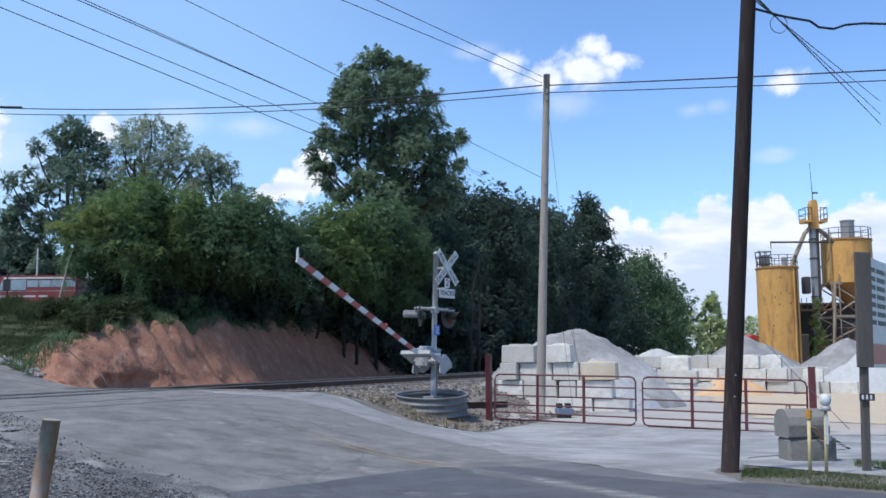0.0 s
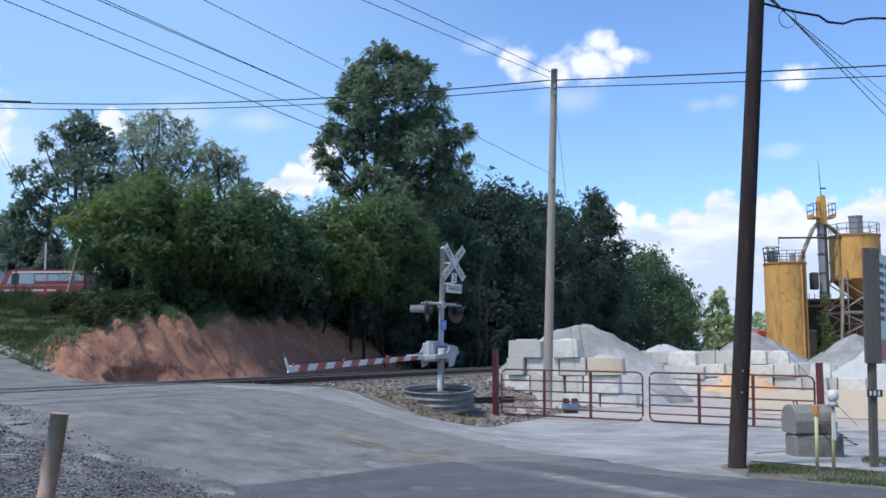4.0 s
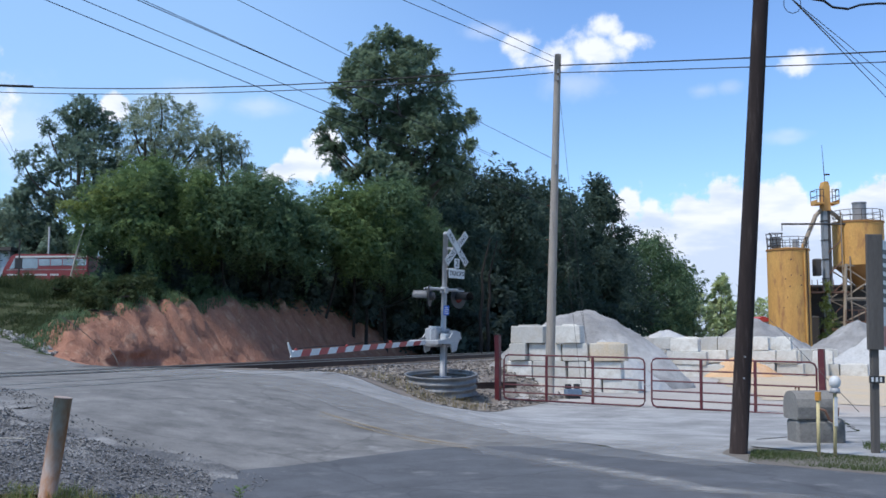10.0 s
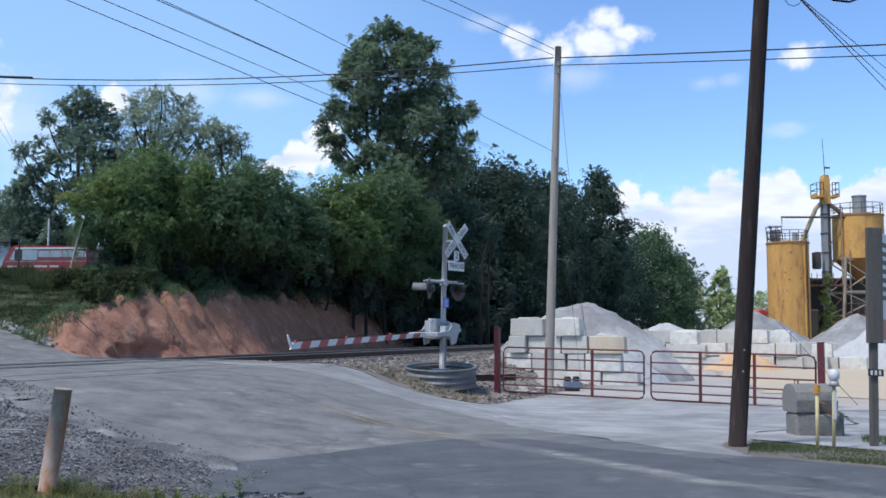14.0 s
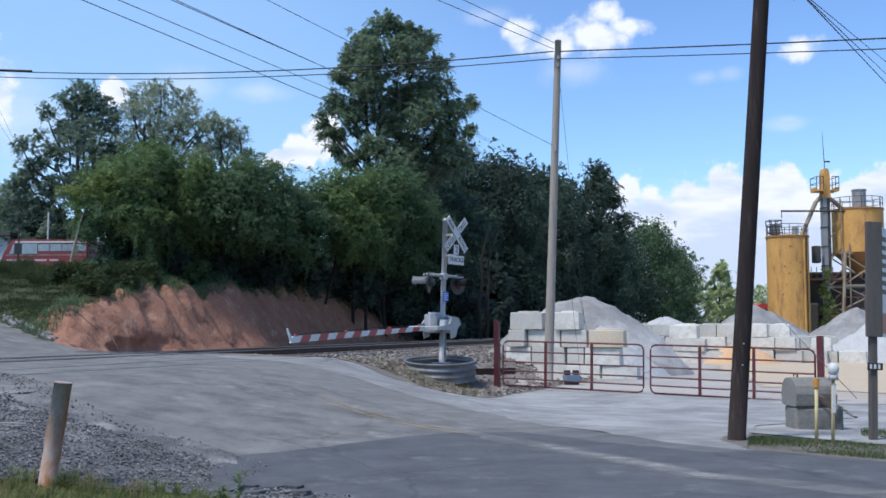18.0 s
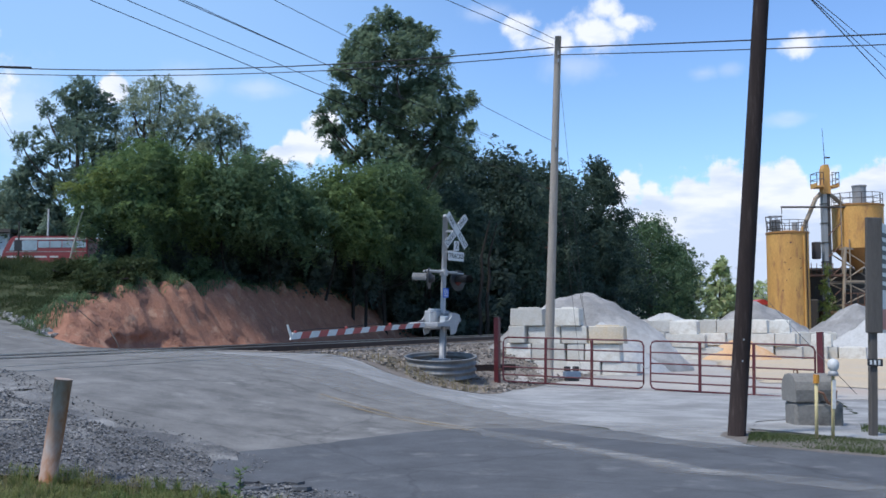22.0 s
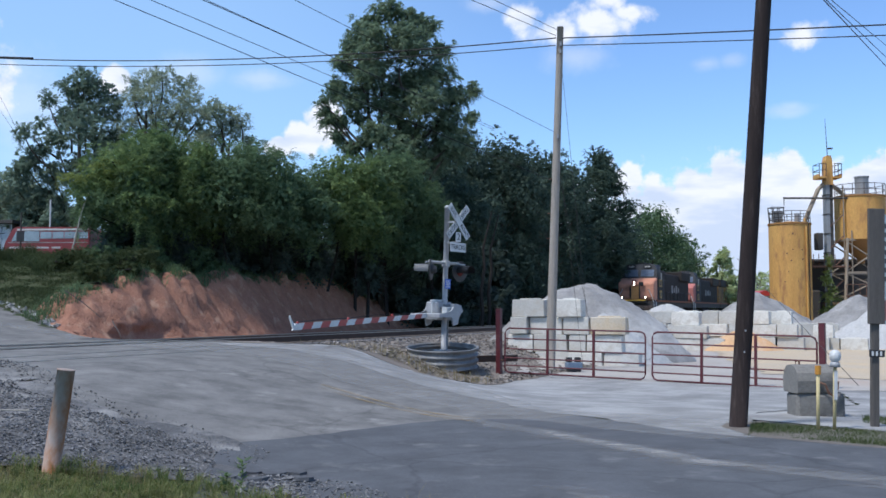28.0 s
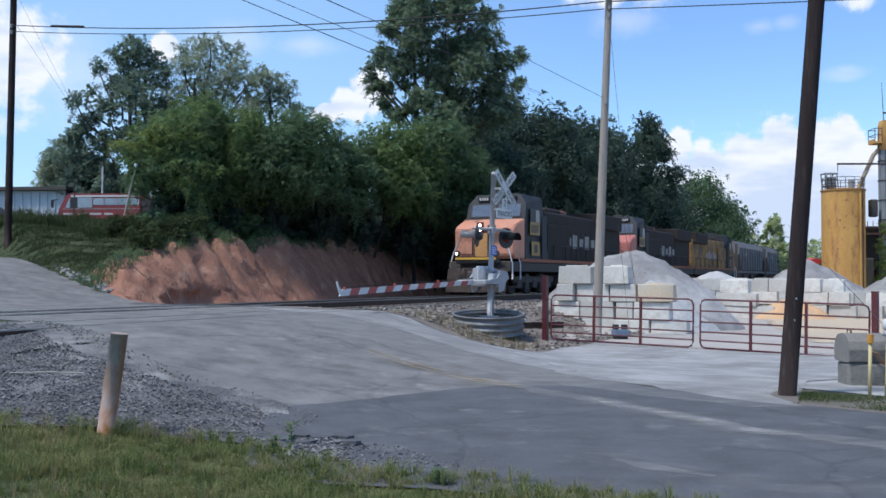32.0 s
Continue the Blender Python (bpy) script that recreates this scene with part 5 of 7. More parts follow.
board = part("sign_board", boxbm(0.0, 2.1, -0.02, 0.02, 1.5, 3.12, bevel=0.004), M["white"], sign, "white sign board with rows of writing")
board.matrix_basis = pose(0.07, 0.03, 0, 0, 0, 54)
for k in range(7):
    z = 2.98 - 0.13 * k
    for x0, x1 in ((0.1, 0.55), (0.65, 1.2), (1.3, 1.9 - 0.1 * (k % 3))):
        part("text_bar", boxbm(x0, x1, -0.026, -0.022, z - 0.07, z), M["black"], board)
part("coloured_panel", boxbm(0.08, 2.0, -0.026, -0.022, 1.55, 1.85), M["red"], board, "faded red panel")
part("far_post", boxbm(1.2, 1.3, 1.7, 1.8, 0, 3.15, bevel=0.008), M["post_wood"], sign)
numb = part("number_board", boxbm(-0.11, 0.11, -0.085, -0.07, 1.03, 1.13, bevel=0.003), M["black"], sign, "black plate with white figures")
for x in (-0.065, -0.005, 0.055):
    part("text_bar", boxbm(x - 0.015, x + 0.015, -0.089, -0.086, 1.048, 1.112), M["white"], numb)

crate = thing("blue_crate", pose(3.98, 30.2, height(3.98, 30.2), 0, 0, 12), "small blue and black plastic crate behind the gate", "crate")
part("body", boxbm(-0.24, 0.24, -0.16, 0.16, 0.12, 0.3, bevel=0.02), M["crate_blue"], crate)
for x in (-0.15, 0.13):
    part("canister", boxbm(x - 0.08, x + 0.08, -0.1, 0.1, 0.301, 0.45, bevel=0.02), M["black"], crate)
part("foot", boxbm(-0.2, 0.2, -0.12, 0.12, 0, 0.119), M["black"], crate)

# ---- batching plant ----
def tank(x, y, r, z0, z1, label, hopper=0.0, platform=True):
    t = thing("silo", pose(x, y, 0), label, "silo", "yellow silos")
    part("shell", lathe(bmesh.new(), [(r * 0.98, z0), (r, z0 + 0.02), (r, z1), (r * 0.98, z1 + 0.06), (0.0, z1 + 0.3)], 40), M["yellow_steel"], t, smooth=False)
    for k in range(1, 3):
        z = z0 + (z1 - z0) * k / 3
        part("seam", lathe(bmesh.new(), [(r, z - 0.03), (r + 0.01, z - 0.02), (r + 0.01, z + 0.02), (r, z + 0.03)], 40), M["yellow_steel"], t)
    part("roof_rim", lathe(bmesh.new(), [(r, z1 - 0.12), (r + 0.07, z1 - 0.1), (r + 0.07, z1 + 0.05), (r, z1 + 0.07)], 40), M["rust_yellow"], t)
    if hopper:
        part("cone", lathe(bmesh.new(), [(r, z0), (0.35, z0 - hopper), (0.3, z0 - hopper - 0.4)], 32), M["rust_yellow"], t, "rust-brown discharge cone")
    # guard rail round the top
    n = 14
    for k in range(n):
        a = 2 * math.pi * k / n
        part("rail_post", rodbm(((r - 0.05) * math.cos(a), (r - 0.05) * math.sin(a), z1), ((r - 0.05) * math.cos(a), (r - 0.05) * math.sin(a), z1 + 1.1), 0.03, seg=6), M["dark_steel"], t)
    for z in (0.55, 1.1):
        part("guard_rail", tubebm([((r - 0.05) * math.cos(2 * math.pi * k / 28), (r - 0.05) * math.sin(2 * math.pi * k / 28), z1 + z) for k in range(29)], 0.03, 6), M["dark_steel"], t)
    return t


S1 = tank(31.9, 90, 1.86, 0.0, 9.55, "tall faded yellow steel silo with rust spots")
for x in (-1.75, -1.25, -0.7):
    for y in (-0.8, 0.3):
        part("cage_post", rodbm((x, y, 9.7), (x - 0.12, y, 11.1), 0.045, seg=6), M["dark_steel"], S1)
for z in (9.9, 10.5, 11.05):
    part("cage_rail", tubebm([(-1.8, -0.82, z), (-0.72, -0.82, z), (-0.72, 0.32, z), (-1.8, 0.32, z), (-1.8, -0.82, z)], 0.04, 6), M["dark_steel"], S1)
part("filter_box", boxbm(-1.55, -0.85, -0.6, 0.15, 9.72, 10.75, bevel=0.05), M["galv_dull"], S1, "grey dust filter inside a steel cage")
part("vent", rodbm((0.5, -0.6, 9.7), (0.5, -0.6, 10.5), 0.25), M["galv"], S1)
part("fill_pipe", tubebm([(0.9, -1.72, 0.3), (0.9, -1.72, 9.0), (0.9, -1.3, 10.0)], 0.08, 8), M["yellow_steel"], S1)
part("ladder_rail", rodbm((1.2, -1.5, 0.3), (1.2, -1.5, 10.6), 0.04, seg=6), M["dark_steel"], S1)
for k in range(12):
    a = -1.57 + random.uniform(-0.9, 0.6)
    z = 4.2 + 4.6 * random.random()
    part("rust_patch", rodbm((1.85 * math.cos(a), 1.85 * math.sin(a), z), (1.875 * math.cos(a), 1.875 * math.sin(a), z), random.uniform(0.03, 0.1), seg=7), M["rust"], S1)

S2 = tank(39.3, 92, 2.28, 8.2, 12.3, "yellow hopper silo raised on a steel frame", hopper=1.8)
part("vent", rodbm((0.05, -0.4, 12.4), (0.05, -0.4, 14.1), 0.62, seg=20), M["galv"], S2, "grey round filter stack")
part("vent_rim", rodbm((0.05, -0.4, 14.08), (0.05, -0.4, 14.2), 0.68, seg=20), M["galv"], S2)
for sx in (-1, 1):
    for sy in (-1, 1):
        part("frame_leg", rodbm((sx * 2.55, sy * 2.1, 0), (sx * 1.95, sy * 1.7, 8.3), 0.15, seg=8), M["pale_steel"], S2)
for z, w in ((2.8, 2.35), (5.0, 2.2), (8.05, 2.05)):
    for sy in (-1, 1):
        part("frame_beam", boxbm(-w, w, sy * w * 0.84 - 0.08, sy * w * 0.84 + 0.08, z, z + 0.2), M["pale_steel"] if z > 4 else M["rust"], S2)
    for sx in (-1, 1):
        part("frame_beam", boxbm(sx * w - 0.08, sx * w + 0.08, -1.6, 1.6, z + 0.02, z + 0.18), M["pale_steel"], S2)
for sy in (-1.75, 1.75):
    for z0, z1 in ((5.2, 8.0), (3.0, 5.0)):
        part("cross_brace", rodbm((-2.15, sy, z0), (2.1, sy, z1), 0.07, seg=6), M["pale_steel"], S2)
        part("cross_brace", rodbm((2.15, sy, z0), (-2.1, sy, z1), 0.07, seg=6), M["pale_steel"], S2)
part("mixer_chute", lathe(bmesh.new(), [(0.9, 3.2), (0.9, 2.4), (0.45, 1.2), (0.45, 0.7)], 16, Matrix.Translation((0.2, 0, 0))), M["dark_steel"], S2, "dark steel discharge chute")
part("weigh_hopper", boxbm(-1.3, 1.3, -1.2, 1.2, 3.05, 4.4, bevel=0.1), M["dark_steel"], S2)
part("walkway", boxbm(-2.4, 2.6, -2.3, -1.95, 2.9, 3.0), M["rust"], S2)
for k in range(9):
    part("rail_post", rodbm((-2.35 + 0.6 * k, -2.25, 3.0), (-2.35 + 0.6 * k, -2.25, 4.0), 0.03, seg=6), M["rust"], S2)
part("guard_rail", rodbm((-2.35, -2.25, 4.0), (2.55, -2.25, 4.0), 0.03, seg=6), M["rust"], S2)

EL = thing("bucket_elevator", pose(35.9, 91, 0), "tall grey bucket elevator with a yellow head", "bucket elevator")
part("leg", boxbm(-0.33, 0.04, -0.4, 0.4, 0, 13.4, bevel=0.02), M["galv_dull"], EL, "grey steel elevator leg")
part("leg", boxbm(0.08, 0.33, -0.38, 0.38, 5.4, 13.3, bevel=0.02), M["dark_steel"], EL, "dark elevator return leg")
for k in range(7):
    part("leg_flange", boxbm(-0.38, 0.09, -0.46, 0.46, 1.5 + 1.8 * k, 1.6 + 1.8 * k), M["dark_steel"], EL)
part("head", prism(bmesh.new(), [(-0.34, 13.3), (-0.3, 15.6), (-0.18, 16.05), (0.18, 16.05), (0.3, 15.6), (0.34, 13.3)], -0.5, 0.5, SIDE), M["yellow_steel"], EL, "yellow elevator head")
for sx in (-1, 1):
    part("platform", boxbm(0.35 if sx > 0 else -1.05, 1.05 if sx > 0 else -0.35, -0.8, 0.8, 13.9, 14.05), M["yellow_steel"], EL)
    part("kick_board", boxbm(sx * 1.03 - 0.03, sx * 1.03 + 0.03, -0.8, 0.8, 14.05, 14.3), M["yellow_steel"], EL)
    for a, b in ((0.4, -0.78), (0.72, -0.78), (1.03, -0.78), (1.03, 0.78)):
        part("rail_post", rodbm((sx * a, b, 14.05), (sx * a, b, 15.25), 0.035, seg=6), M["dark_steel"], EL)
    for z in (14.65, 15.25):
        part("guard_rail", tubebm([(sx * 0.36, -0.78, z), (sx * 1.03, -0.78, z), (sx * 1.03, 0.78, z), (sx * 0.36, 0.78, z)], 0.035, 6), M["dark_steel"], EL)
part("chute", tubebm([(-0.4, 0, 13.4), (-0.9, 0, 12.9), (-2.3, -0.2, 9.9), (-2.6, -0.3, 9.0)], 0.2, 10), M["pale_steel"], EL, "pale round spout")
part("chute", tubebm([(0.4, 0, 13.3), (1.0, 0.1, 12.9), (2.3, 0.6, 11.9)], 0.2, 10), M["pale_steel"], EL, "pale round spout")
part("antenna", rodbm((0.05, 0, 16.0), (-0.1, 0, 19.6), 0.045, 0.02, seg=6), M["dark_steel"], EL)
part("weather_vane", boxbm(-0.02, 0.55, -0.03, 0.03, 16.7, 16.85), M["dark_steel"], EL)
part("hoist_beam", rodbm((-4.3, -0.4, 12.05), (2.4, -0.4, 12.05), 0.09, seg=8), M["dark_steel"], EL)
part("hoist_hook", rodbm((-4.25, -0.4, 12.0), (-4.25, -0.4, 11.4), 0.04, seg=6), M["dark_steel"], EL)
part("service_platform", boxbm(-1.9, 1.6, -0.9, 0.9, 5.6, 5.75), M["rust"], EL)
for k in range(5):
    part("rail_post", rodbm((-1.8 + 0.5 * k, -0.85, 5.75), (-1.8 + 0.5 * k, -0.85, 6.8), 0.035, seg=6), M["rust"], EL)
part("motor_housing", boxbm(-1.4, -0.75, -0.7, 0.1, 7.2, 8.8, bevel=0.1), M["dark_steel"], EL, "dark motor housing")
part("support_post", boxbm(1.2, 1.29, -0.5, -0.41, 0, 13.2), M["pale_steel"], EL)
part("support_post", boxbm(1.75, 1.84, -0.9, -0.81, 0, 9.0), M["pale_steel"], EL)
for k in range(5):
    part("strut", rodbm((0.0, -0.45, 1.4 + 2.0 * k), (1.3, -0.45, 2.6 + 2.0 * k), 0.05, seg=6), M["rust"], EL)
bld = thing("machine_house", pose(38.2, 97, 0), "dark open machine house under the silos", "shed")
part("wall", boxbm(-3.6, 4.6, 1.2, 1.4, 0, 6.4), M["dark_steel"], bld)
part("side_wall", boxbm(-3.6, -3.4, -1.5, 1.19, 0, 6.2), M["rust"], bld)
part("roof", boxbm(-3.8, 4.8, -1.8, 1.6, 6.41, 6.6), M["dark_steel"], bld)
part("machine", boxbm(-2.8, -1.2, -1.0, 0.9, 0, 3.6, bevel=0.15), M["dark_steel"], bld)
part("machine", boxbm(-0.6, 1.4, -1.0, 0.9, 0, 2.4, bevel=0.15), M["rust"], bld)

shed = thing("distant_shed", pose(30.35, 92.5, 0), "small shed with a red roof behind the stone piles", "shed")
part("wall", boxbm(-1.2, 1.0, 0, 2.5, 0, 3.0), M["white"], shed)
part("roof", prism(bmesh.new(), [(-1.4, 3.0), (-0.1, 3.5), (1.2, 3.0)], -2.7, 0.2, SIDE), M["roof_red"], shed, "bright red metal roof")

# ---- hill top: metal building and red vehicle ----
hb = thing("metal_building", pose(-26.6, 55, 3.75, 0, 0, -4), "pale grey corrugated metal building on the hill", "building")
part("wall", boxbm(-12, 2.2, 0, 0.2, 0, 2.75), M["metal_wall"], hb)
part("end_wall", boxbm(2.0, 2.2, 0.21, 8, 0, 2.75), M["metal_wall"], hb)
for k in range(28):
    part("rib", boxbm(-11.9 + 0.5 * k, -11.82 + 0.5 * k, -0.05, -0.001, 0, 2.7), M["metal_wall"], hb)
part("roof", boxbm(-12.3, 2.5, -0.4, 8.2, 2.76, 2.95), M["dark_steel"], hb, "dark roof edge")
part("corner_trim", boxbm(2.05, 2.3, -0.06, -0.002, 0, 2.75), M["white"], hb)
van = thing("red_bus", pose(-20.0, 50, 3.9, 0, 0, -3), "red bus with silvery windows parked on the hill", "bus")
body = [(-2.15, 0.3), (2.3, 0.3), (2.3, 1.8), (2.15, 1.92), (-1.5, 1.94), (-1.72, 1.85), (-2.1, 1.15), (-2.2, 0.7)]
bm = prism(bmesh.new(), body, -1.0, 1.0, SIDE)
bmesh.ops.recalc_face_normals(bm, faces=bm.faces[:])
bmesh.ops.bevel(bm, geom=bm.edges[:], offset=0.05, segments=2, affect="EDGES")
part("body", bm, M["truck_red"], van)
part("side_window", prism(bmesh.new(), [(-1.75, 1.2), (-1.5, 1.72), (-0.3, 1.72), (-0.3, 1.2)], 1.004, 1.014, SIDE), M["bus_glass"], van, "slanted side window beside the windscreen")
for k in range(4):
    part("side_window", boxbm(-0.25 + 0.62 * k, 0.33 + 0.62 * k, -1.014, -1.004, 1.34, 1.68), M["bus_glass"], van, "silvery side window")
part("roof_stripe", boxbm(-1.45, 2.2, -1.02, -1.006, 1.75, 1.84), M["white"], van, "white stripe under the roof")
part("belt_stripe", boxbm(-1.9, 2.2, -1.01, -1.003, 1.12, 1.16), M["lettering_dim"], van, "pale stripe under the windows")
for x0, x1 in ((-1.85, -1.2), (-1.05, -0.55), (-0.45, 0.2), (0.35, 0.8)):
    part("text_bar", boxbm(x0, x1, -1.01, -1.003, 0.84, 0.93), M["lettering"], van)
for x in (-1.3, 1.6):
    part("wheel", rodbm((x, -0.98, 0.42), (x, -0.72, 0.42), 0.42, seg=18), M["black"], van)
part("mirror", boxbm(-2.42, -2.3, -1.2, -1.1, 1.2, 1.6, bevel=0.02), M["black"], van)
part("mirror_arm", rodbm((-2.1, -1.0, 1.62), (-2.36, -1.15, 1.58), 0.02, seg=6), M["black"], van)
car = thing("dark_car", pose(-27.6, 52, height(-27.2, 52) - 0.12, 0, 0, 8), "dark parked car beside the metal building", "car")
part("body", prism(bmesh.new(), [(-1.9, 0.3), (1.9, 0.3), (1.95, 0.75), (1.2, 0.95), (0.6, 1.4), (-0.9, 1.42), (-1.6, 0.98), (-1.95, 0.8)], -0.8, 0.8, SIDE), M["black"], car)
part("side_window", boxbm(-0.8, 0.5, -0.812, -0.802, 0.98, 1.32), M["window"], car)
for x in (-1.25, 1.25):
    part("wheel", rodbm((x, -0.78, 0.32), (x, -0.55, 0.32), 0.32, seg=16), M["dark_steel"], car)
sig = thing("road_sign_post", pose(-20.2, 46.5, height(-20.2, 46.5)), "thin dark sign post with a small black sign", "sign post")
part("post", rodbm((0, 0, 0), (0, 0, 2.4), 0.04, seg=8), M["dark_steel"], sig)
part("sign_plate", boxbm(-0.18, 0.18, -0.06, -0.042, 1.0, 1.5), M["black"], sig)
wp = thing("thin_pole", pose(-21.04, 52, height(-21.04, 52)), "thin white pole behind the red bus", "pole")
part("pole", rodbm((0, 0, 0), (0, 0, 3.3), 0.05, seg=8), M["white"], wp)

# ---- trees ----
rng = np.random.default_rng(7)


def unit(v):
    return v / np.maximum(np.linalg.norm(v, axis=1), 1e-6)[:, None]


def leaf_cloud(blobs, count, size, per=9, droop=0.45, fill=0.3, frond=3.6, broad=0.3, shoots=9):
    """Leafy shoots all over ellipsoids (centre, radii): each shoot is a burst of arching fronds of paired leaves; larger leaves fill the inside."""
    allc = np.array([c for c, _ in blobs], float)
    allr = np.array([r for _, r in blobs], float)
    wts = allr[:, 0] * allr[:, 1] + allr[:, 0] * allr[:, 2] + allr[:, 1] * allr[:, 2]
    wts = wts / wts.sum()

    def on_skin(n, lo, hi, up):
        pick = rng.choice(len(allc), size=n, p=wts)
        d = unit(rng.normal(size=(n, 3)) + np.array([0, 0, up]))
        lump = 1 + 0.16 * np.sin(d[:, 0] * 6.1 + allc[pick, 0] * 3) * np.sin(d[:, 1] * 5.3 + allc[pick, 1] * 2) + 0.12 * np.sin(d[:, 2] * 8.0 + allc[pick, 2] * 5)
        return allc[pick] + d * allr[pick] * (rng.uniform(lo, hi, n) * lump)[:, None], d

    ns = max(3, count // (per * shoots))
    at, axis = on_skin(ns, 0.7, 1.12, 0.35)
    axis = unit(axis + rng.normal(size=axis.shape) * 0.25 + np.array([0, 0, 0.45]))
    vigour = rng.uniform(0.65, 1.25, ns)
    out = []
    up = np.array([0, 0, 1.0])
    for j in range(shoots):
        way = unit(axis * rng.uniform(0.25, 1.0, ns)[:, None] + unit(rng.normal(size=axis.shape)) * 0.95)
        reach = (size * frond * vigour * rng.uniform(0.7, 1.15, ns))[:, None]
        base = at - axis * reach * rng.uniform(0.0, 0.5, ns)[:, None]
        side = unit(np.cross(way, up + rng.normal(size=way.shape) * 0.3))
        nrm = np.cross(side, way)
        for k in range(per):
            f = (k + 0.6) / per
            p = base + way * reach * f - up * (droop * reach * f * f)
            lw = unit(side * (1 if k % 2 else -1) + way * (0.45 + 1.5 * f * f) - up * droop * 0.5 * f + rng.normal(size=way.shape) * 0.18)
            ww = unit(np.cross(lw, nrm + rng.normal(size=way.shape) * 0.25))
            l = size * rng.uniform(0.8, 1.2, ns)[:, None] * (1.05 - 0.5 * abs(f - 0.45))
            a, b = ww * l * broad, lw * l
            out.append(np.stack([p, p + b * 0.45 + a, p + b, p + b * 0.45 - a], axis=1))
    m = int(count * fill)
    p, d = on_skin(m, 0.3, 0.86, 0.0)
    nr = unit(d + rng.normal(size=d.shape) * 0.5)
    u = unit(np.cross(nr, rng.normal(size=d.shape)))
    v = np.cross(nr, u)
    l = size * rng.uniform(0.7, 1.3, m)[:, None]
    out.append(np.stack([p - v * l, p + u * l * 0.6, p + v * l, p - u * l * 0.6], axis=1))
    return np.concatenate(out)


def limb(bm, p, q, r0, r1, bend=0.3, n=5):
    p, q = Vector(p), Vector(q)
    off = Vector((rng.normal(), rng.normal(), 0)) * bend
    pts = [p.lerp(q, k / n) + off * math.sin(math.pi * k / n) for k in range(n + 1)]
    tube(bm, pts, [r0 + (r1 - r0) * k / n for k in range(n + 1)], 7)


def tree(x, y, h, w, leaf, label, clear=0.25, leaves=7000, size=0.34, trunks=1, lumps=14, z=None, tops=(), name="tree", lean=0.0, over=0.0, fat=1.0, fill=0.3, frond=3.6, broad=0.3, droop=0.45):
    """A tapered trunk that forks into limbs; the crown is many leaf clumps round the limb ends, uneven with gaps."""
    z = height(x, y) - 0.05 if z is None else z
    th = thing(name, pose(x, y, z), label, "tree" if name == "tree" else "bush", "trees along the railway" if name == "tree" else "bushes on the bank")
    bm = bmesh.new()
    blobs = []
    for k in range(trunks):
        bx, by = (0, 0) if trunks == 1 else (rng.uniform(-0.3, 0.3) * w * 0.5, rng.uniform(-0.3, 0.3) * w * 0.4)
        tx, ty = bx * 1.3 + rng.normal() * 0.2 + lean * h, by * 1.3 + rng.normal() * 0.2
        r = 0.016 * h + 0.05 if name == "tree" else 0.01 * h + 0.015
        limb(bm, (bx, by, 0), (tx, ty, h * 0.85), r, r * 0.25, 0.2, 8)
        for j in range(lumps // trunks):
            f = clear + (0.97 - clear) * (j + rng.random()) / (lumps / trunks)
            spread = w * 0.5 * math.sin(math.pi * min(1, 0.22 + 0.78 * (f - clear) / (1 - clear))) ** 0.8
            ang = j * 2.4 + rng.random()
            rr = spread * (0.45 + 0.45 * rng.random())
            c = (bx + (tx - bx) * f + rr * math.cos(ang), by + (ty - by) * f + rr * math.sin(ang) * 0.9, h * f)
            limb(bm, (bx + (tx - bx) * f * 0.7, by + (ty - by) * f * 0.7, h * f * 0.72), c, r * 0.4 * (1.1 - f), 0.03, 0.25, 4)
            c = (c[0] + over * E_Y * f, c[1] - over * E_X * f, c[2])
            sz = w * fat * (0.11 + 0.15 * rng.random())
            blobs.append((c, (sz, sz, sz * (0.65 + 0.4 * rng.random()))))
    for a, b, c, d in tops:
        limb(bm, (a * 0.5, b * 0.5, c - 2.2), (a, b, c), 0.07, 0.025, 0.25, 4)
        blobs.append(((a, b, c), (d * 1.15, d * 1.15, d)))
    # bush stems take the bark with shade in its colour
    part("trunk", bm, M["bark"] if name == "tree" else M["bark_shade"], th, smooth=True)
    part("crown", quads_mesh("crown", leaf_cloud(blobs, leaves, size, fill=fill, frond=frond, broad=broad, droop=droop), leaf), None, th)
    return th


# tall tree and its neighbours beyond the track: x, y, height of the top over the eye line, width, leaf, start of the crown
def grove(rows, label, clear, leaves, size, **k):
    for x, y, top, w, lf in rows:
        z = height(x, y) - 0.05
        tree(x, y, top - z, w, M[lf], label, clear, leaves, size, z=z, **k)


HZ = height(-2.6, 52)
CROWN_TOP = [(-0.4, -0.6, 17.6, 0.8), (-1.6, 0.1, 17, 0.7), (0.7, -0.3, 17.2, 0.8), (1.7, 0.2, 17, 0.6), (-2.5, 0.3, 15.9, 0.7), (-1.1, -1, 15.8, 1.1), (0.8, -1.1, 15.6, 1.1), (2.4, 0.7, 15.8, 0.7), (-2.8, -0.5, 14.8, 0.6), (-1.4, -0.6, 14.3, 1.1), (0.4, 1.1, 14, 1.2), (2.2, -0.1, 14.3, 1), (-3.3, 0.7, 13.6, 0.7), (-2.1, -0.1, 12.9, 0.9), (-0.1, 0.3, 12.5, 1.2), (1.7, -0.8, 12.7, 1.1)]
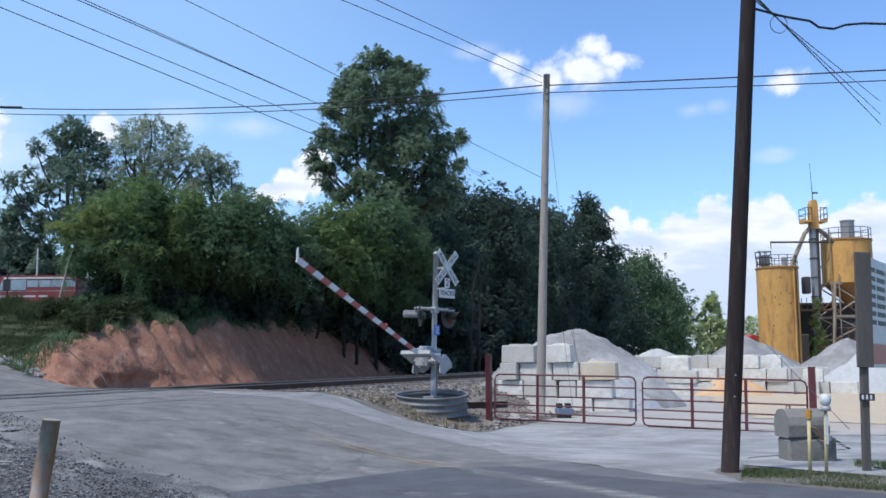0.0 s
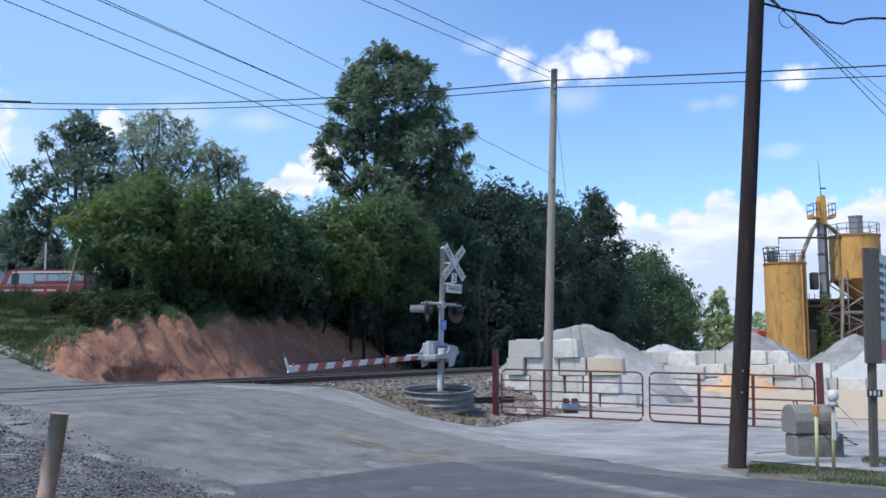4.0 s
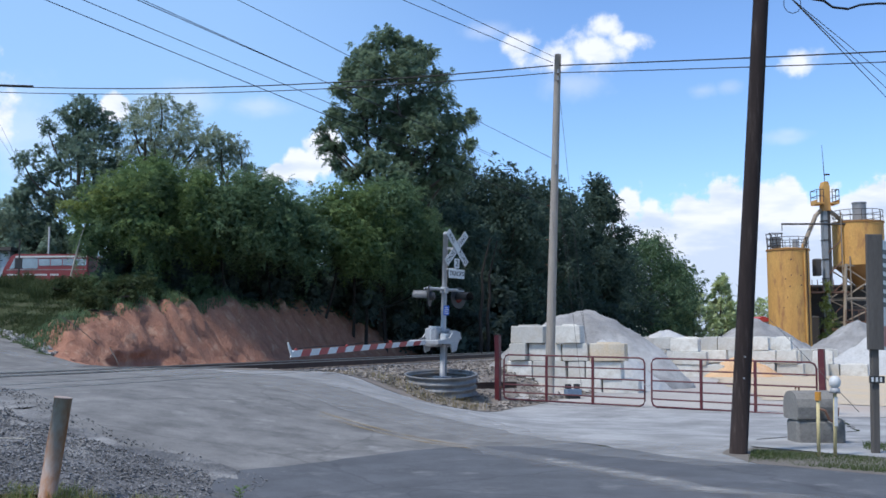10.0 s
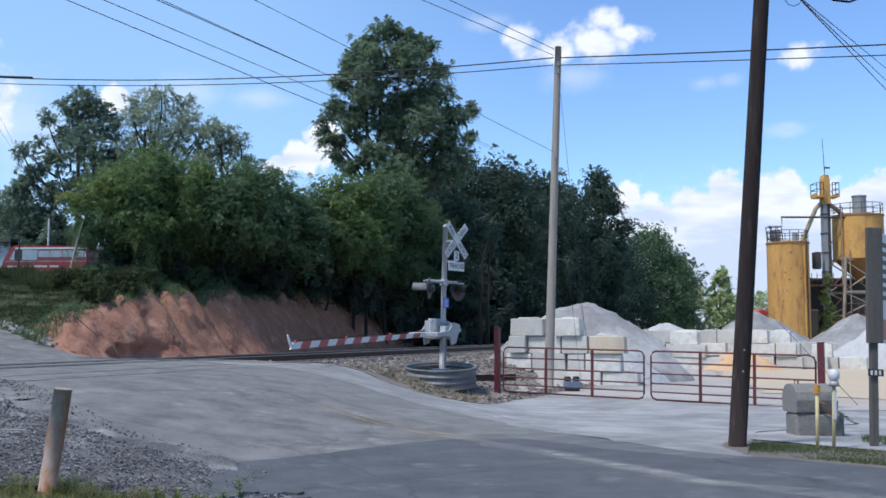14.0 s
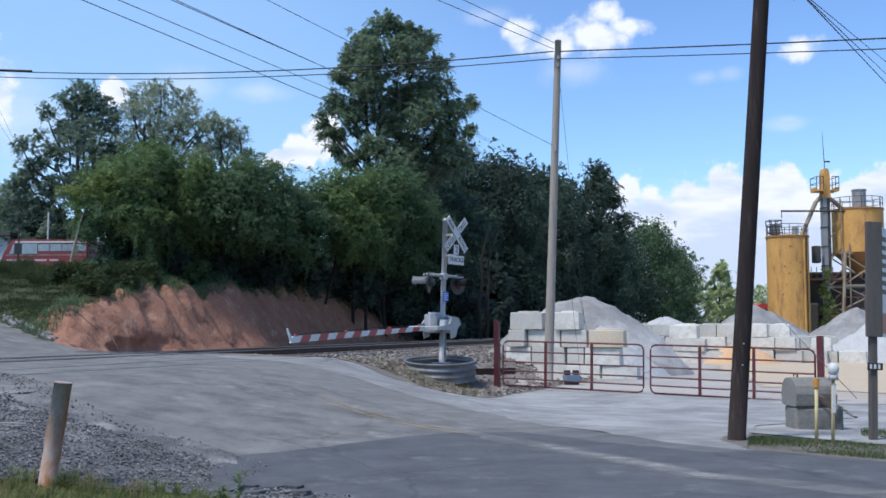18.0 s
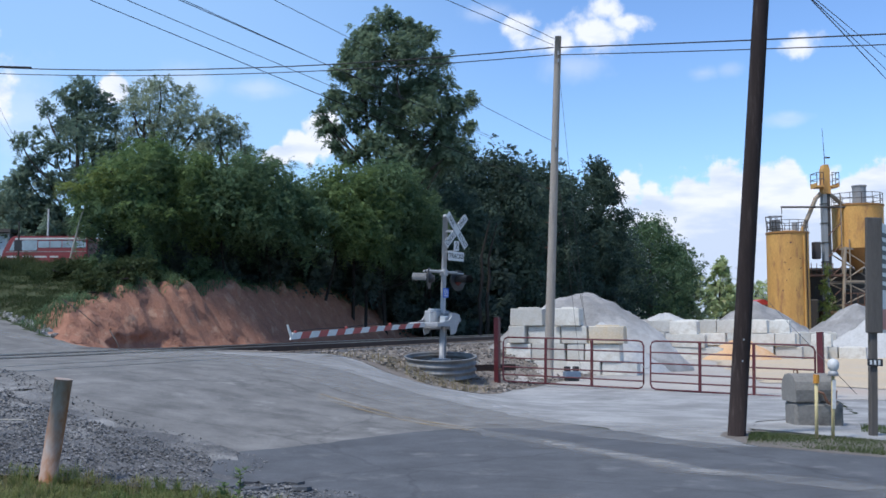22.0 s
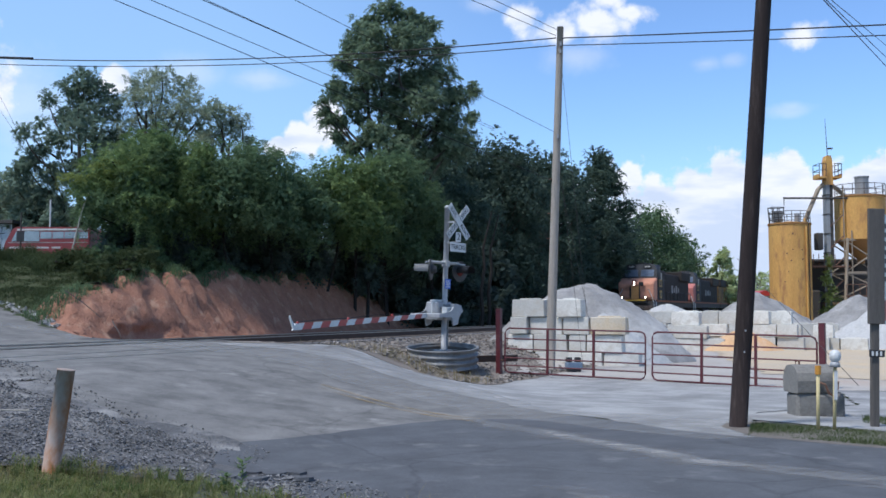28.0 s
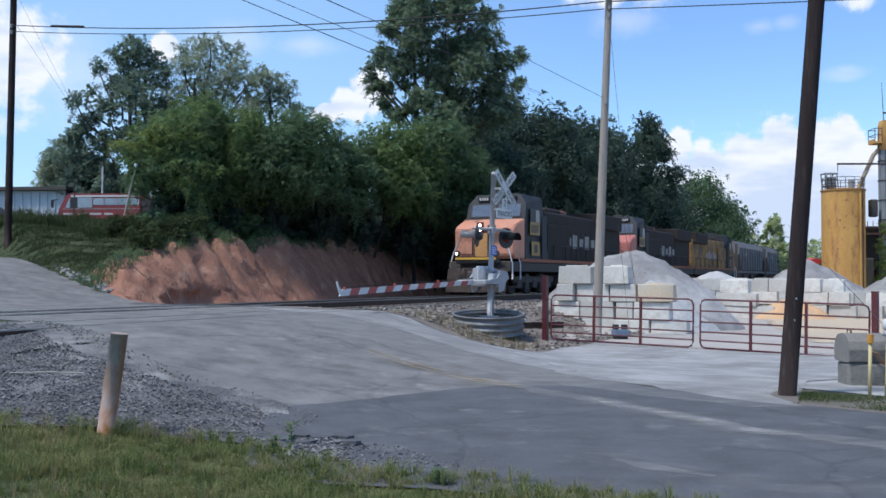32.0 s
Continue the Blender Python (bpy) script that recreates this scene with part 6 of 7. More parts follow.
CROWN_LOW = [(3.2, 0.3, 13.2, 0.8), (4.1, 0.8, 13.6, 0.4), (-3.9, 0.1, 12.9, 0.3), (-3, 0.5, 11.8, 0.5), (-3.1, 0.4, 11, 0.5), (-0.8, -1, 11, 0.8), (0.8, 0.6, 11.2, 1), (2.7, 0.2, 11.7, 1), (4, -0.4, 11.9, 0.5), (0.2, -1, 10, 1), (1.7, 0.8, 9.9, 1.1), (3.2, -0.1, 10.5, 1), (-2.5, 0.3, 10.4, 0.6), (-3.6, 0.3, 12, 0.5), (-2, 0.3, 12, 0.5), (-3.8, 0.3, 12.5, 0.4), (-1.7, 0.3, 10.7, 0.5)]
tree(-2.6, 52, 15.8 - HZ, 7.6, M["leaf_tall"], "tall dark green broadleaf tree with gaps in its crown", 0.5, 90000, 0.115, fill=0.2, lumps=0, trunks=3, frond=3.2, tops=[(a, b, c - HZ, d) for a, b, c, d in CROWN_TOP + CROWN_LOW])
BLUE_CROWN = [(-0.0, 0.2, 15.3, 0.8), (-0.8, 0.5, 14.7, 0.8), (0.9, 0.6, 14.7, 0.8), (-0.3, 0.9, 13.5, 1.1), (1.4, 0.5, 13.5, 0.9), (-1.3, 0.8, 13.2, 0.7), (0.6, -0.9, 12.2, 1.2), (-1.3, -0.1, 11.7, 0.9), (-0.4, 0.9, 10.3, 1.1), (1.6, 0.3, 11.5, 0.9), (-2.7, 0.8, 12.8, 0.4), (-3.0, -0.8, 12.0, 0.6), (-2.5, -0.1, 10.9, 0.7), (-3.0, -0.5, 10.0, 0.7), (-1.7, 0.1, 9.5, 0.9), (-2.0, 0.1, 14.0, 0.5), (1.9, -1.0, 10.3, 1.1), (-3.5, -0.6, 8.8, 0.9), (0.5, -0.4, 9.3, 1.2)]
LZ = height(-21.4, 57)
tree(-21.4, 57, 15.2 - LZ, 5, M["leaf_blue"], "slender blue-green tree rising behind the bushes", 0.4, 46000, 0.115, lumps=0, trunks=2, tops=[(a, b, c - LZ, d) for a, b, c, d in BLUE_CROWN], frond=3.2, broad=0.32, fill=0.12, droop=0.25)
GREY_CROWN = [(-1.6, 0.8, 15.1, 0.7), (-0.8, 0.5, 15.6, 0.7), (0.4, -0.7, 15.7, 0.6), (1.4, 0.6, 15.2, 0.7), (2.2, -0.7, 14.3, 0.6), (-1.3, 0.2, 14.1, 0.9), (0.2, -0.7, 14.3, 1.0), (1.8, -1.0, 13.4, 0.9), (-0.8, 0.7, 12.9, 1.1), (0.9, -0.6, 12.8, 1.0), (-1.7, -0.6, 12.0, 1.0), (0.1, 1.0, 11.7, 1.1), (2.1, 0.7, 12.0, 0.9), (2.8, -0.4, 13.1, 0.5), (3.0, 0.9, 14.4, 0.3)]
LZ = height(-17.2, 58)
tree(-17.2, 58, 15.5 - LZ, 5, M["leaf_grey"], "pale grey-green tree with an airy crown behind the bushes", 0.4, 36000, 0.105, lumps=0, trunks=2, tops=[(a, b, c - LZ, d) for a, b, c, d in GREY_CROWN], frond=4.0, broad=0.26, fill=0.05, droop=0.3)
SMALL_CROWN = [(-0.3, 0.1, 13.2, 0.8), (0.5, 0.4, 12.8, 0.6), (-0.9, -0.6, 13.1, 0.6), (-0.0, 0.9, 12.2, 0.9), (-1.0, 0.4, 12.0, 0.9), (0.9, 0.9, 11.6, 0.4), (1.4, 0.8, 11.2, 0.5), (0.8, -0.4, 10.7, 0.7), (-1.6, -0.3, 11.3, 0.8)]
LZ = height(-12.6, 57)
tree(-12.6, 57, 13.2 - LZ, 5, M["leaf_grey"], "small grey-green tree with an airy crown behind the bushes", 0.4, 16000, 0.105, lumps=0, trunks=2, tops=[(a, b, c - LZ, d) for a, b, c, d in SMALL_CROWN], frond=4.0, broad=0.26, fill=0.06, droop=0.3)
grove([(-26.6, 60, 9.6, 5, "leaf_grey"), (-14.8, 47, 10.2, 6.0, "leaf_bright"), (-29, 66, 9.2, 5, "leaf_grey"), (-23.4, 57, 8.4, 4.4, "leaf_blue")],
      "grey-green tree among the bushes on the hill", 0.3, 30000, 0.12, lumps=30, fat=1.0, fill=0.2)
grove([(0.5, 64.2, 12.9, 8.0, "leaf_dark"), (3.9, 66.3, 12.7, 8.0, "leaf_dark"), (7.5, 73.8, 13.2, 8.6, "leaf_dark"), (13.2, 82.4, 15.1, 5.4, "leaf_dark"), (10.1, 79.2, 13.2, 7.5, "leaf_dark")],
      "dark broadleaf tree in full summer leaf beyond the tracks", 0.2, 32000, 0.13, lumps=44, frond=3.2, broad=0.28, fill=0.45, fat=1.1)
grove([(18.2, 104.5, 11.7, 9.9, "leaf_dark"), (23.7, 111.7, 13.0, 10.3, "leaf"), (27.7, 118.6, 10.8, 8.6, "leaf"), (15.4, 96.8, 11.4, 8.8, "leaf_dark")],
      "rounded broadleaf tree beyond the tracks", 0.08, 26000, 0.15, lumps=48, frond=2.6, broad=0.34, fill=0.5, fat=1.15)
grove([(-13.2, 40.4, 7.5, 4.4, "leaf"), (-11.6, 40.4, 8.5, 5.2, "leaf_bright"), (-9.9, 41.6, 7.9, 5.2, "leaf"), (-7.9, 43.6, 7.4, 5, "leaf"), (-6.0, 45.6, 8.2, 5.2, "leaf_bright"), (-4.1, 48.4, 9.2, 5.2, "leaf"), (-2.3, 50.5, 8.9, 5.5, "leaf"), (-0.6, 54, 8.6, 5.5, "leaf_dark")],
      "dense leafy bush overhanging the clay bank", 0.45, 38000, 0.105, fill=0.2, trunks=2, lumps=22, name="bush", over=1.2, fat=1.05, frond=4.8, broad=0.24, droop=0.6)
# the dark leaf colour carries the shade below the overhanging bushes
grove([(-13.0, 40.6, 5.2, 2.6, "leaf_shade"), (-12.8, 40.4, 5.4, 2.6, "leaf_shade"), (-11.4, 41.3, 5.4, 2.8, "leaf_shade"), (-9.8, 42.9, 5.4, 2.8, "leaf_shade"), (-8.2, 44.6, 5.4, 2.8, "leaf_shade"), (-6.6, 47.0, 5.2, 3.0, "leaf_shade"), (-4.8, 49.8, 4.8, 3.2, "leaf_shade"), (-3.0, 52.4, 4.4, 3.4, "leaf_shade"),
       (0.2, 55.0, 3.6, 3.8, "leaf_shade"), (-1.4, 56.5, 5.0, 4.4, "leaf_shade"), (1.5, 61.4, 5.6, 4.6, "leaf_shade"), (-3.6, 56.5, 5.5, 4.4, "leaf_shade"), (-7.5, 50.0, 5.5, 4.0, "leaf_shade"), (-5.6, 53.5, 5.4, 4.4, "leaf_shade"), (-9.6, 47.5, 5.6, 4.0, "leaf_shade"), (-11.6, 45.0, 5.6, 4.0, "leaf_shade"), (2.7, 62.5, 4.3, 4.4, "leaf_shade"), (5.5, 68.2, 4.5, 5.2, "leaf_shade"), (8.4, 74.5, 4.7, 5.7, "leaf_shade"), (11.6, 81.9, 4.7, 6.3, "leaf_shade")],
      "undergrowth along the railway, its shade put into a dark leaf colour", 0.05, 5000, 0.22, trunks=2, lumps=16, name="bush")
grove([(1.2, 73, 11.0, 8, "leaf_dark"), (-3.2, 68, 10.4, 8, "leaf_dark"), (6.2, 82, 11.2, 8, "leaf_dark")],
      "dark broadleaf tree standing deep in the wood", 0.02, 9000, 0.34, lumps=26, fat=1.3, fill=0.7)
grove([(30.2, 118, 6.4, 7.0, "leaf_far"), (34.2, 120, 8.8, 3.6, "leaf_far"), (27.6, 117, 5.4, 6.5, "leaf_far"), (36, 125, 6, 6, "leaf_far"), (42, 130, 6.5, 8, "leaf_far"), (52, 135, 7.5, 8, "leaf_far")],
      "pale green tree far down the line, leaf colour lightened", 0.12, 6000, 0.26, fill=0.1, lumps=20, frond=2.6, broad=0.36)
grove([(*from_sa(-7.4, a), height(*from_sa(-7.4, a)) + h, w, lf) for a, h, w, lf in ((26.6, 0.7, 1.5, "hill_grass"), (28.0, 0.9, 1.7, "hill_grass"), (29.4, 0.9, 1.8, "hill_grass"))]
      + [(*from_sa(-8.3, a), height(*from_sa(-8.3, a)) + h, w, lf) for a, h, w, lf in ((31.0, 0.9, 1.8, "leaf"), (33.0, 0.9, 1.8, "leaf"), (35.2, 0.9, 1.8, "leaf"), (38, 0.9, 2.0, "leaf"))]
      + [(*from_sa(-10.5, a), height(*from_sa(-10.5, a)) + h, w, lf) for a, h, w, lf in ((28.9, 0.7, 1.8, "hill_grass"), (30.2, 0.8, 2.0, "leaf"), (32.0, 0.8, 2.0, "leaf"))],
      "low scrubby growth along the top of the clay bank", 0.05, 5500, 0.085, trunks=2, lumps=12, name="bush", frond=4.5, broad=0.2)

vine = thing("climbing_vine", pose(35.4, 90.3, 0), "yellow-green vine climbing the elevator leg", "vine")
part("stem", tubebm([(0, 0, 0), (0.2, 0, 2.0), (-0.1, 0, 4.2), (0.1, 0, 6.4)], [0.05, 0.04, 0.03, 0.015], 6), M["bark"], vine)
part("leaves", quads_mesh("leaves", leaf_cloud([((0.1, -0.1, 1.2), (0.8, 0.4, 1.2)), ((0.2, -0.1, 3.0), (0.6, 0.35, 1.1)), ((0.0, -0.1, 4.6), (0.55, 0.3, 0.9)), ((0.1, -0.1, 5.9), (0.35, 0.25, 0.7))], 2500, 0.17, fill=0.1), M["leaf_yellow"]), None, vine)

# ---- train ----
HEAD = math.degrees(math.atan2(-E_Y, -E_X))
RAIL_Z = 0.83


def wheelset(parent, x, r=0.5):
    for y in (-0.76, 0.76):
        part("wheel", lathe(bmesh.new(), [(0.0, -0.06), (r + 0.03, -0.06), (r + 0.03, -0.03), (r, -0.02), (r, 0.07), (0.0, 0.07)], 20, Matrix.Translation((x, y, r)) @ pose(0, 0, 0, 90 if y < 0 else -90)), M["dark_steel"], parent)
    part("axle", rodbm((x, -0.75, r), (x, 0.75, r), 0.09, seg=8), M["dark_steel"], parent)


def bogie(t, xc, axles):
    for x in axles:
        wheelset(t, xc + x)
    for y in (-1, 1):
        bm = boxbm(axles[0] - 0.7, axles[-1] + 0.7, -0.1, 0.1, 0.55, 0.85, bevel=0.04)
        for x in axles:
            box(bm, x - 0.28, x + 0.28, -0.14, 0.14, 0.3, 0.72, bevel=0.04)
        for k in range(len(axles) - 1):
            xm = (axles[k] + axles[k + 1]) / 2
            box(bm, xm - 0.22, xm + 0.22, -0.16, 0.12, 0.22, 0.95, bevel=0.03)
        part("bogie_frame", bm, M["dark_steel"], t).location = (xc, y * 1.1, 0)


def locomotive(nose, side, label, lit, cab_panel):
    """Front at x = 0, rails at z = 0, runs towards +x."""
    t = thing("locomotive", Matrix.Identity(4), label, "locomotive", "locomotives")
    L = 18.3
    part("frame", boxbm(-L, -0.5, -1.5, 1.5, 1.05, 1.5, bevel=0.03), M["dark_steel"], t)
    part("side_sill", boxbm(-L, -1.6, -1.56, -1.502, 1.3, 1.44), M["sill_red"], t, "thin faded orange sill stripe")
    part("side_sill", boxbm(-L, -1.6, 1.502, 1.56, 1.3, 1.44), M["sill_red"], t)
    part("anticlimber", boxbm(-0.5, -0.05, -1.0, 1.0, 1.2, 1.42, bevel=0.04), M["dark_steel"], t)
    part("front_sill", boxbm(-0.06, 0.02, -0.98, 0.98, 1.36, 1.46, bevel=0.01), M["sill_yellow"], t, "yellow front walkway edge")
    # plow
    bm = bmesh.new()
    lo = [bm.verts.new((0.28 - abs(y) * 0.18, y, 0.13)) for y in (-1.45, -0.7, 0, 0.7, 1.45)]
    hi = [bm.verts.new((-0.1 - abs(y) * 0.12, y, 1.2)) for y in (-1.45, -0.7, 0, 0.7, 1.45)]
    for k in range(4):
        bm.faces.new((lo[k], lo[k + 1], hi[k + 1], hi[k]))
    bmesh.ops.solidify(bm, geom=bm.faces[:], thickness=0.04)
    part("plow", bm, M["plow"], t, "dirty brown snow plow")
    part("coupler", boxbm(-0.4, 0.55, -0.16, 0.16, 0.78, 1.05, bevel=0.05), M["dark_steel"], t)
    for y in (-0.75, -0.55, 0.55, 0.75):
        part("air_hose", tubebm([(0.02, y, 1.15), (0.12, y, 0.95), (0.1, y * 0.95, 0.6), (0.02, y * 0.9, 0.5)], 0.03, 6), M["black"], t)
    # wide nose: front face leans back, roof of the nose slopes up to the windscreen
    out = [(-0.95, 1.43), (-0.78, 1.6), (-0.72, 2.75), (-0.95, 3.0), (-2.15, 3.28), (-2.15, 1.43)]
    bm = prism(bmesh.new(), out, -1.5, 1.5, SIDE)
    for v in bm.verts:
        if v.co.x > -1.2 and abs(v.co.y) > 1.3:
            v.co.x -= 0.18
            v.co.y *= 0.965
            if v.co.z > 2.9:
                v.co.z -= 0.06
    bmesh.ops.bevel(bm, geom=bm.edges[:], offset=0.05, segments=2, affect="EDGES")
    part("nose", bm, nose, t)
    part("nose_door", boxbm(-0.735, -0.70, -0.34, 0.28, 1.5, 2.56, bevel=0.012), M["door_yellow"] if lit else nose, t, "dull yellow nose door")
    part("door_seam", boxbm(-0.72, -0.69, -0.37, -0.341, 1.48, 2.58), M["black"], t)
    part("door_seam", boxbm(-0.72, -0.69, 0.281, 0.31, 1.48, 2.58), M["black"], t)
    for y in (-0.42, 0.36):
        part("grab_rail", tubebm([(-0.68, y, 1.6), (-0.64, y, 1.65), (-0.64, y, 2.5), (-0.68, y, 2.55)], 0.045, 6), M["black"], t)
    part("light_box", boxbm(-0.75, -0.66, -0.25, 0.09, 2.58, 3.06, bevel=0.02), M["light_box"], t, "dark red headlight housing")
    for z in (2.71, 2.92):
        part("headlight", lathe(bmesh.new(), [(0.062, 0.0), (0.062, 0.02), (0.0, 0.03)], 16, Matrix.Translation((-0.659, -0.08, z)) @ pose(0, 0, 0, 0, 90)), M["lamp"] if lit else M["window"], t, "headlight")
    part("nose_emblem", boxbm(-0.76, -0.69, 0.28, 0.66, 2.58, 2.92, bevel=0.01), M["black"], t)
    for y in (-0.95, 0.95):
        part("ditch_light", lathe(bmesh.new(), [(0.14, -0.1), (0.14, 0.02), (0.1, 0.025), (0.0, 0.035)], 16, Matrix.Translation((-0.1, y, 1.64)) @ pose(0, 0, 0, 0, 90)), M["black"], t, "ditch light")
        part("ditch_lens", lathe(bmesh.new(), [(0.065, 0.0), (0.0, 0.015)], 16, Matrix.Translation((-0.063, y, 1.64)) @ pose(0, 0, 0, 0, 90)), M["lamp"] if lit else M["window"], t, "lit lens")
    # cab
    cab = [(-2.15, 1.43), (-2.15, 3.3), (-2.42, 4.2), (-2.6, 4.64), (-5.2, 4.64), (-5.2, 1.43)]
    bm = prism(bmesh.new(), cab, -1.52, 1.52, SIDE)
    for v in bm.verts:
        if v.co.z > 4.5:
            v.co.y *= 0.74
        elif v.co.z > 4.1:
            v.co.y *= 0.96
    bmesh.ops.bevel(bm, geom=bm.edges[:], offset=0.03, segments=1, affect="EDGES")
    part("cab", bm, M["loco_grey"], t, "sooty grey cab")
    tilt = math.degrees(math.atan2(0.27, 0.82))
    for y0, y1 in ((-1.2, -0.12), (0.12, 1.2)):
        f = part("window_frame", boxbm(-0.01, 0.02, y0 - 0.05, y1 + 0.05, -0.05, 0.63, bevel=0.01), M["black"], t)
        f.matrix_basis = pose(-2.23, 0, 3.6, 0, -tilt, 0)
        part("windscreen", boxbm(0.021, 0.027, y0, y1, 0.0, 0.58), M["window"], f, "pale sky-lit windscreen")
    for y0, y1 in ((-0.95, -0.35), (0.35, 0.95)):
        nb_ = part("number_board", boxbm(-2.52, -2.38, y0, y1, 4.32, 4.56, bevel=0.01), M["black"], t, "black number board")
        for k in range(4):
            part("text_bar", boxbm(-2.378, -2.374, y0 + 0.08 + 0.12 * k, y0 + 0.15 + 0.12 * k, 4.37, 4.5), M["lettering"], nb_)
    for sy in (-1, 1):
        part("cab_window", boxbm(-4.0, -2.75, sy * 1.525 - 0.012, sy * 1.525 + 0.012, 3.3, 3.98), M["black"], t)
        part("window_pane", boxbm(-3.85, -3.4, sy * 1.532 - 0.012, sy * 1.532 + 0.012, 3.36, 3.92), M["cab_pale"], t, "open cab window")
        part("cab_door", boxbm(-4.85, -4.25, sy * 1.525 - 0.01, sy * 1.525 + 0.01, 1.6, 3.7), M["loco_grey"], t)
        p = part("cab_panel", boxbm(-3.9, -2.7, sy * 1.528 - 0.012, sy * 1.528 + 0.012, 2.55, 3.15), cab_panel, t, "yellow panel with cab number")
        for k in range(4):
            part("text_bar", boxbm(-3.7 + 0.24 * k, -3.55 + 0.24 * k, sy * 1.544 - 0.002, sy * 1.544 + 0.002, 2.66, 3.03), M["black"], p)
        p = part("cab_panel", boxbm(-3.9, -2.9, sy * 1.528 - 0.012, sy * 1.528 + 0.012, 1.6, 2.25), cab_panel, t, "yellow panel with an emblem")
        part("emblem", boxbm(-3.6, -3.2, sy * 1.544 - 0.002, sy * 1.544 + 0.002, 1.72, 2.12), M["black"], p)
        # steps and front hand rails
        for z in (0.35, 0.7, 1.05):
            part("step", boxbm(-1.5, -0.75, sy * 1.28 - 0.2, sy * 1.28 + 0.2, z, z + 0.05), M["dark_steel"], t)
        for x in (-0.62, -1.55):
            part("hand_rail", tubebm([(x, sy * 1.52, 0.5), (x, sy * 1.52, 1.2), (x - 0.05, sy * 1.35, 1.75), (x - 0.1, sy * 1.05, 2.35)], 0.036, 6), M["white"], t, "white hand rail", smooth=True)
        # walkway rail along the hood
        for k in range(8):
            part("rail_post", rodbm((-6 - 1.68 * k, sy * 1.48, 1.43), (-6 - 1.68 * k, sy * 1.48, 2.35), 0.02, seg=6), M["loco_grey"], t)
        part("walkway_rail", rodbm((-6, sy * 1.48, 2.35), (-18.0, sy * 1.48, 2.35), 0.02, seg=6), M["loco_grey"], t)
    part("roof_horn", boxbm(-3.6, -3.0, -0.3, 0.3, 4.65, 4.77, bevel=0.03), M["dark_steel"], t)
    part("air_conditioner", boxbm(-4.8, -3.9, -0.5, 0.5, 4.65, 4.8, bevel=0.05), M["loco_grey"], t)
    # hood
    part("hood", boxbm(-13.2, -5.21, -1.25, 1.25, 1.43, 4.0, bevel=0.08), side, t)
    part("rear_hood", boxbm(-18.0, -13.21, -1.25, 1.25, 1.43, 3.8, bevel=0.06), side, t)
    part("radiator", boxbm(-17.6, -13.3, -1.5, 1.5, 3.5, 4.35, bevel=0.06), M["loco_dark"], t, "dark overhanging radiator")
    part("inverter_cabinet", boxbm(-8.5, -5.22, -1.42, -1.21, 1.5, 3.4, bevel=0.04), side, t)
    part("inverter_cabinet", boxbm(-8.5, -5.22, 1.21, 1.42, 1.5, 3.4, bevel=0.04), side, t)
    part("exhaust", boxbm(-10.8, -9.4, -0.5, 0.45, 3.9, 4.35, bevel=0.1), M["exhaust_rust"], t, "rusty exhaust housing")
    part("dynamic_brake", boxbm(-8.3, -6.2, -1.0, 1.0, 3.9, 4.25, bevel=0.08), M["loco_dark"], t)
    for sy in (-1, 1):
        for k in range(9):
            x = -13.05 + 0.8 * k
            part("hood_door", boxbm(x, x + 0.74, sy * 1.257 - 0.012, sy * 1.257 + 0.012, 1.55, 3.2), side, t)
        for k in range(6):
            w = (0.34, 0.4, 0.3, 0.42, 0.36, 0.4)[k]
            x = -13.0 + 0.97 * k
            part("lettering_bar", boxbm(x, x + w + 0.3, sy * 1.272 - 0.003, sy * 1.272 + 0.003, 2.42 - 0.12 * (k % 2), 3.0 - 0.16 * ((k + 1) % 2)), M["lettering_dim"], t, "worn pale lettering bar")
    part("fuel_tank", boxbm(-11.4, -7.2, -1.35, 1.35, 0.3, 1.04, bevel=0.12), M["dark_steel"], t)
    for o in t.children:
        if o.name.split(".")[0] in ("anticlimber", "front_sill", "nose", "nose_door", "door_seam", "grab_rail", "light_box", "headlight", "nose_emblem", "ditch_light", "ditch_lens", "cab_panel", "side_sill", "hand_rail"):
            o.location.z += 0.2
    bogie(t, -4.1, (-1.9, 0, 1.9))
    bogie(t, -14.3, (-1.9, 0, 1.9))
    return t


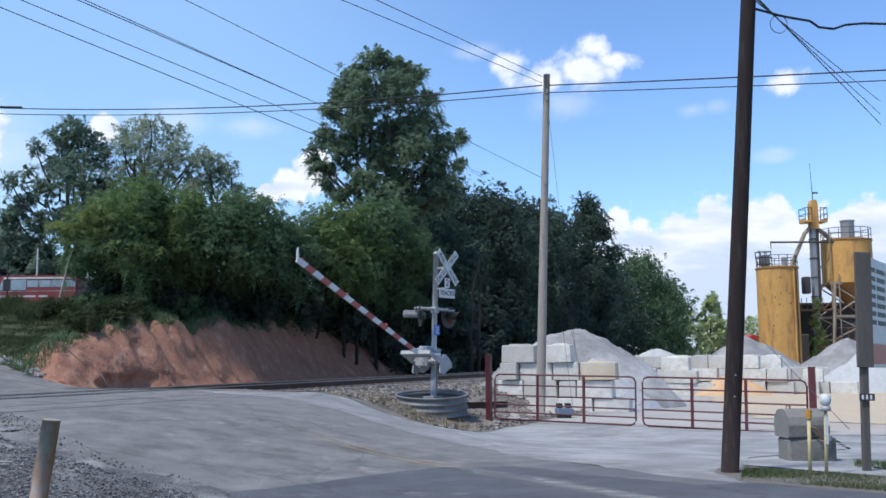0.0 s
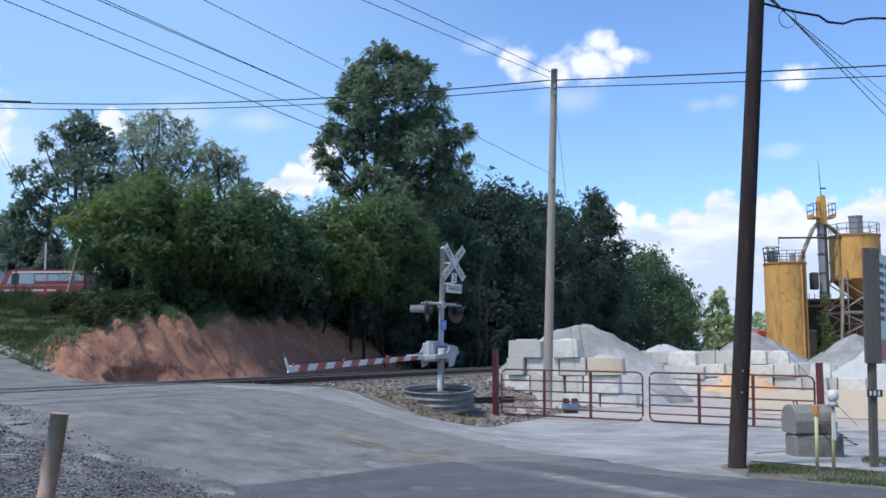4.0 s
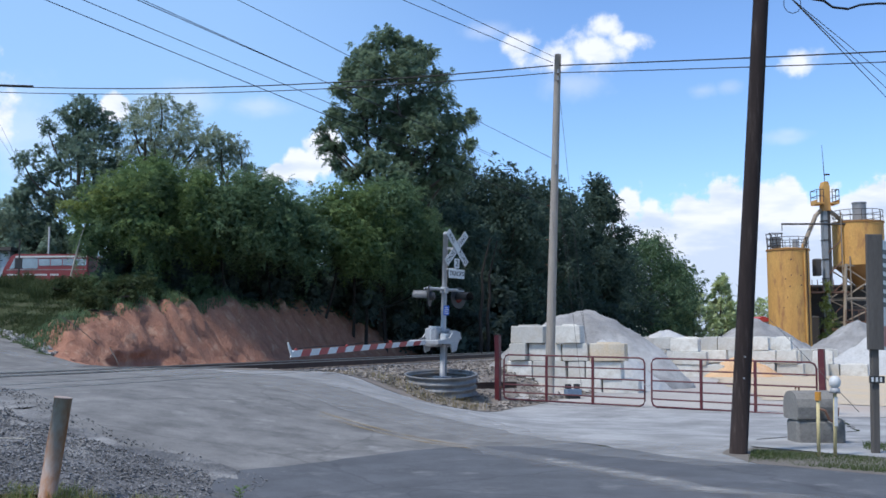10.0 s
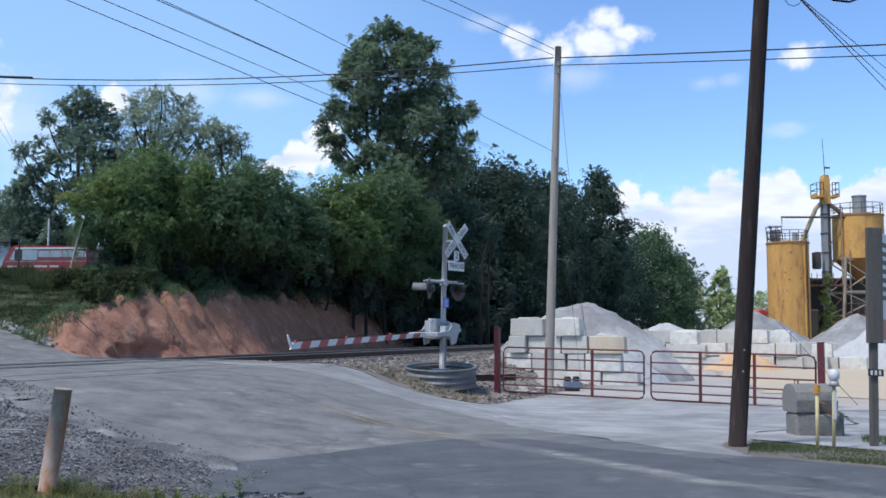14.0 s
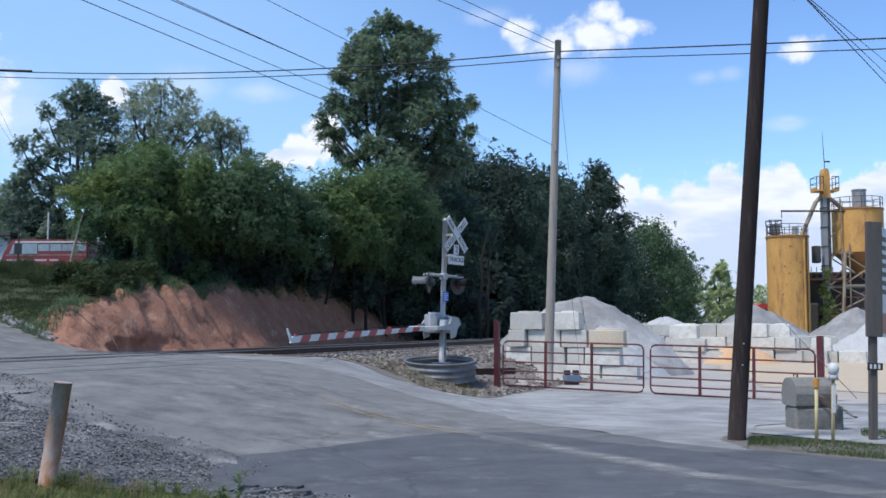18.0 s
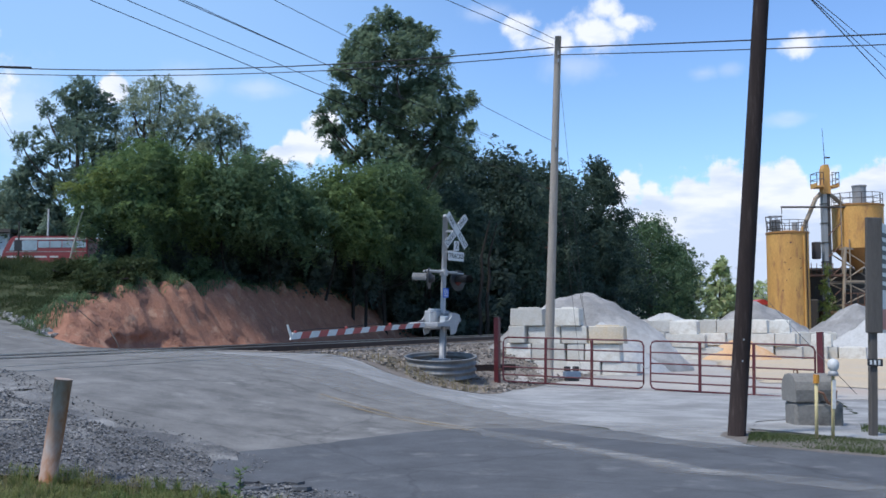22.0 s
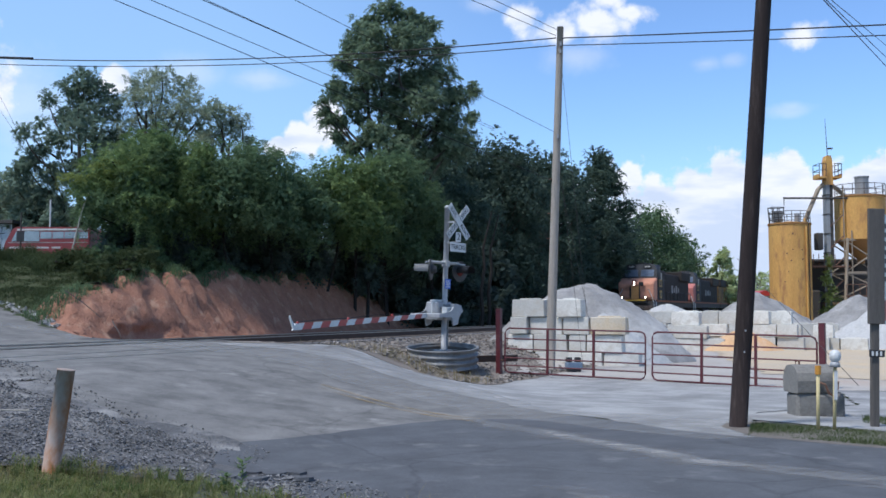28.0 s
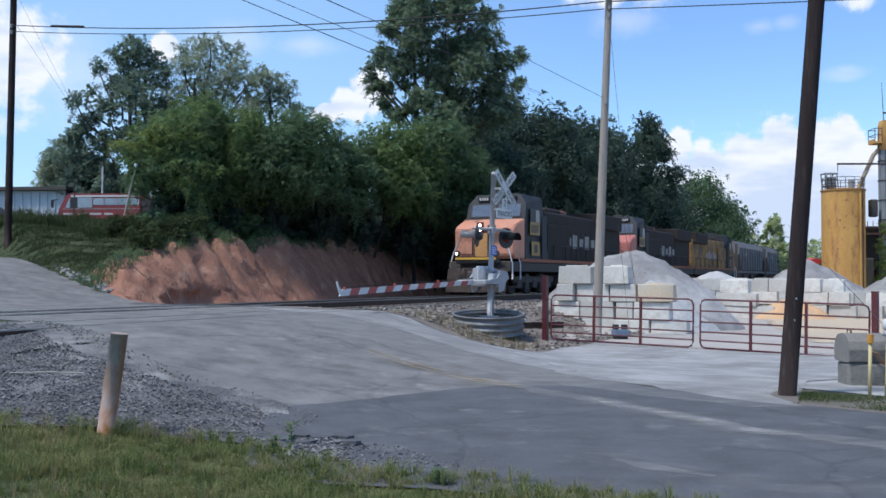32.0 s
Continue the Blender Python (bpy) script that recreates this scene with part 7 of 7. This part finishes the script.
def hopper_car(mat, label):
    t = thing("hopper_car", Matrix.Identity(4), label, "rail car", "hopper cars")
    L, W, H0, H1 = 16.6, 1.5, 1.3, 4.25
    bm = bmesh.new()
    sect = [(-1.1, 1.15), (-W, 1.6), (-W, 3.7), (-1.15, 4.2), (-0.4, 4.4), (0.4, 4.4), (1.15, 4.2), (W, 3.7), (W, 1.6), (1.1, 1.15)]
    rings = []
    for x, cut in ((-0.75, 1.9), (-2.6, 0.0), (-L + 2.6, 0.0), (-L + 0.75, 1.9)):
        rings.append([bm.verts.new((x, y, max(z, 1.15 + cut))) for y, z in sect])
    n = len(sect)
    for a, b in zip(rings, rings[1:]):
        for k in range(n):
            bm.faces.new((a[k], a[(k + 1) % n], b[(k + 1) % n], b[k]))
    bm.faces.new(rings[0][::-1])
    bm.faces.new(rings[-1])
    bmesh.ops.remove_doubles(bm, verts=bm.verts[:], dist=0.001)
    bmesh.ops.recalc_face_normals(bm, faces=bm.faces[:])
    part("body", bm, mat, t)
    part("centre_sill", boxbm(-L, 0, -0.3, 0.3, 0.95, 1.14), M["dark_steel"], t)
    for x in (-0.55, -L + 0.55):
        part("end_platform", boxbm(x - 0.5, x + 0.5, -1.45, 1.45, 1.15, 1.25), M["dark_steel"], t)
    for sy in (-1, 1):
        for k in range(9):
            x = -2.2 - 1.52 * k
            part("rib", boxbm(x - 0.06, x + 0.06, sy * (W + 0.04) - 0.04, sy * (W + 0.04) + 0.04, 1.5, 3.75), mat, t)
        part("side_sill", boxbm(-L + 0.3, -0.3, sy * 1.42 - 0.08, sy * 1.42 + 0.08, 1.26, 1.48), mat, t)
        part("lettering_bar", boxbm(-5.4, -3.2, sy * (W + 0.006) - 0.003, sy * (W + 0.006) + 0.003, 2.9, 3.25), M["lettering_dim"], t)
        for x in (-0.1, -L + 0.1):
            part("ladder", boxbm(x - 0.03, x + 0.03, sy * 1.42 - 0.2, sy * 1.42 + 0.04, 1.3, 4.0), M["dark_steel"], t)
    for k in range(3):
        x = -4.3 - 4.0 * k
        part("discharge_gate", prism(bmesh.new(), [(x - 1.4, 1.14), (x - 0.4, 0.5), (x + 0.4, 0.5), (x + 1.4, 1.14)], -0.9, 0.9, SIDE), mat, t)
    part("roof_walk", boxbm(-L + 1, -1, -0.35, 0.35, 4.42, 4.48), M["dark_steel"], t)
    bogie(t, -2.0, (-0.85, 0.85))
    bogie(t, -L + 2.0, (-0.85, 0.85))
    return t


consist = []
lead = locomotive(M["loco_yellow"], M["loco_dark"], "dirty orange-nosed diesel locomotive with lit headlights leading a train", True, M["cab_panel"])
second = locomotive(M["loco_pink"], M["loco_dark"], "diesel locomotive with a faded red nose, second in the train", False, M["cab_panel"])
third = locomotive(M["loco_gold"], M["loco_gold"], "yellow diesel locomotive running backwards, third in the train", False, M["loco_gold"])
consist += [(lead, 0.0, False), (second, 18.7, False), (third, 37.4, True)]
pos = 56.1
car0 = hopper_car(M["hopper_grey"], "grey covered hopper rail car")
consist.append((car0, pos, False))
for k in range(5):
    pos += 17.3
    consist.append((copy_thing(car0, Matrix.Identity(4)), pos, False))
rust_car = hopper_car(M["rust"], "rust-brown hopper rail car")
pos += 17.3
consist.append((rust_car, pos, False))


def train_pose(back, turned, t):
    a = NOSE_A + SPEED * (32.0 - t) + back
    if turned:
        a += 18.3
    x, y = from_sa(0.0, a)
    return pose(x, y, RAIL_Z, 0, 0, HEAD + (180 if turned else 0))


NOSE_A, SPEED = 39.2, 9.88

# ---- ground cover ----
def scatter(region, n, seed):
    """Random places inside a polygon."""
    g = np.random.default_rng(seed)
    xs, ys = [p[0] for p in region], [p[1] for p in region]
    out = np.zeros((0, 2))
    while len(out) < n:
        x, y = g.uniform(min(xs), max(xs), n), g.uniform(min(ys), max(ys), n)
        keep = inside_many(x, y, region)
        out = np.concatenate([out, np.column_stack([x[keep], y[keep]])])
    return out[:n]


def blades(name, region, n, h, w, mat, label, seed, clump=0.0, lean=0.5):
    g = np.random.default_rng(seed)
    pts = np.array(scatter(region, n, seed))
    pts = pts[np.array([off_road(x, y) > 2.6 or y < 25 for x, y in pts])]
    if clump:
        dens = np.array([noise.noise((x * 1.3, y * 1.3, seed)) for x, y in pts])
        pts = pts[dens > clump * (g.random(len(pts)) * 2 - 1)]
    z = np.array([height(x, y) for x, y in pts]) - 0.02
    m = len(pts)
    p = np.column_stack([pts, z])
    tall = np.array([0.75 + 0.8 * noise.noise((x * 0.9, y * 0.9, 2.0 + seed)) for x, y in pts])
    ang = g.random(m) * 2 * math.pi
    side = np.column_stack([np.cos(ang), np.sin(ang), np.zeros(m)])
    out = np.column_stack([-np.sin(ang), np.cos(ang), np.zeros(m)]) * (g.random(m) * lean)[:, None]
    hh = (h * (0.5 + 0.8 * g.random(m)) * tall)[:, None]
    up = np.array([0, 0, 1.0])
    ww = w * (0.6 + 0.8 * g.random(m))[:, None]
    mid, tip = p + (up + out * 0.4) * hh * 0.55, p + (up * 0.9 + out) * hh
    q = np.stack([p - side * ww, p + side * ww, mid + side * ww * 0.7, mid - side * ww * 0.7], axis=1)
    t = np.stack([mid - side * ww * 0.7, mid + side * ww * 0.7, tip + side * ww * 0.12, tip - side * ww * 0.12], axis=1)
    ob = new(name, quads_mesh(name, np.concatenate([q, t]), mat))
    return tagged(ob, label, name.replace("_", " "), kind="stuff")


def tussocks(name, region, n, per, h, w, mat, label, seed):
    """Tufts of blades that spring from one root and bend outwards, uneven in height."""
    g = np.random.default_rng(seed)
    at = np.array(scatter(region, n, seed))
    root = np.repeat(np.column_stack([at, [height(x, y) - 0.01 for x, y in at]]), per, axis=0)
    vig = np.repeat(np.array([0.65 + 0.7 * noise.noise((x * 1.7, y * 1.7, seed)) for x, y in at]) * g.uniform(0.6, 1.3, n), per)
    m = n * per
    ang = g.random(m) * 2 * math.pi
    out = np.column_stack([np.cos(ang), np.sin(ang), np.zeros(m)])
    side = np.column_stack([-np.sin(ang), np.cos(ang), np.zeros(m)])
    root = root + out * (g.random(m) * 0.05)[:, None]
    hh = (h * np.maximum(vig, 0.25) * g.uniform(0.5, 1.3, m))[:, None]
    bend = (g.uniform(0.1, 1.0, m))[:, None]
    up = np.array([0, 0, 1.0])
    ww = w * g.uniform(0.6, 1.3, m)[:, None]
    mid = root + up * hh * 0.6 + out * hh * bend * 0.3
    tip = root + up * hh * (1.0 - 0.4 * bend) + out * hh * bend
    q = np.stack([root - side * ww, root + side * ww, mid + side * ww * 0.8, mid - side * ww * 0.8], axis=1)
    t = np.stack([mid - side * ww * 0.8, mid + side * ww * 0.8, tip + side * ww * 0.15, tip - side * ww * 0.15], axis=1)
    return tagged(new(name, quads_mesh(name, np.concatenate([q, t]), mat)), label, name.replace("_", " "), kind="stuff")


def stones(name, region, n, r, mat, label, seed, lift=0.0, lumps=0.0):
    """Loose angular stones: squashed, twisted octahedra."""
    g = np.random.default_rng(seed)
    pts = np.array(scatter(region, n, seed))
    base = np.array([(1, 0, 0), (0, 1, 0), (-1, 0, 0), (0, -1, 0), (0.2, 0.1, 0.8), (0, 0, -0.6)], float)
    tri = np.array([(0, 1, 4), (1, 2, 4), (2, 3, 4), (3, 0, 4), (1, 0, 5), (2, 1, 5), (3, 2, 5), (0, 3, 5)])
    vs, fs = [], []
    for k, (x, y) in enumerate(pts):
        s = r * (0.45 + 1.1 * g.random() ** 2)
        v = base * (s * (0.6 + 0.8 * g.random(3))) + g.normal(size=(6, 3)) * s * 0.2
        a, b = g.random(2) * 6.28
        ca, sa_, cb, sb = math.cos(a), math.sin(a), math.cos(b * 0.15), math.sin(b * 0.15)
        v = v @ np.array([[ca, -sa_, 0], [sa_, ca, 0], [0, 0, 1]]) @ np.array([[1, 0, 0], [0, cb, -sb], [0, sb, cb]])
        vs.append(v + np.array([x, y, height(x, y) + lift + s * 0.25 + lumps * noise.noise((x * 2.3, y * 2.3, 0.4))]))
        fs.append(tri + 6 * k)
    me = mesh_from(name, np.concatenate(vs).tolist(), np.concatenate(fs).tolist(), mat)
    return tagged(new(name, me), label, name.replace("_", " "), kind="stuff")


FRONT = [(-2.25, 9.6), (-2.5, 10.9), (-2.7, 11.4), (-3.4, 11.8), (-4.2, 12.2), (-4.8, 12.7), (-5.7, 13.3), (-6.7, 14.5), (-8.7, 17.2), (-9.5, 15.0), (-8, 9), (-6, 9.1), (-4.8, 9.45), (-3.5, 9.5)]
stones("ballast_stones", FRONT, 29000, 0.0145, M["rock"], "loose angular grey ballast stones", 3, 0.016, 0.04)
stones("ballast_stones", [(-1.9, 9.9), (-2.0, 11.4), (-3.0, 12.3), (-4.2, 12.9), (-5.2, 13.9), (-6.4, 15.4), (-8.4, 18.0), (-8.7, 17.0), (-6.7, 14.5), (-4.8, 12.7), (-3.4, 11.8), (-2.5, 10.9)], 1500, 0.013, M["rock"], "stray ballast stones scattered on the asphalt edge", 8, 0.006)
stones("ballast_stones", [from_sa(1.9, 23.4), from_sa(6.0, 22.4), from_sa(9.2, 22.6), from_sa(9.2, 40), from_sa(1.9, 46)], 9000, 0.05, M["rock_brown"], "brownish ballast stones spilled below the trackbed", 4, 0.01)
stones("ballast_stones", [(-2.3, 9.7), (-1.5, 9.9), (-1.2, 8.6), (-1.9, 8.7)], 500, 0.02, M["rock"], "gravel lying in the broken asphalt edge", 5, 0.01)
stones("ballast_stones", [(-2.0, 9.9), (-0.9, 9.5), (-0.2, 8.4), (-1.2, 8.2)], 700, 0.012, M["rock"], "fine gravel strewn over the crumbling asphalt", 9, 0.008)
stones("roadside_stones", [(-12.3, 30.85), (-14.3, 32.6), (-15.2, 33.5), (-15.4, 34.0), (-14.3, 33.1), (-12.3, 31.35)], 300, 0.07, M["rock_pale"], "pale broken stones along the road edge", 6)
LAWN = [(-7, 8.9), (-4.8, 9.5), (-3.4, 9.55), (-2.5, 9.35), (-2.0, 8.7), (-1.25, 8.15), (-0.1, 7.95), (0.58, 7.65), (1.3, 7.25), (2.0, 6.4), (1.5, 5.2), (-4, 5.2), (-6, 6.5)]
blades("grass", LAWN, 52000, 0.09, 0.0034, M["grass"], "unmown green grass going to seed at the roadside", 11, lean=1.4)
RAGGED = [(-7, 9.15), (-4.8, 9.72), (-3.4, 9.8), (-2.4, 9.6), (-1.85, 8.95), (-1.1, 8.35), (0.0, 8.15), (0.7, 7.8), (1.5, 7.3), (2.0, 6.4), (1.5, 5.2), (-4, 5.2), (-6, 6.5)]
tussocks("grass", RAGGED, 1500, 26, 0.16, 0.0034, M["grass"], "tussocks of long green grass leaning every way", 41)
tussocks("dry_grass", RAGGED, 420, 14, 0.2, 0.0022, M["weed"], "dry straw-coloured grass stems", 42)
VERGE = [(4.35, 14.0), (4.0, 13.0), (4.7, 12.45), (5.3, 11.95), (7.5, 9.8), (8.4, 10.6), (6.1, 13.3), (5.3, 14.0), (4.7, 14.5)]
blades("grass", VERGE, 22000, 0.085, 0.005, M["grass_lush"], "short green grass on the verge", 13)
blades("grass", [(6.2, 14.6), (6.9, 13.3), (9.5, 12), (9.5, 14.5), (7.4, 15.6), (6.5, 15.3)], 9000, 0.12, 0.006, M["grass_lush"], "short green grass on the verge", 14)
blades("dry_weeds", [from_sa(4.0, 22.3), from_sa(7.0, 22.0), from_sa(9.4, 22.2), from_sa(8.6, 25), from_sa(6.4, 25.4), from_sa(4.6, 24.6)], 1700, 0.34, 0.006, M["weed"], "tuft of dry straw-coloured weeds by the trackbed", 15, clump=0.5, lean=0.9)
HILL = [from_sa(-6.3, 20), from_sa(-6.6, 24), from_sa(-6.8, 30), from_sa(-7.0, 40), from_sa(-10, 40), from_sa(-13, 36), from_sa(-24, 38), from_sa(-24, 28), from_sa(-13, 22), from_sa(-9, 19)]
blades("hill_weeds", [from_sa(-6.0, 22.5), from_sa(-6.9, 24.4), from_sa(-8.6, 27), from_sa(-12, 31), from_sa(-18, 35), from_sa(-18, 28), from_sa(-10, 23.5), from_sa(-7, 22.4)], 34000, 0.13, 0.009, M["hill_grass"], "short green grass on the slope beside the road", 21, lean=1.0)
blades("hill_weeds", HILL, 34000, 0.2, 0.012, M["hill_grass"], "rank grass on top of the bank", 16, lean=1.1)
blades("hill_weeds", [from_sa(-6.2, 19), from_sa(-6.2, 48), from_sa(-7.6, 48), from_sa(-7.6, 18)], 9000, 0.4, 0.014, M["leaf"], "dark weeds hanging over the edge of the clay bank", 17, lean=1.2)
blades("hill_weeds", [(-24.5, 47.8), (-17.5, 47.4), (-13.6, 44.5), (-13.0, 38.6), (-15.6, 37.4), (-18.4, 41.4), (-24.0, 44.6)], 24000, 0.62, 0.016, M["hill_grass"], "tall rank weeds in front of the parked bus", 31, lean=0.8)
for x, y, h, sd in ((-1.85, 8.95, 0.3, 1), (-1.98, 8.9, 0.2, 2), (-0.4, 7.75, 0.14, 3)):
    g = np.random.default_rng(sd + 40)
    wd = thing("roadside_weed", pose(x, y, height(x, y) - 0.02), "leafy green weed at the asphalt edge", "weed", "roadside weeds")
    part("stem", tubebm([(0, 0, 0), (0.03, 0, h * 0.5), (0.02, 0.02, h)], [0.008, 0.006, 0.003], 5), M["leaf_bright"], wd)
    fr = g.random(34)
    pz = fr * h
    an = g.random(34) * 6.28
    ld = np.column_stack([np.cos(an), np.sin(an), 0.4 * np.ones(34)])
    lp = np.column_stack([0.02 * fr, 0 * fr, pz])
    sdv = np.column_stack([-np.sin(an), np.cos(an), 0 * an])
    ll = (0.05 + 0.06 * g.random(34))[:, None]
    part("leaves", quads_mesh("leaves", np.stack([lp, lp + ld * ll * 0.5 + sdv * ll * 0.2, lp + ld * ll, lp + ld * ll * 0.5 - sdv * ll * 0.2], axis=1), M["leaf_bright"]), None, wd)
# bits on the ground
for x, y, l, a in ((-5.35, 11.6, 0.9, 5), (-6.4, 11.5, 0.7, -12), (-4.4, 8.35, 0.16, 30)):
    b = part("pale_stick", tubebm([(-l / 2, 0, 0), (0, 0.03, 0.01), (l / 2, 0, 0)], 0.009, 6), M["bark_bare"])
    b.matrix_basis = pose(x, y, height(x, y) + 0.07, 0, 0, a)
    tagged(b, "pale broken stick lying on the ballast", "stick", "sticks")
for (s0, a0), (s1, a1), z0, z1 in (((-6.0, 24.0), (-5.2, 24.8), 2.3, 1.4), ((-5.0, 25.1), (-4.35, 25.0), 1.3, 0.45)):
    p, q = from_sa(s0, a0), from_sa(s1, a1)
    tagged(part("dead_branch", tubebm([(*p, z0), ((p[0] + q[0]) / 2 + 0.06, (p[1] + q[1]) / 2 - 0.1, (z0 + z1) / 2 + 0.03), (*q, z1)], [0.018, 0.015, 0.011], 6), M["post_wood"]), "grey dead branch lying against the clay bank", "branch", "dead branches")
sap = thing("leaning_sapling", Matrix.Identity(4), "thin pale leaning sapling with a spray of yellow-green leaves", "sapling")
part("trunk", tubebm([(-14.92, 38.6, 3.1), (-14.36, 38.6, 5.62), (-13.82, 38.6, 7.18)], [0.038, 0.033, 0.018], 7), M["bark_bare"], sap)
SAPLING = [((-14.18, 38.6, 7.27), (0.7, 0.5, 0.28)), ((-13.14, 38.5, 7.52), (0.75, 0.5, 0.28)), ((-12.33, 38.3, 7.31), (0.5, 0.5, 0.28)), ((-14.63, 38.5, 6.85), (0.5, 0.5, 0.28)), ((-13.65, 38.4, 6.94), (0.6, 0.5, 0.28))]
part("crown", quads_mesh("crown", leaf_cloud(SAPLING, 2000, 0.1, fill=0.05, frond=4.0), M["leaf_yellow"]), None, sap)
for x, y in ((1.9, 51.0), (2.35, 52.6)):
    tagged(part("bare_trunk", tubebm([(x, y, height(x, y) - 0.1), (x + 0.1, y, 1.4), (x + 0.04, y, 2.6), (x + 0.2, y, 3.8), (x + 0.15, y, 4.9), (x + 0.6, y, 6.8)], [0.12, 0.1, 0.09, 0.08, 0.06, 0.03], 8), M["bark_shade"]), "bare grey tree trunk at the wood edge", "tree trunk", "bare trunks")

for x, y, r, sd in ((-1.95, 10.05, 0.2, 1), (-1.7, 9.85, 0.16, 2), (-1.5, 9.95, 0.12, 3), (-2.1, 9.75, 0.14, 4), (-1.35, 9.55, 0.1, 5), (-1.8, 9.5, 0.12, 6)):
    g = np.random.default_rng(sd + 70)
    n = 7
    outl = [(r * (0.6 + 0.6 * g.random()) * math.cos(2 * math.pi * k / n), r * (0.6 + 0.6 * g.random()) * math.sin(2 * math.pi * k / n)) for k in range(n)]
    ch = part("asphalt_chunk", prism(bmesh.new(), outl, 0, 0.035), M["dark_road"])
    ch.matrix_basis = pose(x, y, height(x, y) + 0.005, g.uniform(-5, 5), g.uniform(-5, 5), g.uniform(0, 180))
    tagged(ch, "broken chunk of dark asphalt at the road edge", "asphalt chunk", "asphalt chunks")

# ---- movement ----
def motions():
    # the gate arm comes down, overshoots and settles
    for_arm = [(0.0, 24.0), (0.5, 15.0), (1.0, 6.6), (1.3, 0.4), (1.5, -2.1), (1.6, -2.3), (1.8, -1.9), (2.0, -1.3), (2.25, -1.8), (2.5, -2.8), (3.0, -2.5), (3.5, -2.5), (32.0, -2.5)]
    walk(gate_arm, [(t, ARM_AT @ Matrix.Rotation(radians(a), 4, "Y")) for t, a in for_arm])
    # the train runs in along the far track
    times = [float(k) for k in range(0, 32, 2)] + [31.0, 31.7, 32.0]
    for ob, back, turned in consist:
        walk(ob, [(t, train_pose(back, turned, t)) for t in times])


motions()
